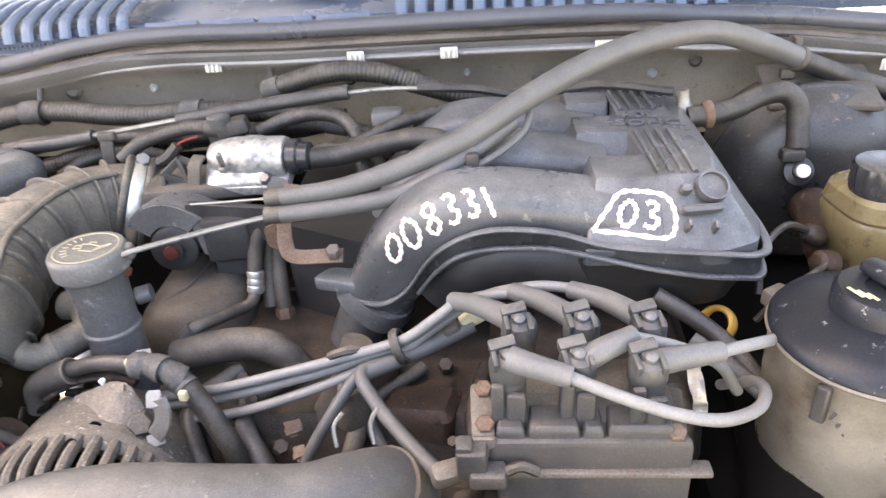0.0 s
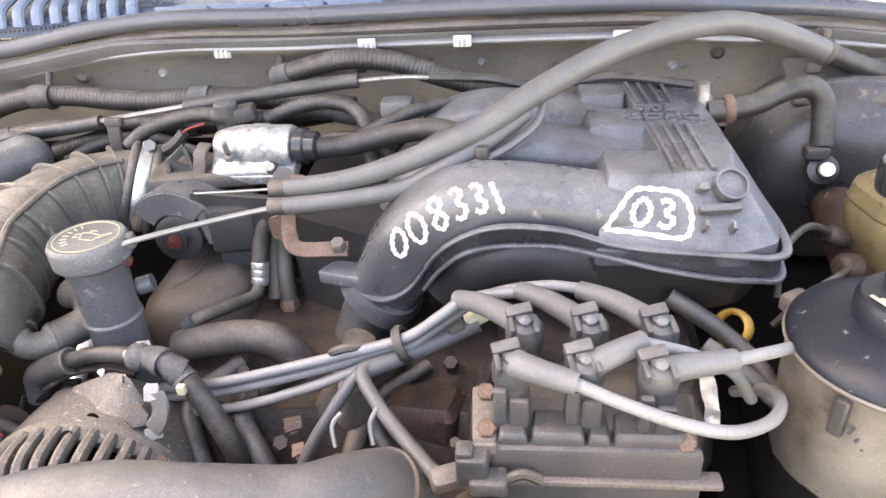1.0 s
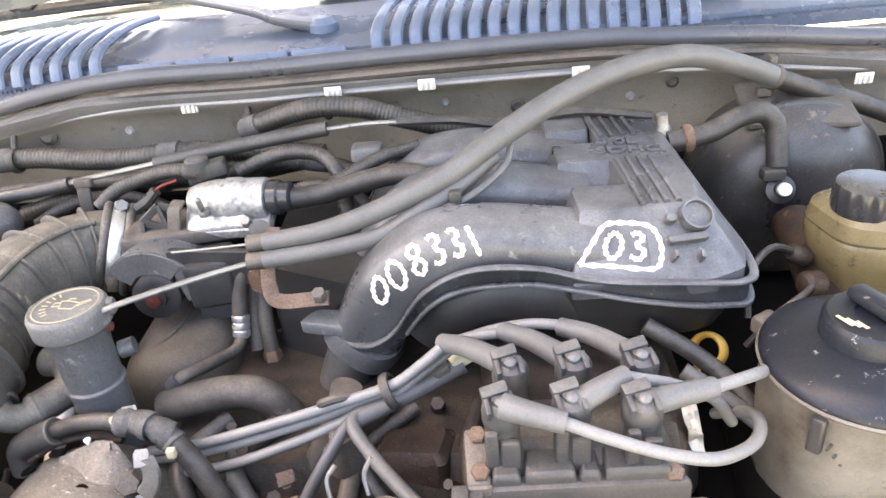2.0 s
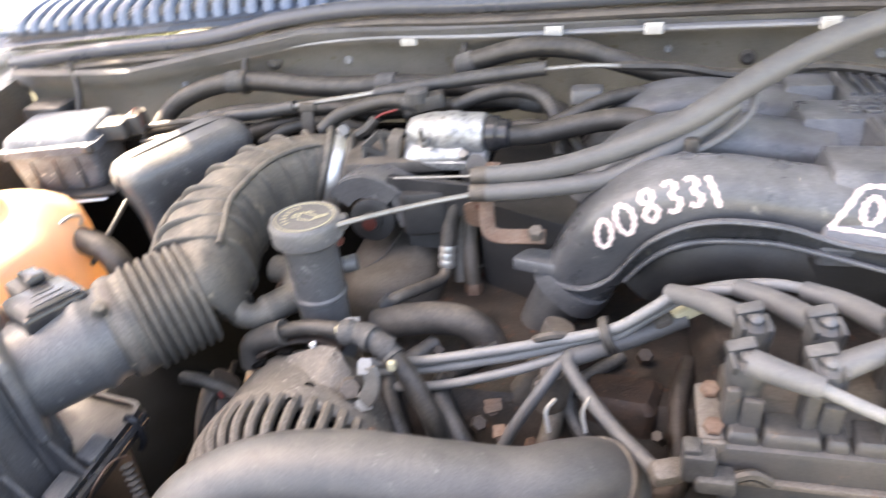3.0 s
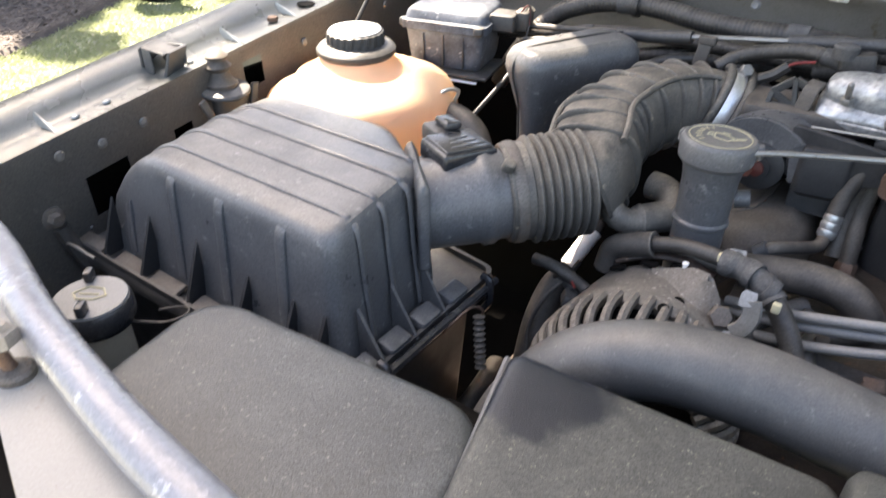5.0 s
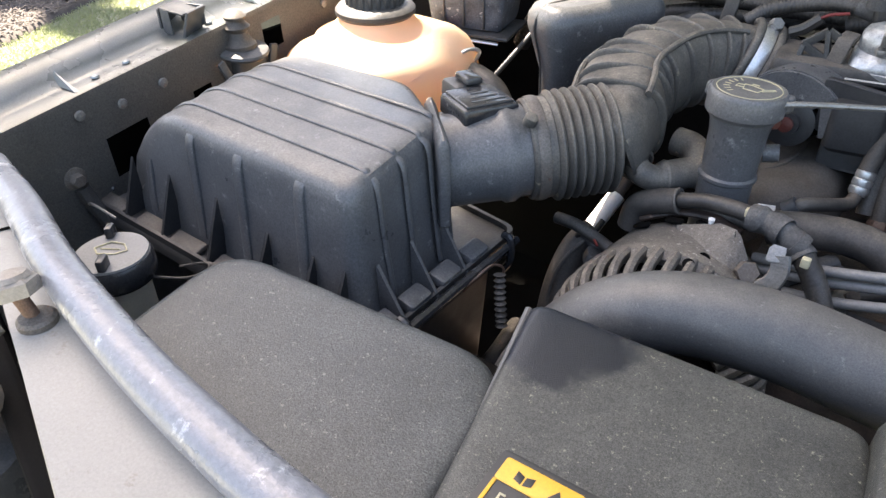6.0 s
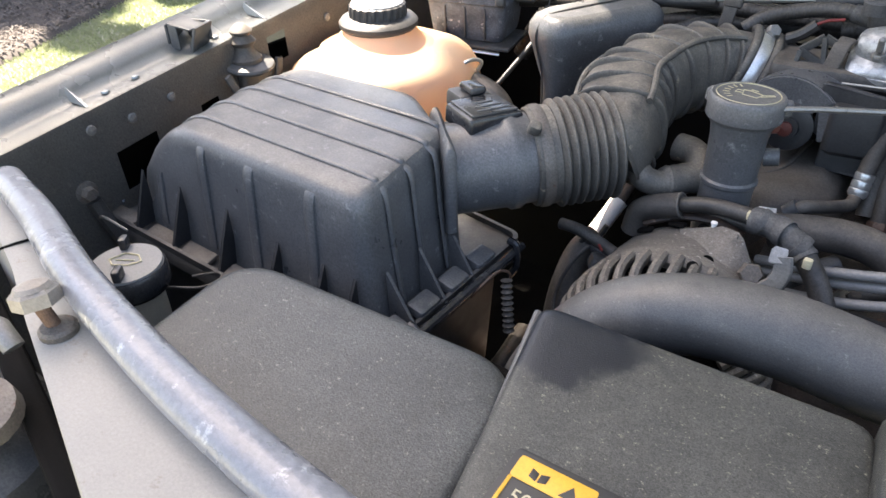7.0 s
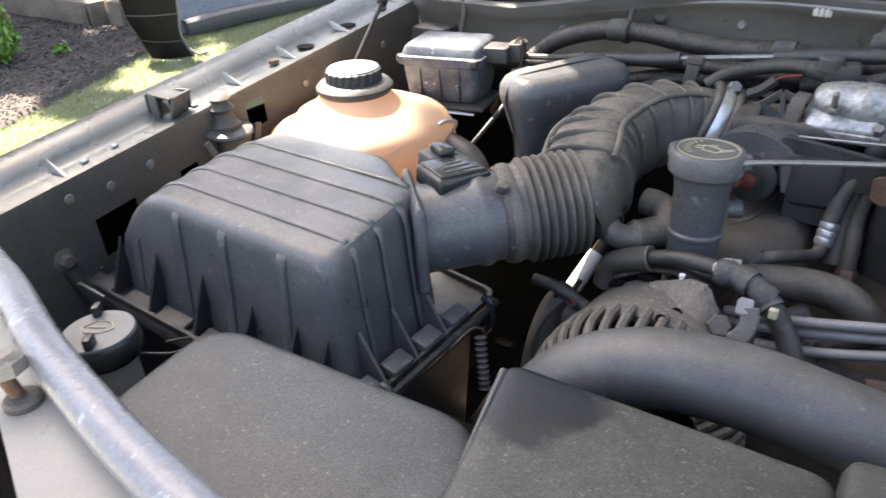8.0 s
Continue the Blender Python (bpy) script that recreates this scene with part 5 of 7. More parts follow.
part("sleeve", tube([(-0.12, 0.073, 1.0), (-0.06, 0.073, 1.008), (0.001, 0.082, 1.024), (0.059, 0.1, 1.044), (0.113, 0.14, 1.063), (0.182, 0.19, 1.081), (0.255, 0.228, 1.091), (0.318, 0.255, 1.087), (0.378, 0.278, 1.065), (0.43, 0.298, 1.04)], lambda s: 0.0088 + 0.0035 * min(1, s * 2), 14, 7), "greyhose", tcab)
part("dark_sleeve", tube([(0.425, 0.296, 1.042), (0.47, 0.3, 1.023), (0.532, 0.3, 1.0), (0.6, 0.3, 0.97)], 0.0115, 14, 5), "cable", tcab)
part("clip", join(ring_of((0.427, 0.297, 1.041), (0.8, 0.2, -0.4), 0.0125, 0.002, 20, 6, 2), box((0.427, 0.31, 1.055), (0.008, 0.015, 0.016), 0.002), box((0.418, 0.3, 1.024), (0.016, 0.01, 0.012), 0.002)), "tan", tcab)
ccab = thing("cruise_cable", (0.0, 0.065, 1.0), "second grey cable below the throttle cable", "cable")
part("rod", tube([(-0.262, -0.01, 0.982), (-0.239, 0.0, 0.988), (-0.181, 0.04, 0.985), (-0.128, 0.063, 0.986)], 0.0028, 8, 4), "alu", ccab)
part("sleeve", tube([(-0.12, 0.062, 0.987), (-0.064, 0.062, 0.993), (-0.01, 0.067, 1.001), (0.03, 0.078, 1.017), (0.066, 0.1, 1.031), (0.1, 0.13, 1.045)], 0.0085, 12, 6), "greyhose", ccab)
part("tail", tube([(0.03, 0.075, 1.014), (0.074, 0.088, 1.023), (0.109, 0.118, 1.037), (0.118, 0.14, 1.05)], 0.0035, 8, 6), "greyhose", ccab)
part("lever_end", tube([(-0.262, -0.01, 0.985), (-0.256, -0.004, 0.983)], 0.007, 10, 2), "cable", ccab)
part("tail_clip", box((0.062, 0.085, 1.026), (0.012, 0.01, 0.014), 0.002), "cable", ccab)

# ---- oil filler ----
oil = thing("oil_filler", (-0.282, -0.005, 0.86), "dark plastic oil filler tube with printed cap", "oil filler")
OC = Vector((-0.280, -0.001, 0.993))
OA = Vector((0.0, 0.04, 1)).normalized()
part("tube", lathe([(0.0245, -0.16), (0.0245, -0.087), (0.0265, -0.085), (0.0265, -0.082), (0.0245, -0.08), (0.0255, -0.04), (0.027, -0.03), (0.03, -0.022)], OC, OA, 32), "airbox", oil)
cap = part("cap", lathe([(0.03, -0.024), (0.0335, -0.02), (0.034, -0.004), (0.032, 0.0), (0.031, 0.0005), (0.029, 0.0), (0, 0.0)], OC, OA, 40), "airbox", oil)
part("grip", box(OC + Vector((0.03, 0.008, -0.01)), (0.016, 0.014, 0.016), 0.004, (0, 0, 15)), "airbox", cap)
part("grip", box(OC + Vector((-0.03, 0.006, -0.01)), (0.016, 0.014, 0.016), 0.004, (0, 0, -15)), "airbox", cap)
part("printed_ring", ring_of(OC + OA * 0.0004, OA, 0.0275, 0.0005, 40, 5), "ink", cap, "pale printed ring")
for k in range(7):
    a = radians(128 + 17 * k)
    part("printed_bar", box(OC + Vector((0.019 * math.cos(a), 0.019 * math.sin(a), 0.0006)), (0.0058, 0.0013, 0.0006), 0.0002, (0, 0, math.degrees(a))), "ink", cap)
CAN = [(-0.006, 0.006), (-0.004, -0.005), (0.009, -0.007), (0.012, 0.001), (0.02, 0.006), (0.0215, 0.0045), (0.012, -0.003), (0.0115, 0.002), (0.001, 0.006), (-0.006, 0.006)]
def print_line(pts):
    return join(*[tube([OC + Vector((*a, 0.0006)), OC + Vector((*b, 0.0006))], 0.0005, 5, 1) for a, b in zip(pts, pts[1:])])
part("oil_can_mark", join(print_line(CAN), print_line([(-0.006, 0.004), (-0.011, 0.0035), (-0.0115, -0.002), (-0.005, -0.001)]), print_line([(0.0, 0.0065), (0.0, 0.0095), (0.006, 0.0085)])), "ink", cap, "pale oil can symbol")
part("side_lug", tube([(-0.258, 0.014, 0.93), (-0.245, 0.018, 0.932)], 0.0085, 12, 2), "airbox", oil)
part("bolt", hexbolt((-0.255, 0.004, 0.966), (0.6, -0.7, 0.1), 0.006, 0.006), "redbrown", oil)

# ---- intake manifold ----
man = thing("intake_manifold", (0.15, 0.14, 0.93), "black plastic intake manifold with curved runners, hand marked in paint", "intake manifold")
def runner(yc):
    """One moulded runner: a squared tube that rises from its collar and arches over to the plenum."""
    pts = [(-0.034, yc + 0.015, 0.896), (-0.024, yc + 0.011, 0.918), (-0.006, yc + 0.006, 0.948), (0.018, yc + 0.003, 0.972), (0.047, yc, 0.986), (0.085, yc, 0.988), (0.13, yc, 0.982), (0.185, yc, 0.973)]
    return tube(pts, lambda s: 0.0395 - 0.006 * max(0.0, 1 - s * 2.2), 36, 7, 0.9, 3.2)
def crest(yc):
    """The raised moulding line along the crown of a runner."""
    return [(-0.022, yc - 0.004, 0.958), (-0.004, yc - 0.008, 0.982), (0.02, yc - 0.013, 1.003), (0.05, yc - 0.016, 1.0175), (0.09, yc - 0.017, 1.0195), (0.15, yc - 0.017, 1.011)]
for yc in (0.05, 0.145, 0.236):
    part("runner", runner(yc), "manifold", man)
    part("runner_crest", tube(crest(yc), 0.0022, 8, 6, 0.7), "manifold", man)
    part("runner_collar", tube([(-0.0405, yc + 0.017, 0.886), (-0.037, yc + 0.0155, 0.892), (-0.033, yc + 0.0145, 0.899)], lambda s: 0.0405 - 0.003 * s, 28, 3, 1.0, 2.6), "manifold", man)
    part("lower_runner", tube([(-0.075, yc + 0.012, 0.815), (-0.06, yc + 0.018, 0.855), (-0.042, yc + 0.018, 0.892)], 0.027, 20, 5), "boot", man)
ROOF = 1.0225
def hull(low, high, z0=0.96, rad=0.008):
    """A moulded block between a wider foot and a flat roof with a soft edge."""
    a, b = round_poly(low, rad, 5), round_poly(high, rad * 0.6, 5)
    mid = [(p[0] * 0.07 + q[0] * 0.93, p[1] * 0.07 + q[1] * 0.93) for p, q in zip(a, b)]
    soft = [(p[0] * 0.5 + q[0] * 0.5, p[1] * 0.5 + q[1] * 0.5) for p, q in zip(a, b)]
    rows = [(a, z0), (a, z0 + 0.014), (soft, (z0 + 0.014 + ROOF) / 2), (mid, ROOF - 0.0036), (b, ROOF - 0.0008), (inset_poly(b, 0.0025), ROOF)]
    return skin([[Vector((*q, z)) for q in o] for o, z in rows])
plen = part("plenum", hull([(0.205, -0.002), (0.276, 0.0), (0.306, 0.014), (0.317, 0.05), (0.313, 0.15), (0.302, 0.285), (0.205, 0.285)],
                           [(0.222, 0.047), (0.256, 0.0465), (0.274, 0.062), (0.282, 0.10), (0.281, 0.17), (0.278, 0.272), (0.206, 0.276)]), "manifold", man, sharp=32)
for k, (f0, r0, r1, xl, xr) in enumerate(((-0.001, 0.046, 0.094, 0.169, 0.226), (0.118, 0.150, 0.196, 0.163, 0.22), (0.215, 0.234, 0.276, 0.161, 0.208))):
    part("runner_block", hull([(xl - 0.012, f0), (xr, f0), (xr, r1 + 0.008), (xl - 0.012, r1 + 0.008)], [(xl + 0.001, r0), (xr - 0.001, r0 + 0.0005), (xr - 0.001, r1), (xl, r1)], 0.962, 0.005), "manifold", plen, sharp=32)
for k in range(4):
    part("rib", tube([(0.225 + k * 0.0103, 0.05, ROOF + 0.0012), (0.2235 + k * 0.0104, 0.09, ROOF + 0.0014), (0.2205 + k * 0.0108, 0.148, ROOF + 0.0012)], 0.0026, 8, 3, 0.9), "manifold", plen)
    part("rib", tube([(0.2165 + k * 0.0112, 0.205, ROOF + 0.0012), (0.214 + k * 0.0115, 0.235, ROOF + 0.0014), (0.211 + k * 0.0119, 0.268, ROOF + 0.0012)], 0.0026, 8, 3, 0.9), "manifold", plen)
for body, y, x in (("4.0L", 0.182, 0.228), ("SOHC", 0.160, 0.236)):
    fc = bpy.data.curves.new("lettering", "FONT")
    fc.body, fc.size, fc.extrude, fc.align_x, fc.bevel_depth = body, 0.024, 0.0016, "CENTER", 0.0004
    ft = new("lettering", fc)
    ft.data.materials.append(M["manifold"])
    ft.parent = man
    ft.scale = (1.0, 0.82, 1)
    ft.location = Vector((x, y, ROOF + 0.0006)) - man.location
    ft.rotation_euler = (0, 0, radians(-4))
# seam between the two shells: upper bead, band and lower lip
UP = [(-0.058, 0.056, 0.901), (-0.045, 0.044, 0.897), (-0.024, 0.036, 0.901), (-0.002, 0.03, 0.919), (0.02, 0.022, 0.954), (0.036, 0.017, 0.972), (0.059, 0.011, 0.988), (0.083, 0.007, 0.995), (0.111, 0.005, 0.995), (0.137, 0.004, 0.991),
      (0.168, 0.001, 0.982), (0.198, -0.002, 0.978), (0.245, -0.001, 0.973), (0.278, 0.002, 0.968), (0.301, 0.01, 0.962), (0.3175, 0.028, 0.959), (0.321, 0.08, 0.96), (0.312, 0.18, 0.965)]
LO = [(0.01, 0.034, 0.914), (0.026, 0.028, 0.938), (0.046, 0.022, 0.958), (0.069, 0.017, 0.969), (0.097, 0.013, 0.973), (0.128, 0.009, 0.974), (0.169, 0.003, 0.967), (0.207, 0.0, 0.958), (0.256, 0.002, 0.947), (0.288, 0.006, 0.942), (0.309, 0.016, 0.936), (0.319, 0.04, 0.934), (0.32, 0.09, 0.935)]
def forward(pts, near, far):
    """Brings a seam out onto the skin: near the collar by one depth, along the plenum by another."""
    return [(x, y - (near if x < 0.05 else far), z + 0.68 * (near if x < 0.05 else far)) for x, y, z in pts]
UP, LO = forward(UP, 0.010, 0.004), forward(LO, 0.016, 0.007)
part("seam_bead", tube(UP, 0.0042, 10, 6, 0.5, 3.0), "manifold", man)
def between(a, b, u):
    p = smooth_path(a, 6)
    s = u * (len(p) - 1)
    i = min(int(s), len(p) - 2)
    q = smooth_path(b, 6)
    r = u * (len(q) - 1)
    j = min(int(r), len(q) - 2)
    return p[i].lerp(p[i + 1], s - i), q[j].lerp(q[j + 1], r - j)
def seam_band(u, v):
    a, b = between(UP[3:17], LO, u)
    return a.lerp(b, v) + Vector((0, 0.004, 0))
part("flange_band", sheet(seam_band, 80, 2, 0.004), "manifold", man)
part("lower_lip", tube(LO, 0.0038, 10, 6, 0.55, 3.0), "manifold", man)
# lower shells coloured blacker in place of the shade under the seam
part("lower_shell", tube([(0.03, 0.066, 0.905), (0.045, 0.06, 0.925), (0.068, 0.053, 0.94), (0.1, 0.048, 0.949), (0.16, 0.045, 0.945), (0.23, 0.045, 0.938)], 0.037, 20, 6, 0.8, 2.6), "blackmatt", man)
po = round_poly([(0.15, 0.004), (0.276, 0.004), (0.306, 0.018), (0.317, 0.054), (0.31, 0.28), (0.15, 0.28)], 0.014, 5)
part("lower_plenum", levels(po, [(0.895, 0.03), (0.905, 0.014), (0.93, 0.005), (0.962, 0.001)]), "blackmatt", man)
part("ear", levels(round_poly([(-0.10, 0.05), (-0.045, 0.035), (-0.045, 0.065), (-0.085, 0.072)], 0.008, 3), [(0.91, 0), (0.92, 0), (0.922, 0.002)]), "manifold", man)
part("vacuum_port", lathe([(0.0145, 0), (0.0138, 0.004), (0.0138, 0.007), (0.012, 0.007), (0.012, 0.003), (0, 0.003)], (0.266, 0.036, 1.0145), (0.15, -0.6, 0.8), 26), "manifold", man)
part("port_rib", box((0.243, 0.012, 0.990), (0.004, 0.008, 0.026), 0.002, (38, 0, 6)), "manifold", man)
part("port_rib", box((0.266, 0.012, 0.988), (0.004, 0.008, 0.024), 0.002, (38, 0, 0)), "manifold", man)
part("port_pad", box((0.256, 0.02, 1.003), (0.036, 0.008, 0.012), 0.004, (42, 0, 6)), "manifold", man)
part("port_pin", box((0.244, 0.032, 1.016), (0.01, 0.008, 0.012), 0.003, (42, 0, 6)), "manifold", man)

# ---- coil pack and plug leads ----
coil = thing("coil_pack", (0.14, -0.12, 0.87), "dusty grey coil pack with six lead towers on a steel bracket", "coil pack")
part("body", levels(round_poly([(0.076, -0.152), (0.212, -0.152), (0.207, -0.078), (0.082, -0.078)], 0.006, 3), [(0.86, 0.0), (0.92, 0.0), (0.926, 0.003), (0.93, 0.012), (0.934, 0.02), (0.9345, 0.03)]), "tan", coil)
for k, (x0, x1) in enumerate(((0.079, 0.1), (0.1015, 0.138), (0.1395, 0.155), (0.1565, 0.203))):
    part("core", levels(round_poly([(x0, -0.162), (x1, -0.162), (x1 - 0.0005, -0.136), (x0 + 0.0005, -0.136)], 0.003, 3), [(0.90, 0), (0.916 + 0.001 * (k % 2), 0.0), (0.9265, 0.0004), (0.93 + 0.0012 * (k % 2), 0.0015), (0.9315 + 0.0012 * (k % 2), 0.003)]), "coilbody", coil)
part("front_bar", levels(round_poly([(0.073, -0.1665), (0.2165, -0.1655), (0.211, -0.15), (0.076, -0.15)], 0.004, 3), [(0.898, 0.0), (0.917, 0.0), (0.9215, 0.0015), (0.923, 0.004)]), "coilbody", coil)
part("bracket", join(box((0.152, -0.164, 0.8945), (0.156, 0.014, 0.006), 0.002), box((0.2155, -0.125, 0.895), (0.012, 0.085, 0.006), 0.002, (0, 0, -8))), "bracket", coil, "worn steel coil bracket")
part("side_wall", box((0.2165, -0.122, 0.855), (0.006, 0.075, 0.075), 0.002, (0, 0, -6)), "coilbody", coil)
part("front_wall", box((0.148, -0.162, 0.852), (0.138, 0.008, 0.08), 0.003), "coilbody", coil)
part("strap", box((0.0695, -0.139, 0.928), (0.017, 0.045, 0.005), 0.002, (14, 0, 2)), "bracket", coil)
part("strap", box((0.07, -0.162, 0.905), (0.018, 0.005, 0.045), 0.002, (6, 0, 0)), "bracket", coil)
for p in ((0.0715, -0.152, 0.9265), (0.0705, -0.124, 0.934), (0.204, -0.158, 0.9235)):
    part("bolt", hexbolt(p, (0, -0.35, 1), 0.007, 0.005), "rust", coil)
TW = [(0.098, -0.098), (0.144, -0.097), (0.192, -0.098), (0.089, -0.138), (0.137, -0.138), (0.184, -0.143)]
def tower(x, y, front):
    z0, z1 = 0.922, 0.975
    t = part("tower", lathe([(0.0135, z0), (0.0125, z0 + 0.02), (0.0118, z1)], (x, y, 0), (0, 0, 1), 16), "coilbody", coil)
    part("boot_cap", lathe([(0.0128, -0.016), (0.0138, -0.013), (0.0138, -0.002), (0.0115, 0.003), (0.0065, 0.0055), (0.006, 0.0085), (0, 0.009)], (x, y, z1), (0, -0.12, 1), 18), "boot", t)
    part("boot_clip", join(box((x - 0.004, y + 0.006, z1 + 0.0075), (0.019, 0.009, 0.0105), 0.0012, (18, -8, 12)), box((x - 0.0095, y - 0.004, z1 + 0.003), (0.004, 0.016, 0.009), 0.001, (14, 0, 10)), box((x + 0.0075, y - 0.004, z1 + 0.003), (0.004, 0.016, 0.009), 0.001, (14, 0, 10))), "boot", t)
    part("clip_stud", lathe([(0.0042, 0), (0.0042, 0.003), (0.002, 0.0045), (0, 0.005)], (x, y - 0.004, z1 + 0.0065), (0, -0.3, 1), 10), "bootgrey", t)
    if front:
        part("skirt", box((x - 0.008, y - 0.0115, z1 - 0.034), (0.009, 0.006, 0.046), 0.0018, (5, 0, 4)), "coilbody", t)
        part("skirt", box((x + 0.005, y - 0.0125, z1 - 0.037), (0.013, 0.006, 0.036), 0.0018, (5, 0, -4)), "coilbody", t)
    else:
        part("skirt", box((x - 0.006, y - 0.0115, z1 - 0.026), (0.014, 0.006, 0.03), 0.0018, (5, 0, 4)), "boot", t)
for i, (x, y) in enumerate(TW):
    tower(x, y, i > 2)
def lead(pts, boot, label, r=0.0046):
    rev = (Vector(boot[-1]) - Vector(pts[0])).length < (Vector(boot[0]) - Vector(pts[0])).length
    t = thing("plug_lead", pts[0], label, "ignition lead", "ignition leads")
    part("wire", tube(pts, r, 12, 7), "plugwire", t)
    part("boot", tube(boot, lambda s: 0.0095 - 0.0018 * s if rev else 0.0077 + 0.0018 * s, 14, 4), "bootgrey", t)
    return t
lead([(-0.23, -0.045, 0.858), (-0.177, -0.053, 0.872), (-0.1, -0.056, 0.895), (-0.05, -0.054, 0.909), (0.0, -0.05, 0.923), (0.028, -0.046, 0.941), (0.05, -0.036, 0.954)], [(0.045, -0.033, 0.951), (0.066, -0.055, 0.962), (0.093, -0.09, 0.973)], "grey silicone plug lead running to the far cylinder bank")
lead([(-0.23, -0.045, 0.847), (-0.17, -0.052, 0.862), (-0.095, -0.054, 0.885), (-0.045, -0.05, 0.9), (0.0, -0.045, 0.917), (0.03, -0.04, 0.936), (0.06, -0.032, 0.952), (0.1, -0.036, 0.96)], [(0.095, -0.034, 0.96), (0.117, -0.055, 0.965), (0.14, -0.09, 0.973)], "grey silicone plug lead tied to its neighbours")
lead([(-0.23, -0.05, 0.832), (-0.16, -0.06, 0.85), (-0.09, -0.06, 0.874), (-0.04, -0.054, 0.893), (0.0, -0.046, 0.909), (0.035, -0.035, 0.931), (0.07, -0.026, 0.95), (0.115, -0.03, 0.962), (0.15, -0.036, 0.962)], [(0.142, -0.036, 0.962), (0.166, -0.056, 0.966), (0.188, -0.09, 0.973)], "grey silicone plug lead curving behind the coil")
lead([(0.125, -0.155, 0.976), (0.16, -0.164, 0.965), (0.195, -0.17, 0.955), (0.225, -0.17, 0.948), (0.25, -0.155, 0.938), (0.267, -0.138, 0.932), (0.275, -0.118, 0.928), (0.277, -0.09, 0.91), (0.27, -0.05, 0.87)], [(0.090, -0.142, 0.979), (0.108, -0.15, 0.978), (0.131, -0.157, 0.975)], "grey plug lead looping in front of the coil")
lead([(0.228, -0.128, 0.969), (0.25, -0.12, 0.968), (0.28, -0.1, 0.958), (0.31, -0.06, 0.93)], [(0.188, -0.141, 0.973), (0.21, -0.134, 0.972), (0.237, -0.125, 0.969)], "grey plug lead leaving the coil sideways")
lead([(0.174, -0.122, 0.981), (0.21, -0.115, 0.965), (0.245, -0.105, 0.94), (0.268, -0.09, 0.90)], [(0.141, -0.138, 0.974), (0.158, -0.132, 0.98), (0.177, -0.121, 0.981)], "grey plug lead between the coil towers")
tie = thing("cable_tie", (-0.014, -0.01, 0.89), "black cable tie round the plug leads", "cable tie")
part("band", ring_of((-0.002, -0.048, 0.915), (0.9, 0.1, 0.35), 0.014, 0.003, 20, 6, 1.5), "cable", tie)
lw = thing("sensor_lead", (-0.02, -0.08, 0.88), "grey taped sensor leads dropping forwards", "wiring")
part("branch", tube([(-0.012, -0.05, 0.9), (-0.036, -0.066, 0.9), (-0.056, -0.085, 0.88), (-0.08, -0.1, 0.844), (-0.1, -0.11, 0.80)], 0.0055, 10, 5), "greyhose", lw)
part("branch", tube([(-0.012, -0.05, 0.9), (-0.034, -0.068, 0.903), (-0.018, -0.095, 0.893), (0.008, -0.125, 0.884), (0.038, -0.162, 0.886)], 0.006, 10, 6), "greyhose", lw)
part("trunk", tube([(-0.036, -0.066, 0.9), (-0.01, -0.052, 0.902), (0.02, -0.04, 0.908), (0.06, -0.025, 0.92)], 0.008, 10, 5), "greyhose", lw)
cp = thing("coil_connector", (0.06, -0.17, 0.895), "dark grey coil connector plug", "connector")
part("shell", join(box((0.062, -0.17, 0.912), (0.022, 0.02, 0.026), 0.003), box((0.073, -0.176, 0.902), (0.026, 0.018, 0.014), 0.003), box((0.057, -0.17, 0.926), (0.012, 0.014, 0.006), 0.002)), "plastic", cp)
part("lead", tube([(0.083, -0.175, 0.903), (0.096, -0.174, 0.909), (0.108, -0.173, 0.902)], 0.004, 8, 4), "cable", cp)
part("stub", box((0.043, -0.166, 0.893), (0.024, 0.016, 0.018), 0.004, (20, 0, 20)), "bracket", cp)
inj = thing("injector_plug", (0.055, -0.02, 0.93), "yellowed injector plug under the plug leads", "connector")
part("shell", box((0.062, -0.022, 0.926), (0.028, 0.013, 0.013), 0.003, (0, -20, 20)), "ink", inj)
part("collar", box((0.042, -0.03, 0.917), (0.016, 0.016, 0.016), 0.003, (0, -20, 20)), "tan", inj)

# ---- power steering tank ----
ps = thing("steering_fluid_tank", (0.352, -0.10, 0.8), "stained translucent tank with wide black lid", "fluid tank")
PC = Vector((0.358, -0.092, 0.960))
part("tank", lathe([(0.05, -0.16), (0.064, -0.14), (0.07, -0.05), (0.0715, 0.0), (0.066, 0.003)], PC, (0, 0, 1), 48), "pstank", ps)
plid = part("lid", lathe([(0.0705, -0.006), (0.074, -0.004), (0.074, 0.0), (0.07, 0.006), (0.055, 0.012), (0.032, 0.017), (0, 0.018)], PC, (0, 0, 1), 48), "psl", ps, "wide dished black lid")
part("cap", lathe([(0.034, 0.012), (0.034, 0.03), (0.031, 0.034), (0.014, 0.035), (0.013, 0.033), (0, 0.033)], PC + Vector((0.0, 0.004, 0)), (0, 0, 1), 36), "psl", plid)
part("cap_grip", box(PC + Vector((0.004, 0.006, 0.039)), (0.016, 0.05, 0.012), 0.004, (0, 0, 20)), "psl", plid)
for k in range(3):
    part("printed_bar", box(PC + Vector((-0.024 + 0.0045 * k, -0.002 - 0.003 * k, 0.0353)), (0.003, 0.014 - 0.002 * k, 0.0006), 0.0002, (0, 0, 24)), "ink", plid, "worn yellow print")
part("rim", ring_of(PC + Vector((0, 0, -0.004)), (0, 0, 1), 0.0735, 0.002, 56, 6), "pstank", ps)
part("clip", box(PC + Vector((-0.052, -0.048, -0.025)), (0.012, 0.01, 0.032), 0.002, (0, 0, 45)), "plastic", ps)
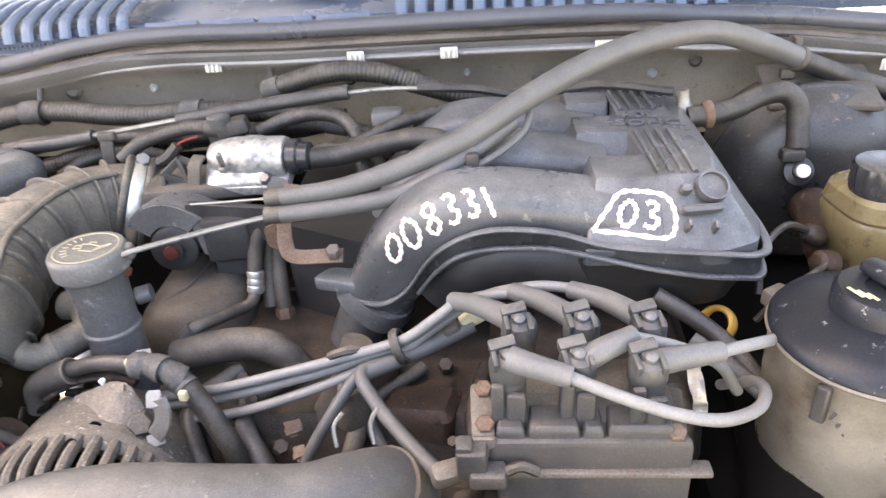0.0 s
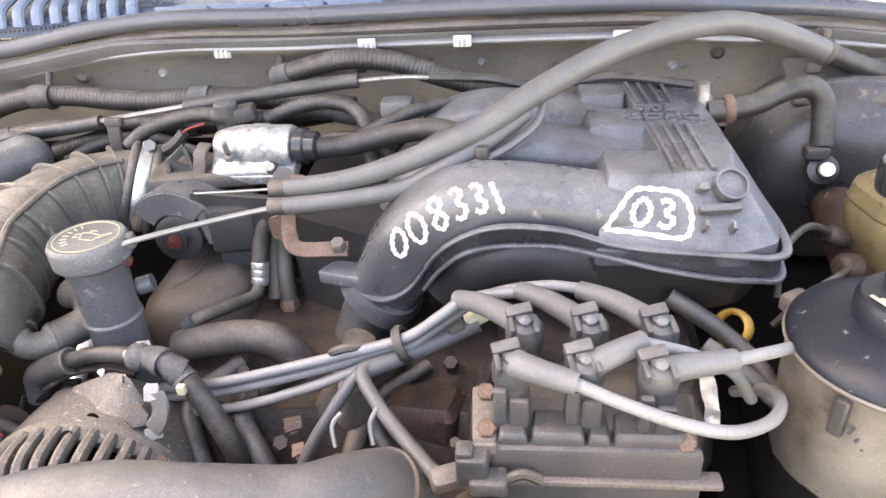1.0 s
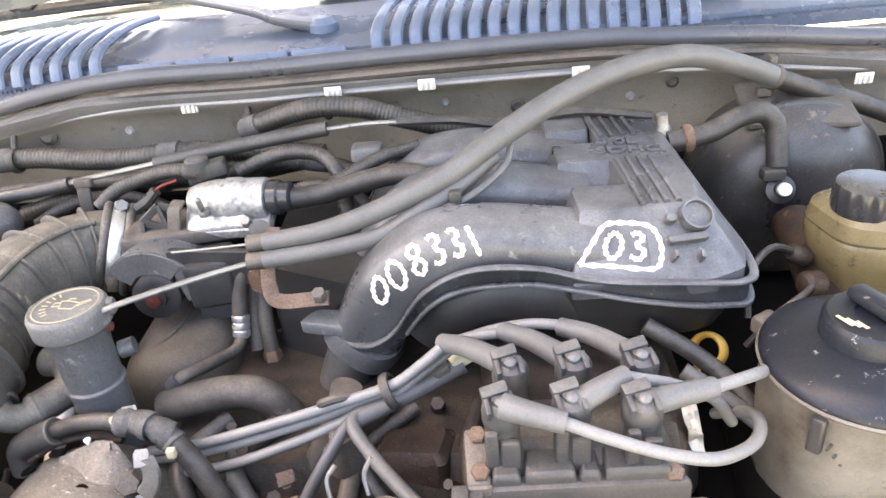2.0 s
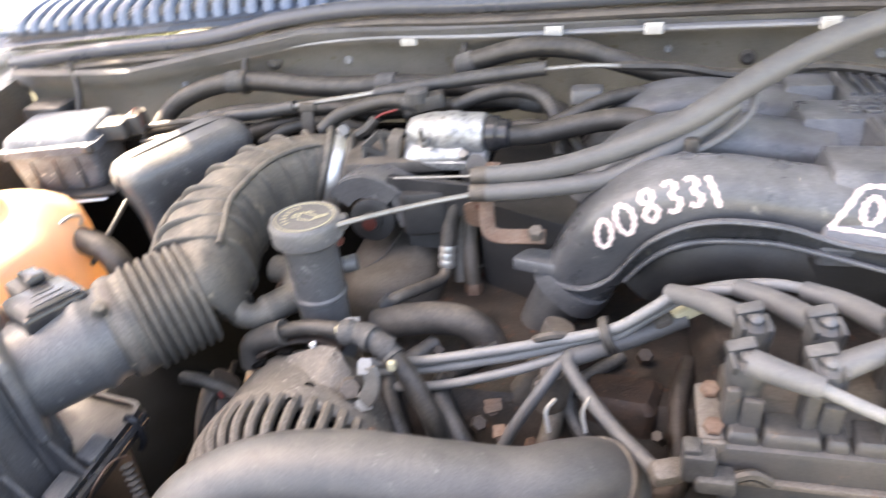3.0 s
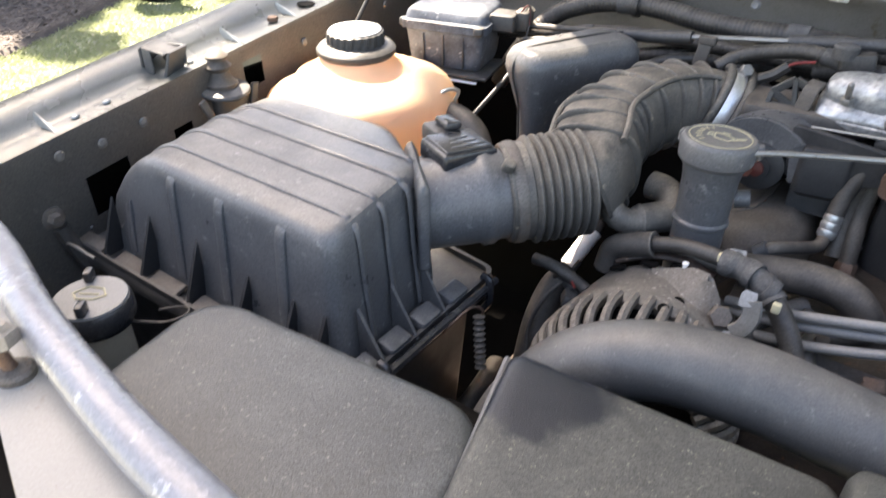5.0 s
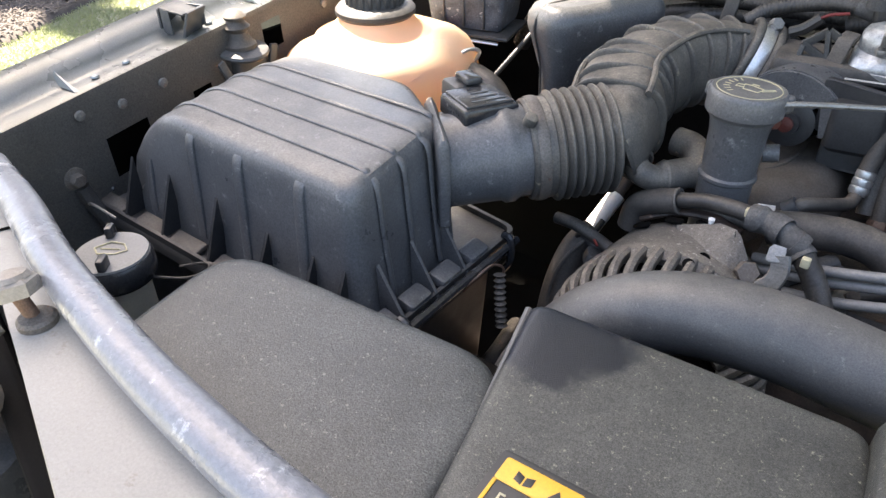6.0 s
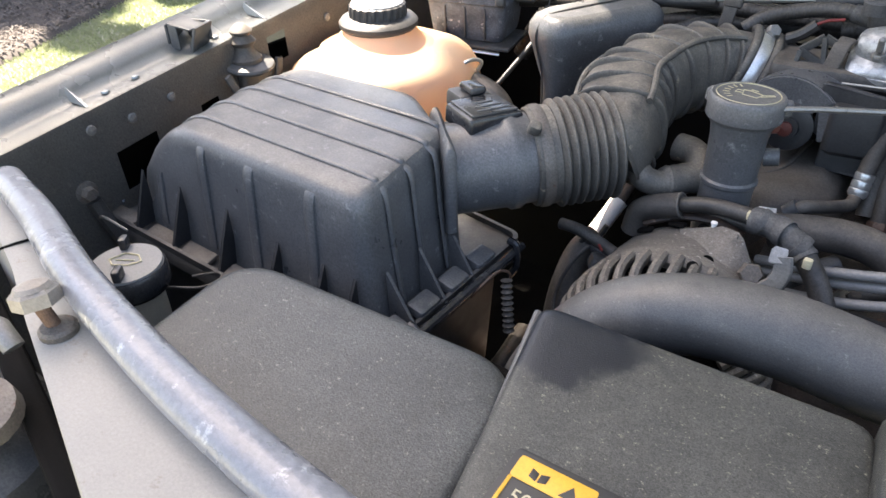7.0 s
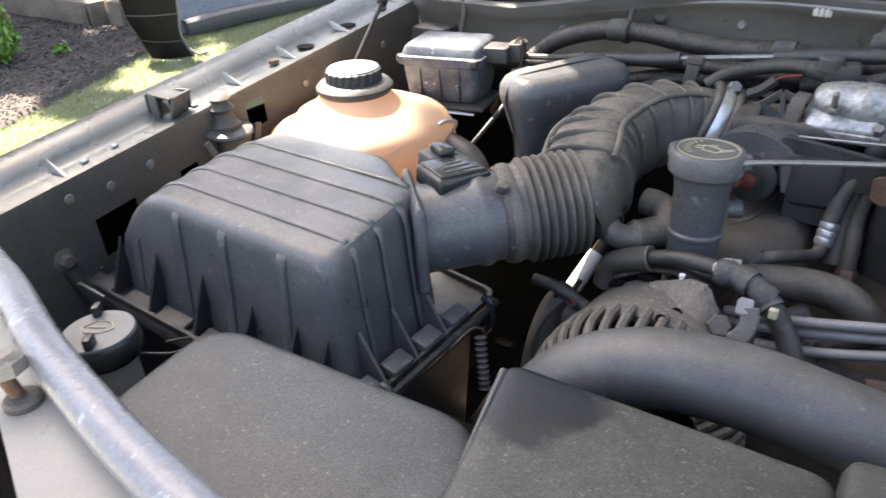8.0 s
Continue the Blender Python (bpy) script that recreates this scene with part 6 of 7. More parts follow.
for k in range(3):
    part("level_mark", box(PC + Vector((-0.046 + 0.006 * k, -0.0555, -0.03 - 0.008 * k)), (0.012, 0.002, 0.002), 0.0005, (0, 0, 40)), "plastic", ps)
part("stem", lathe([(0.03, -0.22), (0.04, -0.17), (0.05, -0.155)], PC, (0, 0, 1), 28), "dark", ps)

# ---- brakes ----
boost = thing("brake_booster", (0.43, 0.25, 0.8), "black painted round brake booster on the firewall", "brake booster")
part("drum", lathe([(0.0, -0.002), (0.045, 0.0), (0.06, 0.004), (0.085, 0.012), (0.10, 0.03), (0.108, 0.05), (0.112, 0.055), (0.112, 0.062), (0.108, 0.066), (0.106, 0.10), (0.1, 0.13)], (0.445, 0.215, 0.905), (0, 1, 0.06), 52), "booster", boost)
part("rim", ring_of((0.445, 0.273, 0.908), (0, 1, 0.06), 0.112, 0.004, 56, 8), "booster", boost)
part("plate", box((0.45, 0.29, 1.01), (0.12, 0.1, 0.01), 0.004, (10, 0, -8)), "tan", boost)
part("valve", lathe([(0.014, -0.004), (0.0155, 0.0), (0.0155, 0.006), (0.008, 0.008), (0.0075, 0.014), (0, 0.015)], (0.411, 0.206, 0.945), (-0.1, -0.8, 0.4), 24), "booster", boost)
part("valve_cap", lathe([(0.0075, 0), (0.007, 0.004), (0, 0.005)], (0.4105, 0.1925, 0.9515), (-0.1, -0.8, 0.4), 18), "white", boost, "white valve centre")
bh = thing("vacuum_hose", (0.37, 0.22, 1.0), "grey rubber vacuum hose from plenum to brake booster", "hose")
part("hose", tube([(0.285, 0.205, 1.012), (0.31, 0.207, 1.014), (0.335, 0.211, 1.018), (0.365, 0.22, 1.028), (0.388, 0.224, 1.029), (0.402, 0.222, 1.017), (0.406, 0.217, 0.995), (0.407, 0.21, 0.972)], 0.0115, 16, 7), "cable", bh)
part("clamp", ring_of((0.307, 0.207, 1.014), (1, 0, 0.1), 0.0125, 0.0028, 22, 8, 1.8), "rust", bh)
part("clip", box((0.401, 0.205, 0.965), (0.024, 0.016, 0.014), 0.003), "cable", bh)
part("fitting", lathe([(0.008, 0), (0.009, 0.01), (0.006, 0.016), (0.006, 0.028), (0, 0.029)], (0.285, 0.215, 1.012), (-0.15, 0, 1), 16), "alu", bh)
mc = thing("brake_fluid_reservoir", (0.44, 0.08, 0.93), "yellowed brake fluid reservoir with black cap", "brake reservoir")
part("tank", levels(round_poly([(0.405, 0.052), (0.47, 0.03), (0.53, 0.05), (0.52, 0.13), (0.42, 0.138), (0.393, 0.115)], 0.02, 5), [(0.905, 0.014), (0.935, 0.004), (0.957, 0.0), (0.962, 0.0025), (0.966, 0.0), (0.98, 0.003), (0.987, 0.012)], dome=True), "brakefluid", mc)
part("cap", lathe([(0.03, 0.0, 0), (0.031, 0.004, 1), (0.031, 0.022, 1), (0.029, 0.026), (0.012, 0.027), (0, 0.027)], (0.436, 0.082, 0.984), (0, 0, 1), 96, 0.0015, 16), "gloss", mc)
cyl = thing("master_cylinder", (0.42, 0.1, 0.9), "rusty cast master cylinder below the reservoir", "master cylinder")
part("casting", tube([(0.40, 0.05, 0.892), (0.415, 0.1, 0.897), (0.43, 0.2, 0.905)], lambda s: 0.018 + 0.006 * s, 20, 3), "rustdark", cyl)
part("port", lathe([(0.012, 0), (0.012, 0.016), (0.008, 0.02), (0, 0.021)], (0.395, 0.06, 0.92), (-0.9, -0.3, 0.2), 12), "rustdark", cyl)
part("port", lathe([(0.01, 0), (0.01, 0.016), (0.007, 0.02), (0, 0.021)], (0.398, 0.1, 0.925), (-0.9, -0.2, 0.4), 12), "grime", cyl)
part("pipe", tube([(0.385, 0.05, 0.925), (0.36, 0.02, 0.935), (0.33, 0.0, 0.93), (0.31, 0.0, 0.9)], 0.003, 8, 5), "cable", cyl)
part("pipe", tube([(0.39, 0.1, 0.93), (0.355, 0.08, 0.95), (0.33, 0.06, 0.935), (0.325, 0.04, 0.9)], 0.0035, 8, 5), "cable", cyl)
dip = thing("dipstick", (0.282, 0.0, 0.87), "yellow plastic dipstick ring", "dipstick")
part("ring", ring_of((0.281, 0.01, 0.889), (-0.6, -0.5, 0.5), 0.0145, 0.003, 30, 8, 2.6), "yellow", dip)
part("stem", tube([(0.279, 0.018, 0.874), (0.276, 0.022, 0.85), (0.272, 0.026, 0.80)], 0.004, 8, 3), "yellow", dip)
rt = thing("foil_tag", (0.245, -0.08, 0.88), "crumpled silver foil tag behind the coil", "tag")
part("strip", sheet(lambda u, v: (0.236 + 0.012 * u + 0.008 * v, -0.06 - 0.02 * v + 0.004 * math.sin(9 * v), 0.90 - 0.045 * v + 0.003 * math.sin(14 * v + 4 * u)), 3, 10, 0.0006), "foiltag", rt)
lp = thing("heater_pipe", (0.28, -0.03, 0.9), "dark pipes beside the steering tank", "pipe")
part("pipe", tube([(0.22, 0.0, 0.93), (0.26, -0.02, 0.91), (0.29, -0.05, 0.89), (0.31, -0.09, 0.86)], 0.008, 12, 5), "plastic", lp)
part("pipe", tube([(0.24, -0.05, 0.92), (0.27, -0.07, 0.905), (0.30, -0.09, 0.885)], 0.007, 12, 5), "greyhose", lp)
part("clip", box((0.312, -0.03, 0.945), (0.022, 0.02, 0.016), 0.003, (0, 0, 30)), "rubber", lp)

# ---- alternator ----
alt = thing("alternator", (-0.28, -0.1, 0.8), "dirty cast alternator with slotted housing", "alternator")
AC, AA = Vector((-0.277, -0.108, 0.792)), Vector((0.10, -0.95, 0.05)).normalized()
part("rear_housing", lathe([(0.05, -0.07), (0.074, -0.068), (0.083, -0.056), (0.0875, -0.03), (0.0915, 0.0), (0.094, 0.022), (0.09, 0.028)], AC, AA, 44), "altalu", alt)
# core coloured near-black to put shade between the fins
part("stator", lathe([(0.084, 0.026), (0.084, 0.04)], AC, AA, 40), "dark", alt)
part("front_housing", lathe([(0.083, 0.038), (0.083, 0.054), (0.066, 0.078), (0.035, 0.084)], AC, AA, 44), "dark", alt)
am = axis_pose(AC, AA)
for k in range(40):
    a = 2 * math.pi * k / 40
    c0, c1 = math.cos(a), math.sin(a)
    part("fin", tube([am @ Vector((0.091 * c0, 0.091 * c1, 0.02)), am @ Vector((0.0935 * c0, 0.0935 * c1, 0.044)), am @ Vector((0.0885 * c0, 0.0885 * c1, 0.062)), am @ Vector((0.07 * c0, 0.07 * c1, 0.08))], 0.0048, 8, 3, 1.25), "altalu", alt)
part("band", lathe([(0.092, 0.008), (0.0945, 0.01), (0.0945, 0.02), (0.092, 0.022)], AC, AA, 44), "altalu", alt)
for x, y, z in ((-0.303, -0.058, 0.8755), (-0.276, -0.052, 0.8775), (-0.33, -0.066, 0.864)):
    part("slot", box((x, y, z), (0.018, 0.008, 0.005), 0.002, (0, (x + 0.277) * 600, -10)), "dark", alt)
part("screw_hole", lathe([(0.005, 0), (0.005, 0.002), (0, 0.001)], (-0.262, -0.132, 0.887), (0, -0.6, 1), 14), "dark", alt)
def hull(pts, bevel=0.003):
    """A cast lump spanned by its corners, with rounded edges."""
    bm = bmesh.new()
    for q in pts:
        bm.verts.new(q)
    bmesh.ops.convex_hull(bm, input=bm.verts[:])
    bmesh.ops.delete(bm, geom=[v for v in bm.verts if not v.link_faces], context="VERTS")
    bmesh.ops.dissolve_limit(bm, angle_limit=0.15, verts=bm.verts[:], edges=bm.edges[:])
    bmesh.ops.bevel(bm, geom=bm.edges[:], offset=bevel, segments=2, affect="EDGES")
    return bm
part("ear", hull([(-0.302, -0.062, 0.876), (-0.262, -0.058, 0.892), (-0.243, -0.064, 0.894), (-0.226, -0.078, 0.876), (-0.22, -0.096, 0.858), (-0.288, -0.1, 0.868), (-0.246, -0.106, 0.872), (-0.264, -0.128, 0.868), (-0.234, -0.128, 0.856), (-0.25, -0.06, 0.82), (-0.232, -0.12, 0.82), (-0.30, -0.09, 0.82)]), "altalu", alt)
part("white_post", lathe([(0.0022, 0), (0.0022, 0.005), (0.003, 0.0055), (0.003, 0.0075), (0, 0.008)], (-0.27, -0.06, 0.884), (0, 0, 1), 12), "white", alt)
part("top_flange", tube([(-0.338, -0.05, 0.862), (-0.305, -0.046, 0.8785), (-0.272, -0.046, 0.8845), (-0.245, -0.05, 0.88)], 0.0055, 10, 5, 0.7), "rustdark", alt)
part("ear_bolt", lathe([(0.006, 0), (0.006, 0.002), (0, 0.001)], (-0.258, -0.104, 0.878), (0, -1, 0.3), 14), "dark", alt)
brk = thing("alternator_bracket", (-0.205, -0.1, 0.88), "bright worn steel bracket on the alternator", "bracket")
part("tab", hull([(-0.214, -0.09, 0.908), (-0.198, -0.088, 0.907), (-0.197, -0.099, 0.895), (-0.213, -0.101, 0.893), (-0.206, -0.09, 0.894)], 0.002), "alu", brk)
part("strap", tube([(-0.202, -0.094, 0.9), (-0.199, -0.098, 0.888), (-0.202, -0.102, 0.876), (-0.209, -0.104, 0.868)], 0.008, 8, 4, 0.3, 4), "alu", brk)
part("lower_tab", hull([(-0.218, -0.104, 0.868), (-0.202, -0.1, 0.87), (-0.2, -0.106, 0.86), (-0.216, -0.11, 0.858), (-0.21, -0.1, 0.86)], 0.001), "bright", brk)
part("bolt", hexbolt((-0.224, -0.092, 0.872), (0.25, -0.7, 0.5), 0.0105, 0.012), "bracket", brk)
al = thing("alternator_harness", (-0.264, -0.048, 0.898), "taped black alternator harness with moulded boot", "wiring")
part("boot", tube([(-0.35, -0.046, 0.846), (-0.346, -0.045, 0.868), (-0.332, -0.046, 0.88), (-0.306, -0.046, 0.89)], 0.0125, 14, 5), "rubber", al)
part("boot_lip", ring_of((-0.306, -0.046, 0.89), (1, 0, 0.4), 0.0118, 0.0013, 20, 6), "duct", al)
part("cable", tube([(-0.309, -0.046, 0.89), (-0.279, -0.048, 0.9), (-0.249, -0.051, 0.903), (-0.224, -0.054, 0.901)], 0.0075, 12, 5), "cable", al)
part("cable", tube([(-0.314, -0.038, 0.878), (-0.279, -0.038, 0.884), (-0.249, -0.042, 0.888), (-0.224, -0.05, 0.893)], 0.006, 12, 5), "cable", al)
part("tape_wrap", tube([(-0.241, -0.052, 0.901), (-0.219, -0.055, 0.902), (-0.201, -0.061, 0.897), (-0.188, -0.069, 0.889)], lambda s: 0.0118 + 0.0008 * math.sin(s * 21) - 0.001 * s, 12, 6), "tape", al)
for x, y, z, a in ((-0.233, -0.053, 0.902, 20), (-0.212, -0.058, 0.901, -14), (-0.196, -0.064, 0.895, 24)):
    part("tape_fold", ring_of((x, y, z), (0.9, -0.25 + a * 0.01, -0.2 - a * 0.012), 0.0118, 0.0012, 16, 6, 4), "tape", al)
part("tape_end", hull([(-0.24, -0.044, 0.912), (-0.224, -0.046, 0.916), (-0.222, -0.05, 0.907), (-0.236, -0.05, 0.906)], 0.0006), "alu", al, "pale loose tape end")
part("conduit", ridged([(-0.192, -0.066, 0.892), (-0.176, -0.076, 0.878), (-0.162, -0.085, 0.858), (-0.151, -0.092, 0.833), (-0.144, -0.098, 0.788)], 0.0098, 0.004, 0.00008), "cable", al)
part("small_clip", box((-0.242, -0.056, 0.906), (0.006, 0.006, 0.009), 0.001), "ink", al)
part("small_clip", box((-0.184, -0.086, 0.896), (0.007, 0.006, 0.009), 0.001), "ink", al)
part("plug", tube([(-0.385, -0.07, 0.836), (-0.37, -0.072, 0.826), (-0.352, -0.074, 0.814)], lambda s: 0.007 + 0.004 * s, 10, 4), "plastic", al)
part("plug_wire", tube([(-0.386, -0.028, 0.828), (-0.404, -0.053, 0.778), (-0.399, -0.068, 0.738)], 0.003, 8, 4), "cable", al)
part("plug_wire", tube([(-0.396, -0.066, 0.826), (-0.386, -0.068, 0.834), (-0.375, -0.07, 0.832)], 0.0035, 8, 4), "cable", al)
sp = thing("white_sleeve", (-0.458, 0.13, 0.72), "white plastic sleeve on a dark hose deep in the bay", "sleeve")
part("sleeve", tube([(-0.4594, 0.1804, 0.7316), (-0.4712, 0.1361, 0.6966)], 0.0122, 14, 3), "white", sp)
part("frayed_end", tube([(-0.4712, 0.1361, 0.6966), (-0.4748, 0.1238, 0.6863)], lambda s: 0.0122 * (1 - s * 0.8), 14, 3), "white", sp)
part("hose", tube([(-0.4491, 0.2237, 0.7646), (-0.4594, 0.1804, 0.7316), (-0.4712, 0.1361, 0.6966), (-0.48, 0.0795, 0.641)], 0.0095, 12, 4), "grime", sp)
pf = thing("plug_pigtail", (-0.375, -0.085, 0.86), "black wire pigtail with coloured ends beside the alternator", "wiring")
part("sheath", tube([(-0.419, -0.07, 0.841), (-0.397, -0.073, 0.843), (-0.374, -0.077, 0.84), (-0.35, -0.085, 0.838)], 0.0065, 10, 5), "cable", pf)
part("plug", box((-0.362, -0.09, 0.824), (0.024, 0.02, 0.016), 0.004, (0, 20, 30)), "plastic", pf)
part("red_wire", tube([(-0.366, -0.09, 0.846), (-0.36, -0.094, 0.843)], 0.0013, 6, 3), "redwire", pf)
part("loop", tube([(-0.375, -0.07, 0.84), (-0.395, -0.09, 0.81), (-0.4, -0.11, 0.775), (-0.385, -0.125, 0.745)], 0.0022, 8, 5), "cable", pf)

# ---- coolant outlet hose, valve cover, fittings ----
th = thing("bypass_hose", (-0.16, -0.03, 0.88), "dusty black bypass hose bending down to the pump", "hose")
part("hose", tube([(-0.233, 0.008, 0.861), (-0.206, 0.008, 0.869), (-0.168, 0.01, 0.874), (-0.138, 0.01, 0.869), (-0.118, 0.008, 0.849), (-0.112, 0.003, 0.826), (-0.11, -0.007, 0.781)], 0.0165, 18, 7), "rubber", th)
part("clamp", ring_of((-0.11, -0.005, 0.791), (0.012, -0.162, 0.981), 0.018, 0.003, 22, 8, 2), "rust", th)
part("second_hose", tube([(-0.09, -0.05, 0.78), (-0.085, -0.045, 0.82), (-0.06, -0.03, 0.86), (-0.045, -0.02, 0.90)], 0.014, 14, 5), "rubber", th)
vc = thing("valve_cover", (-0.2, 0.07, 0.85), "dust coated tan valve cover", "valve cover")
part("cover", levels(round_poly([(-0.31, 0.04), (-0.235, 0.035), (-0.185, 0.07), (-0.185, 0.32), (-0.31, 0.32)], 0.04, 6), [(0.79, 0.0), (0.845, 0.003), (0.868, 0.014), (0.88, 0.034)], dome=True), "tan", vc)
part("flange", levels(round_poly([(-0.32, 0.03), (-0.235, 0.022), (-0.175, 0.062), (-0.175, 0.325), (-0.32, 0.325)], 0.04, 6), [(0.785, 0.0), (0.798, 0.0), (0.801, 0.003)]), "tan", vc)
for x, y in ((-0.305, 0.045), (-0.23, 0.032), (-0.182, 0.085), (-0.182, 0.18)):
    part("bolt", hexbolt((x, y, 0.80), (0, 0, 1), 0.007, 0.012), "grime", vc)
part("rib", tube([(-0.27, 0.08, 0.879), (-0.25, 0.12, 0.8815), (-0.245, 0.24, 0.8815)], 0.003, 8, 4, 0.6), "tan", vc)
fit_ = thing("metal_line", (-0.17, 0.01, 0.9), "dusty coolant line with silver crimped fitting", "pipe")
part("line", tube([(-0.218, 0.022, 0.882), (-0.212, 0.024, 0.886), (-0.198, 0.05, 0.878), (-0.186, 0.075, 0.87), (-0.181, 0.088, 0.868), (-0.1795, 0.1, 0.873)], 0.0066, 12, 6), "rubber", fit_)
part("line_end", tube([(-0.226, 0.02, 0.876), (-0.217, 0.022, 0.885)], 0.0085, 12, 2), "boot", fit_)
part("crimp", lathe([(0.0075, 0.0), (0.0095, 0.003), (0.0095, 0.008), (0.0085, 0.009), (0.0095, 0.011), (0.0095, 0.016), (0.0085, 0.017), (0.0095, 0.019), (0.0095, 0.024), (0.007, 0.027)], (-0.1795, 0.1, 0.871), (0.04, 0.35, 0.8), 18), "bright", fit_, "silver crimped fitting")
part("line", tube([(-0.179, 0.108, 0.89), (-0.176, 0.118, 0.915), (-0.168, 0.125, 0.94)], 0.0085, 12, 4), "rubber", fit_)
part("line", tube([(-0.152, 0.102, 0.842), (-0.155, 0.115, 0.875), (-0.158, 0.13, 0.893), (-0.155, 0.14, 0.93)], 0.0085, 12, 4), "tan", fit_)
part("line_nut", hexbolt((-0.152, 0.101, 0.838), (-0.05, 0.3, 1), 0.0105, 0.012), "rust", fit_)
part("line", tube([(-0.167, 0.105, 0.85), (-0.169, 0.12, 0.877), (-0.169, 0.13, 0.895), (-0.165, 0.14, 0.93)], 0.0085, 12, 4), "tan", fit_)
cs = thing("coolant_sensor", (-0.141, 0.138, 0.80), "dark red brown sensor deep between the hoses", "sensor")
part("body", lathe([(0.01, 0), (0.0115, 0.012), (0.0115, 0.03), (0.009, 0.042), (0, 0.044)], (-0.141, 0.138, 0.806), (0.05, 0, 1), 16), "redbrown", cs)
part("clip", tube([(-0.15, 0.13, 0.855), (-0.14, 0.127, 0.859), (-0.13, 0.13, 0.862)], 0.0018, 6, 3), "alu", cs)
part("base_nut", hexbolt((-0.141, 0.138, 0.796), (0, -0.3, 1), 0.013, 0.01), "rust", cs)
wo = thing("water_outlet", (-0.06, -0.05, 0.85), "dark cast water outlet with loose ring clamp", "casting")
part("casting", tube([(-0.035, -0.02, 0.78), (-0.04, -0.015, 0.83), (-0.03, 0.0, 0.865)], 0.02, 16, 4), "rustdark", wo)
part("ring_clamp", tube([(-0.065, -0.045, 0.90), (-0.06, -0.055, 0.912), (-0.045, -0.055, 0.917), (-0.03, -0.045, 0.908), (-0.028, -0.03, 0.885), (-0.032, -0.01, 0.868)], 0.004, 8, 5), "rubber", wo)

# ---- engine mass below ----
eng = thing("engine_block", (-0.02, 0.05, 0.6), "oily rusty engine block deep in the bay", "engine")
part("block", levels(round_poly([(-0.26, -0.08), (0.24, -0.08), (0.26, 0.3), (-0.28, 0.3)], 0.03, 4), [(0.55, 0), (0.80, 0), (0.84, 0.03)]), "grime", eng)
part("front_cover", levels(round_poly([(-0.2, -0.13), (0.12, -0.13), (0.2, -0.05), (-0.24, -0.05)], 0.03, 4), [(0.55, 0), (0.76, 0), (0.8, 0.03)]), "grime", eng)
part("valve_cover", levels(round_poly([(0.07, -0.08), (0.26, -0.08), (0.27, 0.28), (0.07, 0.28)], 0.03, 4), [(0.8, 0), (0.86, 0.004), (0.88, 0.02)], dome=True), "grime", eng)
part("head", box((-0.03, 0.12, 0.812), (0.18, 0.26, 0.05), 0.012), "grime", eng)
part("rail_cover", levels(round_poly([(-0.03, -0.06), (0.04, -0.07), (0.05, -0.02), (-0.025, -0.015)], 0.01, 4), [(0.81, 0.0), (0.842, 0.002), (0.85, 0.01)]), "rustdark", eng)
part("boss", lathe([(0.016, 0), (0.017, 0.02), (0.012, 0.03), (0.01, 0.045), (0, 0.046)], (-0.052, -0.055, 0.84), (0.1, -0.2, 1), 16), "bracket", eng)
part("rusty_plate", hull([(-0.112, -0.075, 0.856), (-0.09, -0.072, 0.86), (-0.086, -0.086, 0.852), (-0.104, -0.09, 0.848), (-0.1, -0.08, 0.84)], 0.003), "rustdark", eng)
part("rusty_lug", hull([(-0.1, -0.094, 0.846), (-0.084, -0.092, 0.85), (-0.08, -0.104, 0.842), (-0.096, -0.108, 0.838), (-0.09, -0.1, 0.83)], 0.003), "rust", eng)
part("intake_leg", levels(round_poly([(-0.146, 0.12), (-0.04, 0.07), (-0.03, 0.28), (-0.146, 0.28)], 0.016, 5), [(0.78, 0.0), (0.90, 0.0), (0.945, 0.002)]), "blackmatt", eng, "dark lower leg of the intake")
for p in ((-0.082, 0.004, 0.85), (-0.06, -0.07, 0.872)):
    part("small_bolt", hexbolt(p, (0.2, -0.5, 1), 0.004, 0.004), "bracket", eng)
random.seed(4)
for k in range(46):
    x, y = random.uniform(-0.22, 0.24), random.uniform(-0.13, 0.02)
    z = 0.80 + random.uniform(-0.01, 0.05) + 0.12 * max(0, y + 0.05)
    part("stud", hexbolt((x, y, z), (random.uniform(-0.4, 0.4), -0.6, 1), random.uniform(0.004, 0.008), random.uniform(0.006, 0.018)), random.choice(("rust", "grime", "rustdark", "grime")), eng)
for k in range(7):
    x = -0.2 + 0.06 * k
    part("pipe", tube([(x, -0.1, 0.74 + random.uniform(0, 0.05)), (x + 0.02, -0.1, 0.80), (x + random.uniform(-0.03, 0.05), -0.05, 0.84), (x + 0.03, 0.0, 0.85)], random.uniform(0.006, 0.014), 10, 5), random.choice(("grime", "rubber", "plastic")), eng)
lowh = thing("lower_hose", (-0.42, -0.2, 0.75), "dark hoses in the gap beside the air cleaner", "hose")
part("hose", tube([(-0.385, -0.05, 0.825), (-0.398, -0.062, 0.806), (-0.402, -0.085, 0.77), (-0.398, -0.11, 0.72)], 0.016, 12, 5), "rubber", lowh)
part("hose", tube([(-0.47, -0.26, 0.62), (-0.45, -0.22, 0.66), (-0.44, -0.15, 0.68), (-0.45, -0.08, 0.68)], 0.014, 12, 5), "grime", lowh)
part("rusty_mount", box((-0.43, -0.03, 0.6), (0.1, 0.1, 0.05), 0.012), "rustdark", lowh)
# added near-black box standing in for shade at the bottom of the gap
part("dark_filler", box((-0.5, 0.05, 0.5), (0.25, 0.3, 0.06), 0.02), "dark", lowh)
# made-up box and tube, near-black in place of the shade beside the engine
rail = thing("bay_filler", (0.42, -0.05, 0.6), "added near-black filler low in the bay", "frame rail")
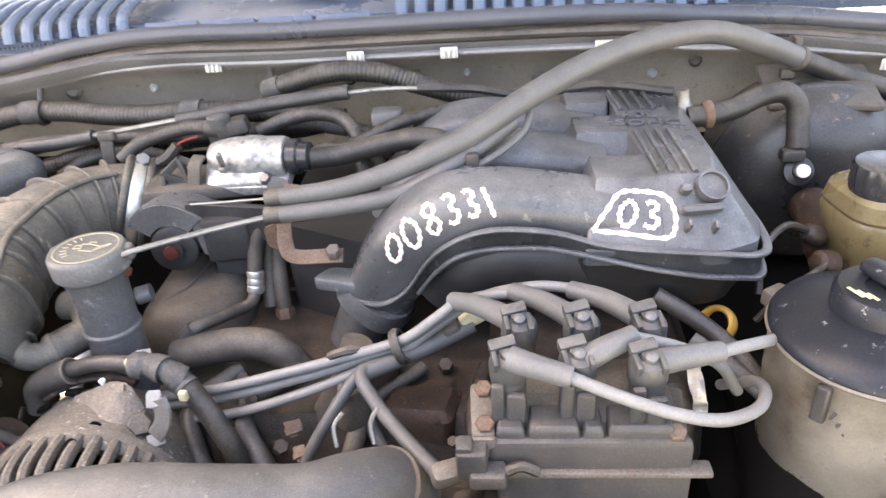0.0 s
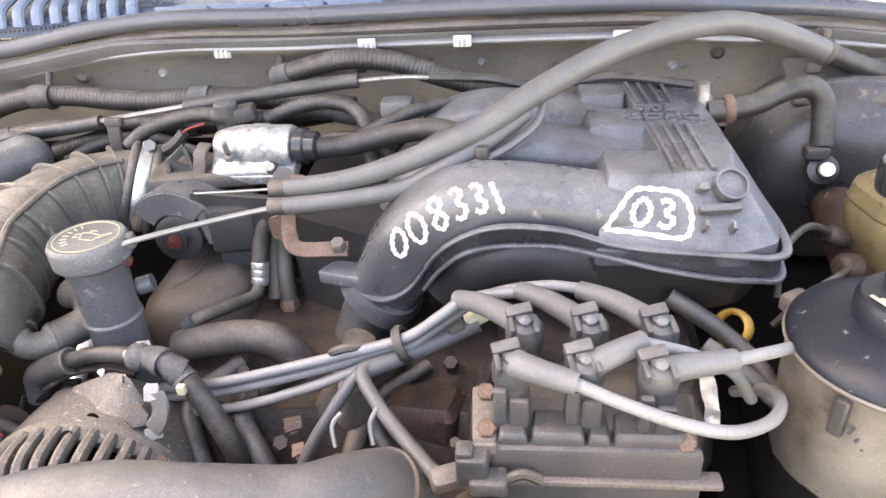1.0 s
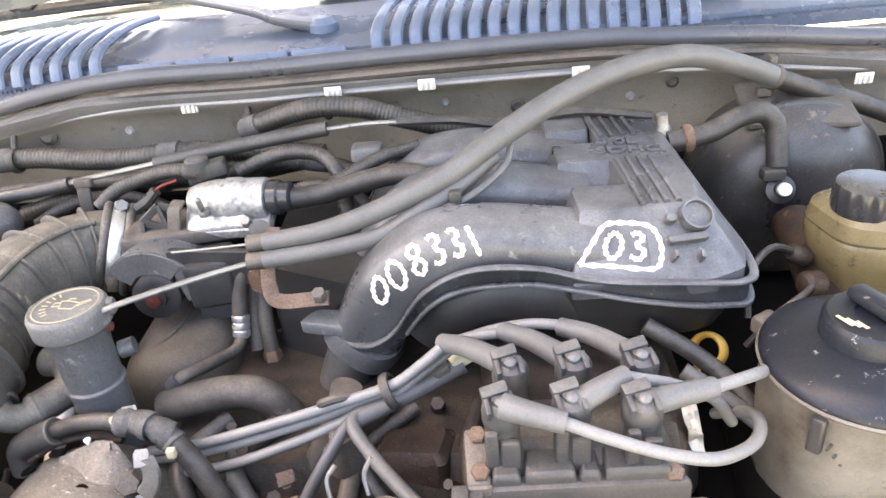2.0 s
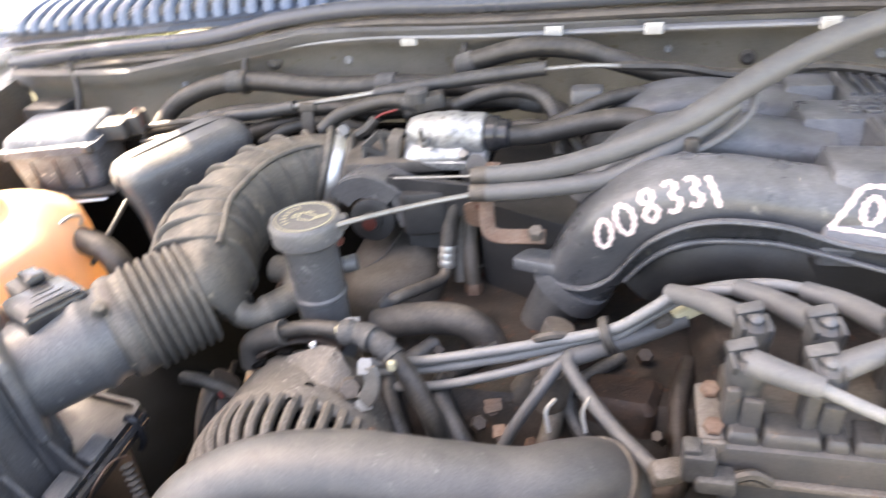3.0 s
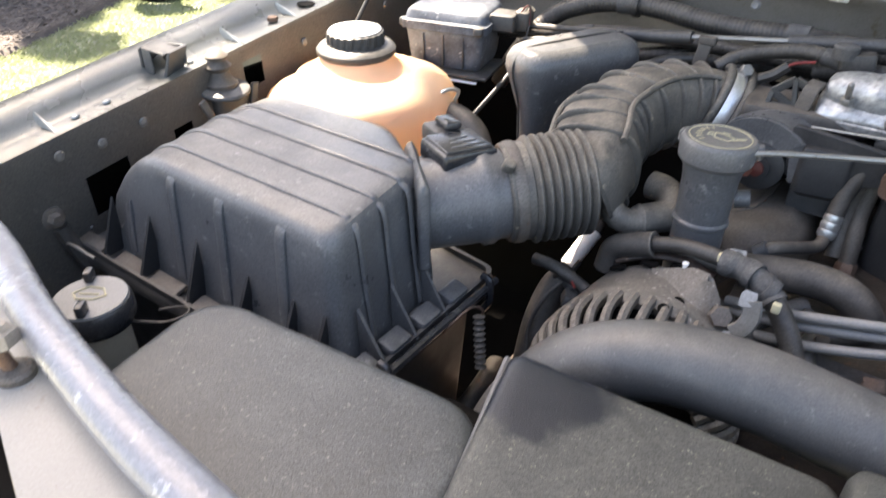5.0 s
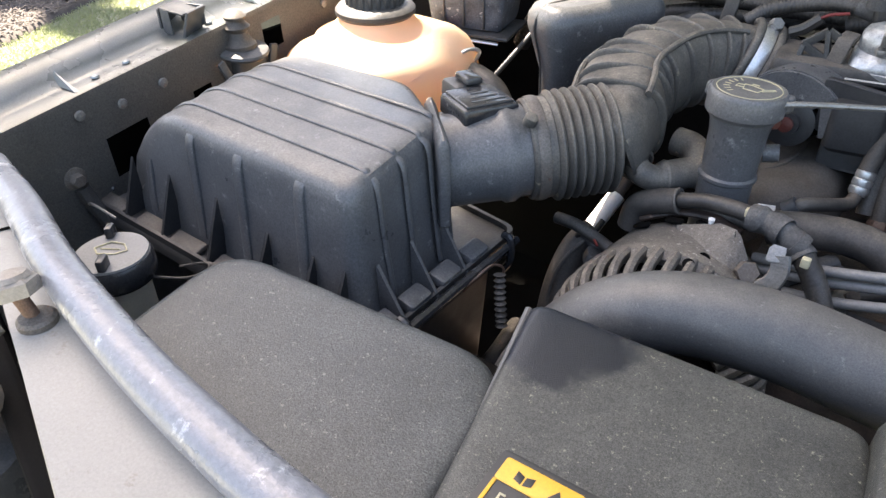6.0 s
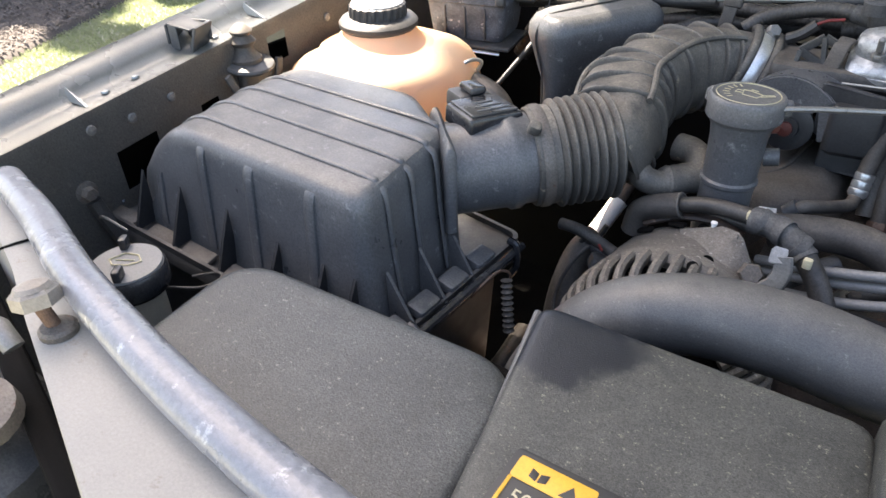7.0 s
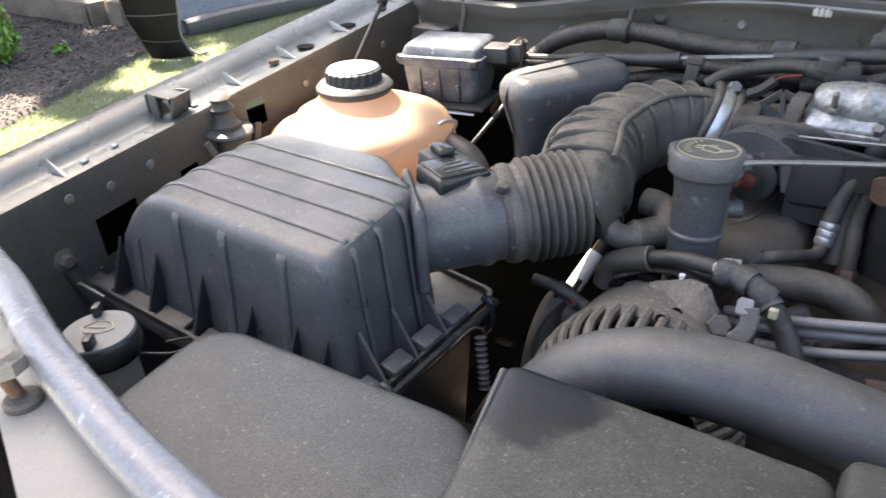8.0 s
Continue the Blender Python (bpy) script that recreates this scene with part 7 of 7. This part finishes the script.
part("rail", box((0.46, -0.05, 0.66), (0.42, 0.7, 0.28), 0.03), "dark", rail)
part("filler_tube", tube([(0.3, -0.2, 0.78), (0.32, -0.1, 0.82), (0.34, 0.02, 0.82)], 0.04, 14, 4), "dark", rail)
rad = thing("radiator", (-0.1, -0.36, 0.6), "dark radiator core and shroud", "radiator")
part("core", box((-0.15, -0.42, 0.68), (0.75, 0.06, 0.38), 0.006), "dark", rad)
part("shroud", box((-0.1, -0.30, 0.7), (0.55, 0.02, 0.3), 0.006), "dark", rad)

# ---- paint marks on the manifold ----
GL = {"0": [(0.5, 1), (0.12, 0.75), (0.1, 0.3), (0.45, 0.0), (0.85, 0.25), (0.88, 0.7), (0.5, 1)],
      "8": [(0.55, 0.52), (0.2, 0.75), (0.5, 1), (0.8, 0.78), (0.5, 0.5), (0.15, 0.25), (0.5, 0.0), (0.85, 0.25), (0.55, 0.52)],
      "3": [(0.15, 0.9), (0.5, 1.0), (0.8, 0.8), (0.45, 0.53), (0.85, 0.3), (0.55, 0.02), (0.12, 0.12)],
      "1": [(0.3, 1.0), (0.42, 0.5), (0.5, 0.0)]}
def strokes(name, polys, put, width, label):
    """Brushed paint strokes laid along a surface: put(u, v) gives the place and the outward direction."""
    bm = bmesh.new()
    for poly in polys:
        path = smooth_path([(u, v, 0) for u, v in poly], 7)
        pl = [put(q.x, q.y) for q in path]
        prev = None
        for i, (q, nrm) in enumerate(pl):
            t = (pl[min(i + 1, len(pl) - 1)][0] - pl[max(i - 1, 0)][0]).normalized()
            s = t.cross(nrm).normalized() * width * (0.85 + 0.25 * math.sin(i * 1.7))
            row = [bm.verts.new(q + s + nrm * 0.0003), bm.verts.new(q + s * 0.6 + nrm * 0.0012), bm.verts.new(q - s * 0.6 + nrm * 0.0012), bm.verts.new(q - s + nrm * 0.0003)]
            if prev:
                for a in range(3):
                    bm.faces.new((prev[a], prev[a + 1], row[a + 1], row[a]))
            prev = row
    return part(name, bm, "marker", man, label)
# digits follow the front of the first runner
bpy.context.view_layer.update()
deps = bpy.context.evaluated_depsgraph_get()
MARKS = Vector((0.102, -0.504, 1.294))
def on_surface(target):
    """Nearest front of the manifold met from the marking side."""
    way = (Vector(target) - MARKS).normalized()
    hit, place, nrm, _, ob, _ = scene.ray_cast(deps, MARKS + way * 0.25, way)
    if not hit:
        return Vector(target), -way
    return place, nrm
def row_of(text, p, q, h):
    p, q = Vector(p), Vector(q)
    n = len(text)
    out = []
    for i, ch in enumerate(text):
        for poly in [GL[ch]]:
            out.append([(i + 0.1 + 0.8 * u, v) for u, v in poly])
    return out
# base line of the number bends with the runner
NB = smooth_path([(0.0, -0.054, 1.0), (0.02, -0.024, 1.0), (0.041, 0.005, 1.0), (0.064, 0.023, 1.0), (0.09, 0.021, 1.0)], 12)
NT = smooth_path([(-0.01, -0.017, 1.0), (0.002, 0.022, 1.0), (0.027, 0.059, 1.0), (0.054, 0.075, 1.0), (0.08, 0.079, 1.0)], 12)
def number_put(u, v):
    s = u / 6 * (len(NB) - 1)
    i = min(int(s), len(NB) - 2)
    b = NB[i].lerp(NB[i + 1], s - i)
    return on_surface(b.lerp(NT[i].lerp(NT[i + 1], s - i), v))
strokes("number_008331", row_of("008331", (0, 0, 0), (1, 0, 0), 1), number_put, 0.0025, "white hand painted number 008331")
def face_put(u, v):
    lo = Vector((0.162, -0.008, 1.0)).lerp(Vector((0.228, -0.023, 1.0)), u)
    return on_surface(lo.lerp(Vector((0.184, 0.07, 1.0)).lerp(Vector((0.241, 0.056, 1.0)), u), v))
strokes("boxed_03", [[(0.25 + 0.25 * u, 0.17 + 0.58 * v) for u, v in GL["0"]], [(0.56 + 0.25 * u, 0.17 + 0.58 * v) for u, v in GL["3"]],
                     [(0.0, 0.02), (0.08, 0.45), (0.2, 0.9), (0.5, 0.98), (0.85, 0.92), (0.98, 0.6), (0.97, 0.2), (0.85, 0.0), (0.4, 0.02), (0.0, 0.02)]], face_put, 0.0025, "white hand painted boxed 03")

# ---- outside: ground, bed, things lying beside the car ----
def soil(name, a, b, scale, bump):
    m = mat(name, a, 0.9, alt=b, mix=1.0, size=scale, bump=bump, grain=scale * 9)
    return m
M["grassground"] = soil("lawn_soil", (0.26, 0.26, 0.2), (0.34, 0.335, 0.265), 3.0, 0.4)
M["blade"] = mat("grass_blade", (0.2, 0.25, 0.11), 0.6, alt=(0.33, 0.35, 0.21), mix=1.0, size=2.5, bump=0.0)
bn = M["blade"].node_tree
through_blade = bn.nodes.new("ShaderNodeBsdfTranslucent")
through_blade.inputs["Color"].default_value = (0.34, 0.38, 0.2, 1)
blade_mix = bn.nodes.new("ShaderNodeMixShader")
blade_mix.inputs[0].default_value = 0.4
bn.links.new(bn.nodes["Principled BSDF"].outputs[0], blade_mix.inputs[1])
bn.links.new(through_blade.outputs[0], blade_mix.inputs[2])
bn.links.new(blade_mix.outputs[0], bn.nodes["Material Output"].inputs["Surface"])
M["mulch"] = soil("dark_mulch", (0.05, 0.042, 0.038), (0.1, 0.084, 0.075), 14.0, 1.0)
M["chip"] = mat("bark_chip", (0.07, 0.058, 0.052), 0.9, alt=(0.16, 0.135, 0.12), mix=1.0, size=6.0, bump=0.3, grain=80)
M["timber"] = mat("weathered_timber", (0.2, 0.165, 0.13), 0.8, alt=(0.13, 0.105, 0.08), mix=1.0, size=5, bump=0.5, grain=60)
M["siding"] = mat("pale_siding", (0.62, 0.61, 0.66), 0.6, alt=(0.55, 0.54, 0.6), size=3, bump=0.05)
M["leaf"] = mat("shrub_leaf", (0.09, 0.2, 0.03), 0.55, alt=(0.17, 0.3, 0.06), mix=1.0, size=4, bump=0.0)
M["treeleaf"] = mat("tree_leaf", (0.05, 0.09, 0.025), 0.55, alt=(0.08, 0.13, 0.04), mix=1.0, size=2, bump=0.0)
M["bark"] = mat("tree_bark", (0.14, 0.11, 0.085), 0.9, alt=(0.08, 0.065, 0.05), mix=1.0, size=6, bump=0.8, grain=40)
ground = thing("ground", (0, 0, 0), "lawn beside the car", "lawn", kind="structure")
part("sheet", sheet(lambda u, v: (-1500 + 3000 * u, -1500 + 3000 * v, 0), 2, 2), "grassground", ground)
bed = thing("mulch_bed", (-6.2, 2.2, 0), "dark bark mulch bed with fallen leaves", "mulch bed", kind="structure")
BED = [(-3.7, -1.5), (-3.95, 0.5), (-4.35, 1.35), (-4.75, 2.15), (-5.3, 3.2), (-6.2, 4.4), (-9.5, 5.2), (-10.5, 0.5), (-8.0, -2.0)]
part("soil", levels(round_poly(BED, 0.8, 6), [(0.0, 0.0), (0.03, 0.05), (0.035, 0.1)]), "mulch", bed)
def inside(x, y, poly):
    c = False
    for i in range(len(poly)):
        (x1, y1), (x2, y2) = poly[i], poly[i - 1]
        if (y1 > y) != (y2 > y) and x < (x2 - x1) * (y - y1) / (y2 - y1) + x1:
            c = not c
    return c
random.seed(11)
bm = bmesh.new()
n = 0
while n < 11000:
    x, y = random.uniform(-6.6, -4.1), random.uniform(0.6, 3.0)
    if not inside(x, y, BED):
        continue
    n += 1
    a, l, w, t = random.uniform(0, 6.28), random.uniform(0.005, 0.024), random.uniform(0.003, 0.008), random.uniform(-0.5, 0.5)
    m = Matrix.Translation((x, y, 0.04 + random.uniform(0, 0.02))) @ Euler((random.uniform(-0.6, 0.6), t, a)).to_matrix().to_4x4()
    vs = [bm.verts.new(m @ Vector(q)) for q in ((-l, -w, 0), (l, -w * 0.6, 0), (l * 0.9, w, 0), (-l, w * 0.7, 0), (0, 0, 0.005))]
    for q in ((0, 1, 4), (1, 2, 4), (2, 3, 4), (3, 0, 4)):
        bm.faces.new([vs[i] for i in q])
solid("bark_chips", bm, "chip", "scattered bark chips and dry leaves on the bed", "mulch", kind="stuff")
random.seed(12)
bm = bmesh.new()
n = 0
while n < 60000:
    x, y = random.uniform(-5.3, -3.3), random.uniform(0.6, 4.6)
    if inside(x, y, BED) and random.random() > 0.015:
        continue
    n += 1
    h, a = random.uniform(0.012, 0.03), random.uniform(0, 6.28)
    dx, dy = math.cos(a) * 0.0028, math.sin(a) * 0.0028
    lx, ly = random.uniform(-0.04, 0.04), random.uniform(-0.04, 0.04)
    b = [bm.verts.new(q) for q in ((x - dx, y - dy, 0), (x + dx, y + dy, 0), (x + lx * 0.4 + dx * 0.7, y + ly * 0.4 + dy * 0.7, h * 0.6), (x + lx, y + ly, h), (x + lx * 0.4 - dx * 0.7, y + ly * 0.4 - dy * 0.7, h * 0.6))]
    bm.faces.new(b)
solid("grass", bm, "blade", "sunlit lawn grass beside the car", "grass", kind="stuff")

tim = thing("timber_sleeper", (-6.4, 2.4, 0.03), "weathered timber sleeper edging the mulch", "timber", "sleepers")
part("beam", box((-6.42, 2.42, 0.13), (1.38, 0.2, 0.2), 0.014, (0, 0, 1)), "timber", tim)
part("end_joint", box((-5.79, 2.316, 0.13), (0.07, 0.006, 0.17), 0.002, (0, 0, 1)), "bark", tim, "dark joint near the beam end")
tim2 = thing("timber_sleeper", (-5.85, 3.2, 0.03), "weathered timber sleeper running back from the corner", "timber", "sleepers")
part("beam", box((-5.62, 3.05, 0.13), (0.2, 1.2, 0.2), 0.014, (0, 0, 2)), "timber", tim2)
bump_ = thing("bumper_cover", (-4.8, 2.3, 0.0), "black plastic bumper corner standing on the lawn edge", "bumper cover", "bumper covers")
BL = [Vector(q) for q in ((-4.56, 2.06, 0.02), (-4.575, 2.03, 0.1), (-4.59, 2.0, 0.2), (-4.605, 1.965, 0.3), (-4.60, 1.955, 0.45), (-4.585, 1.96, 0.6))]
BR = [Vector(q) for q in ((-4.39, 2.265, 0.0), (-4.408, 2.24, 0.08), (-4.42, 2.22, 0.17), (-4.415, 2.23, 0.28), (-4.405, 2.24, 0.42), (-4.385, 2.276, 0.58))]
BLP, BRP = smooth_path(BL, 8), smooth_path(BR, 8)
def bumper(u, v):
    a, b = BLP[round(v * 40)], BRP[round(v * 40)]
    return a.lerp(b, u) + Vector((0.75, -0.6, 0.0)) * (0.05 * math.sin(u * math.pi) + 0.02 * math.sin(v * 5) * u)
part("shell", sheet(bumper, 18, 20, 0.006), "bumperblack", bump_)
part("rim", tube([bumper(1.0, k / 8) for k in range(9)], 0.009, 8, 3), "greyhose", bump_, "pale trimmed edge")
part("lower_rim", tube([bumper(0.0, k / 8) for k in range(9)], 0.005, 8, 3), "gloss", bump_)
part("crease", tube([bumper(k / 8, 0.62) for k in range(9)], 0.004, 8, 3), "boot", bump_)
part("crease", tube([bumper(k / 8, 0.3) for k in range(9)], 0.003, 8, 3), "plastic", bump_)
part("foot", tube([(-4.405, 2.245, 0.06), (-4.375, 2.285, 0.025), (-4.335, 2.345, 0.03)], 0.024, 8, 5, 0.45), "greyhose", bump_)
bp2 = thing("bumper_cover", (-4.95, 3.2, 0.0), "grey painted bumper cover lying on the grass", "bumper cover", "bumper covers")
def bumper2(u, v):
    return -4.93 + 0.12 * u - 0.36 * v + 0.05 * math.sin(v * 3), 2.42 + 1.75 * u, 0.03 + 0.42 * math.sin(v * 1.5) + 0.02 * math.sin(u * 3.1)
part("shell", sheet(bumper2, 20, 10, 0.006), "bumpergrey", bp2)
part("grille_strip", tube([(-4.93, 2.6, 0.06), (-4.87, 3.05, 0.075), (-4.80, 3.65, 0.06), (-4.79, 4.0, 0.05)], 0.072, 10, 6, 0.95, 3), "boot", bp2)
part("lower_lip", tube([(-4.89, 2.6, 0.02), (-4.83, 3.05, 0.02), (-4.76, 3.65, 0.02)], 0.02, 8, 6, 0.6), "gloss", bp2)
part("badge", box((-4.83, 2.98, 0.1), (0.02, 0.12, 0.03), 0.006, (0, 20, -8)), "bright", bp2)
house = thing("house", (-11.5, 6.0, 0), "pale siding wall of a house beyond the bed", "house")
for k in range(20):
    part("siding_board", box((-10.6 - 0.02 * (k % 2), 6.0, 0.12 + k * 0.16), (0.03, 12.0, 0.165), 0.004, (0, 4, 28)), "siding", house)
part("wall", box((-10.75, 6.05, 2.2), (0.1, 12.0, 4.4), 0.01, (0, 0, 28)), "siding", house)
part("roof", box((-11.2, 6.3, 4.6), (1.6, 12.6, 0.14), 0.02, (0, -24, 28)), "bark", house)

def leaf_cloud(count, centre, radii, size, seed, hollow=0.35):
    random.seed(seed)
    bm = bmesh.new()
    for _ in range(count):
        d = Vector((random.gauss(0, 1), random.gauss(0, 1), random.gauss(0, 1))).normalized()
        r = (hollow + (1 - hollow) * random.random()) * (0.82 + 0.25 * noise.noise(d * 2.3 + Vector((seed, 0, 0))))
        c = Vector(centre) + Vector((d.x * radii[0], d.y * radii[1], d.z * radii[2])) * r
        m = Matrix.Translation(c) @ Euler((random.uniform(0, 6), random.uniform(0, 6), random.uniform(0, 6))).to_matrix().to_4x4()
        s = size * random.uniform(0.6, 1.3)
        vs = [bm.verts.new(m @ Vector(q)) for q in ((-s, 0, 0), (0, -s * 0.45, s * 0.1), (s, 0, 0), (0, s * 0.45, s * 0.1))]
        bm.faces.new(vs)
    return bm
shrub = thing("shrub", (-5.38, 1.42, 0), "bright green leafy shrub at the bed edge", "shrub")
part("crown", leaf_cloud(4200, (-5.38, 1.40, 0.26), (0.26, 0.22, 0.30), 0.028, 5), "leaf", shrub)
for k in range(4):
    part("stem", tube([(-5.38, 1.40, 0.0), (-5.38 + 0.06 * (k - 1.5), 1.36 + 0.04 * k, 0.2), (-5.38 + 0.12 * (k - 1.5), 1.32 + 0.06 * k, 0.38)], 0.012, 6, 3), "bark", shrub)
weed = thing("weed", (-5.15, 1.75, 0.03), "small green weed on the mulch", "plant")
part("leaves", leaf_cloud(60, (-5.15, 1.75, 0.09), (0.09, 0.09, 0.05), 0.03, 9, 0.1), "leaf", weed)

# unseen tree added for shade; each crown clump is set to shade one spot
tree = thing("tree", (-5.6, -3.2, 0), "unseen leafy tree added to shade parts of the engine bay", "tree")
part("trunk", tube([(-5.6, -3.2, 0), (-5.5, -3.0, 2.5), (-5.2, -2.5, 5.0), (-4.9, -1.8, 7.5)], lambda s: 0.28 - 0.18 * s, 14, 5), "bark", tree)
for k in range(9):
    a = k * 2.4
    part("limb", tube([(-5.2, -2.5, 4.6 + 0.28 * k), (-4.9 + 0.8 * math.cos(a), -1.9 + 0.6 * math.sin(a), 6.2 + 0.2 * k), (-4.5 + 1.5 * math.cos(a), -1.3 + 1.1 * math.sin(a), 7.2 + 0.2 * k)], lambda s: 0.1 - 0.08 * s, 8, 4), "bark", tree)
part("crown", leaf_cloud(9000, (-4.3, -0.15, 8.0), (1.7, 0.75, 0.3), 0.1, 21, 0.02), "treeleaf", tree)
part("crown", leaf_cloud(2600, (-5.0, 1.2, 8.0), (0.24, 0.22, 0.3), 0.06, 41, 0.02), "treeleaf", tree)
part("crown", leaf_cloud(1500, (-5.06, 1.08, 8.0), (0.1, 0.34, 0.12), 0.05, 44, 0.02), "treeleaf", tree)
part("crown", leaf_cloud(1500, (-5.18, 0.85, 8.0), (0.085, 0.24, 0.4), 0.06, 42, 0.02), "treeleaf", tree)
part("crown", leaf_cloud(9000, (-4.08, 0.92, 8.0), (0.57, 0.72, 0.2), 0.07, 43, 0.02), "treeleaf", tree)
part("crown", leaf_cloud(500, (-4.77, 0.92, 8.0), (0.055, 0.06, 0.1), 0.04, 45, 0.02), "treeleaf", tree)
part("crown", leaf_cloud(1200, (-4.55, 0.76, 8.0), (0.17, 0.2, 0.1), 0.05, 60, 0.02), "treeleaf", tree)
for k, x in enumerate((-5.25, -5.02, -4.78, -4.54, -4.3, -4.05, -3.8)):
    part("crown", leaf_cloud(2600, (x, 0.46 - 0.02 * (k % 2), 8.0), (0.24, 0.27, 0.12), 0.06, 50 + k, 0.02), "treeleaf", tree)
part("limb", tube([(-5.2, -2.4, 5.2), (-5.1, -0.6, 6.9), (-5.0, 0.9, 7.9)], lambda s: 0.06 - 0.045 * s, 8, 5), "bark", tree)
# another unseen tree, its clumps offset sunwards from the ground they shade
tree2 = thing("tree", (-10.4, 3.4, 0), "unseen leafy tree added to shade the mulch bed and lawn", "tree")
part("trunk", tube([(-10.4, 3.4, 0), (-10.3, 3.3, 2.0), (-10.0, 2.8, 4.5), (-9.6, 2.4, 6.0)], lambda s: 0.22 - 0.15 * s, 12, 5), "bark", tree2)
for k, (x, y, rx, ry) in enumerate(((-6.3, 1.5, 1.5, 1.1), (-5.35, 0.5, 1.2, 0.9), (-4.06, 1.3, 0.33, 0.27), (-4.4, 3.62, 1.4, 1.25), (-6.3, 3.4, 1.5, 1.2), (-5.15, 1.75, 0.7, 0.6), (-5.0, 1.0, 0.6, 0.5), (-4.72, 1.45, 0.45, 0.42), (-5.05, 2.3, 0.6, 0.42))):
    x, y = x - 3.49, y + 0.70
    part("limb", tube([(-10.0, 2.8, 4.3), ((x - 10) / 2, (y + 2.8) / 2, 5.3), (x, y, 6.0)], lambda s: 0.08 - 0.06 * s, 8, 4), "bark", tree2)
    part("crown", leaf_cloud(int(3800 * rx * ry) + 500, (x, y, 6.0), (rx, ry, 0.22), 0.12, 31 + k, 0.05), "treeleaf", tree2)
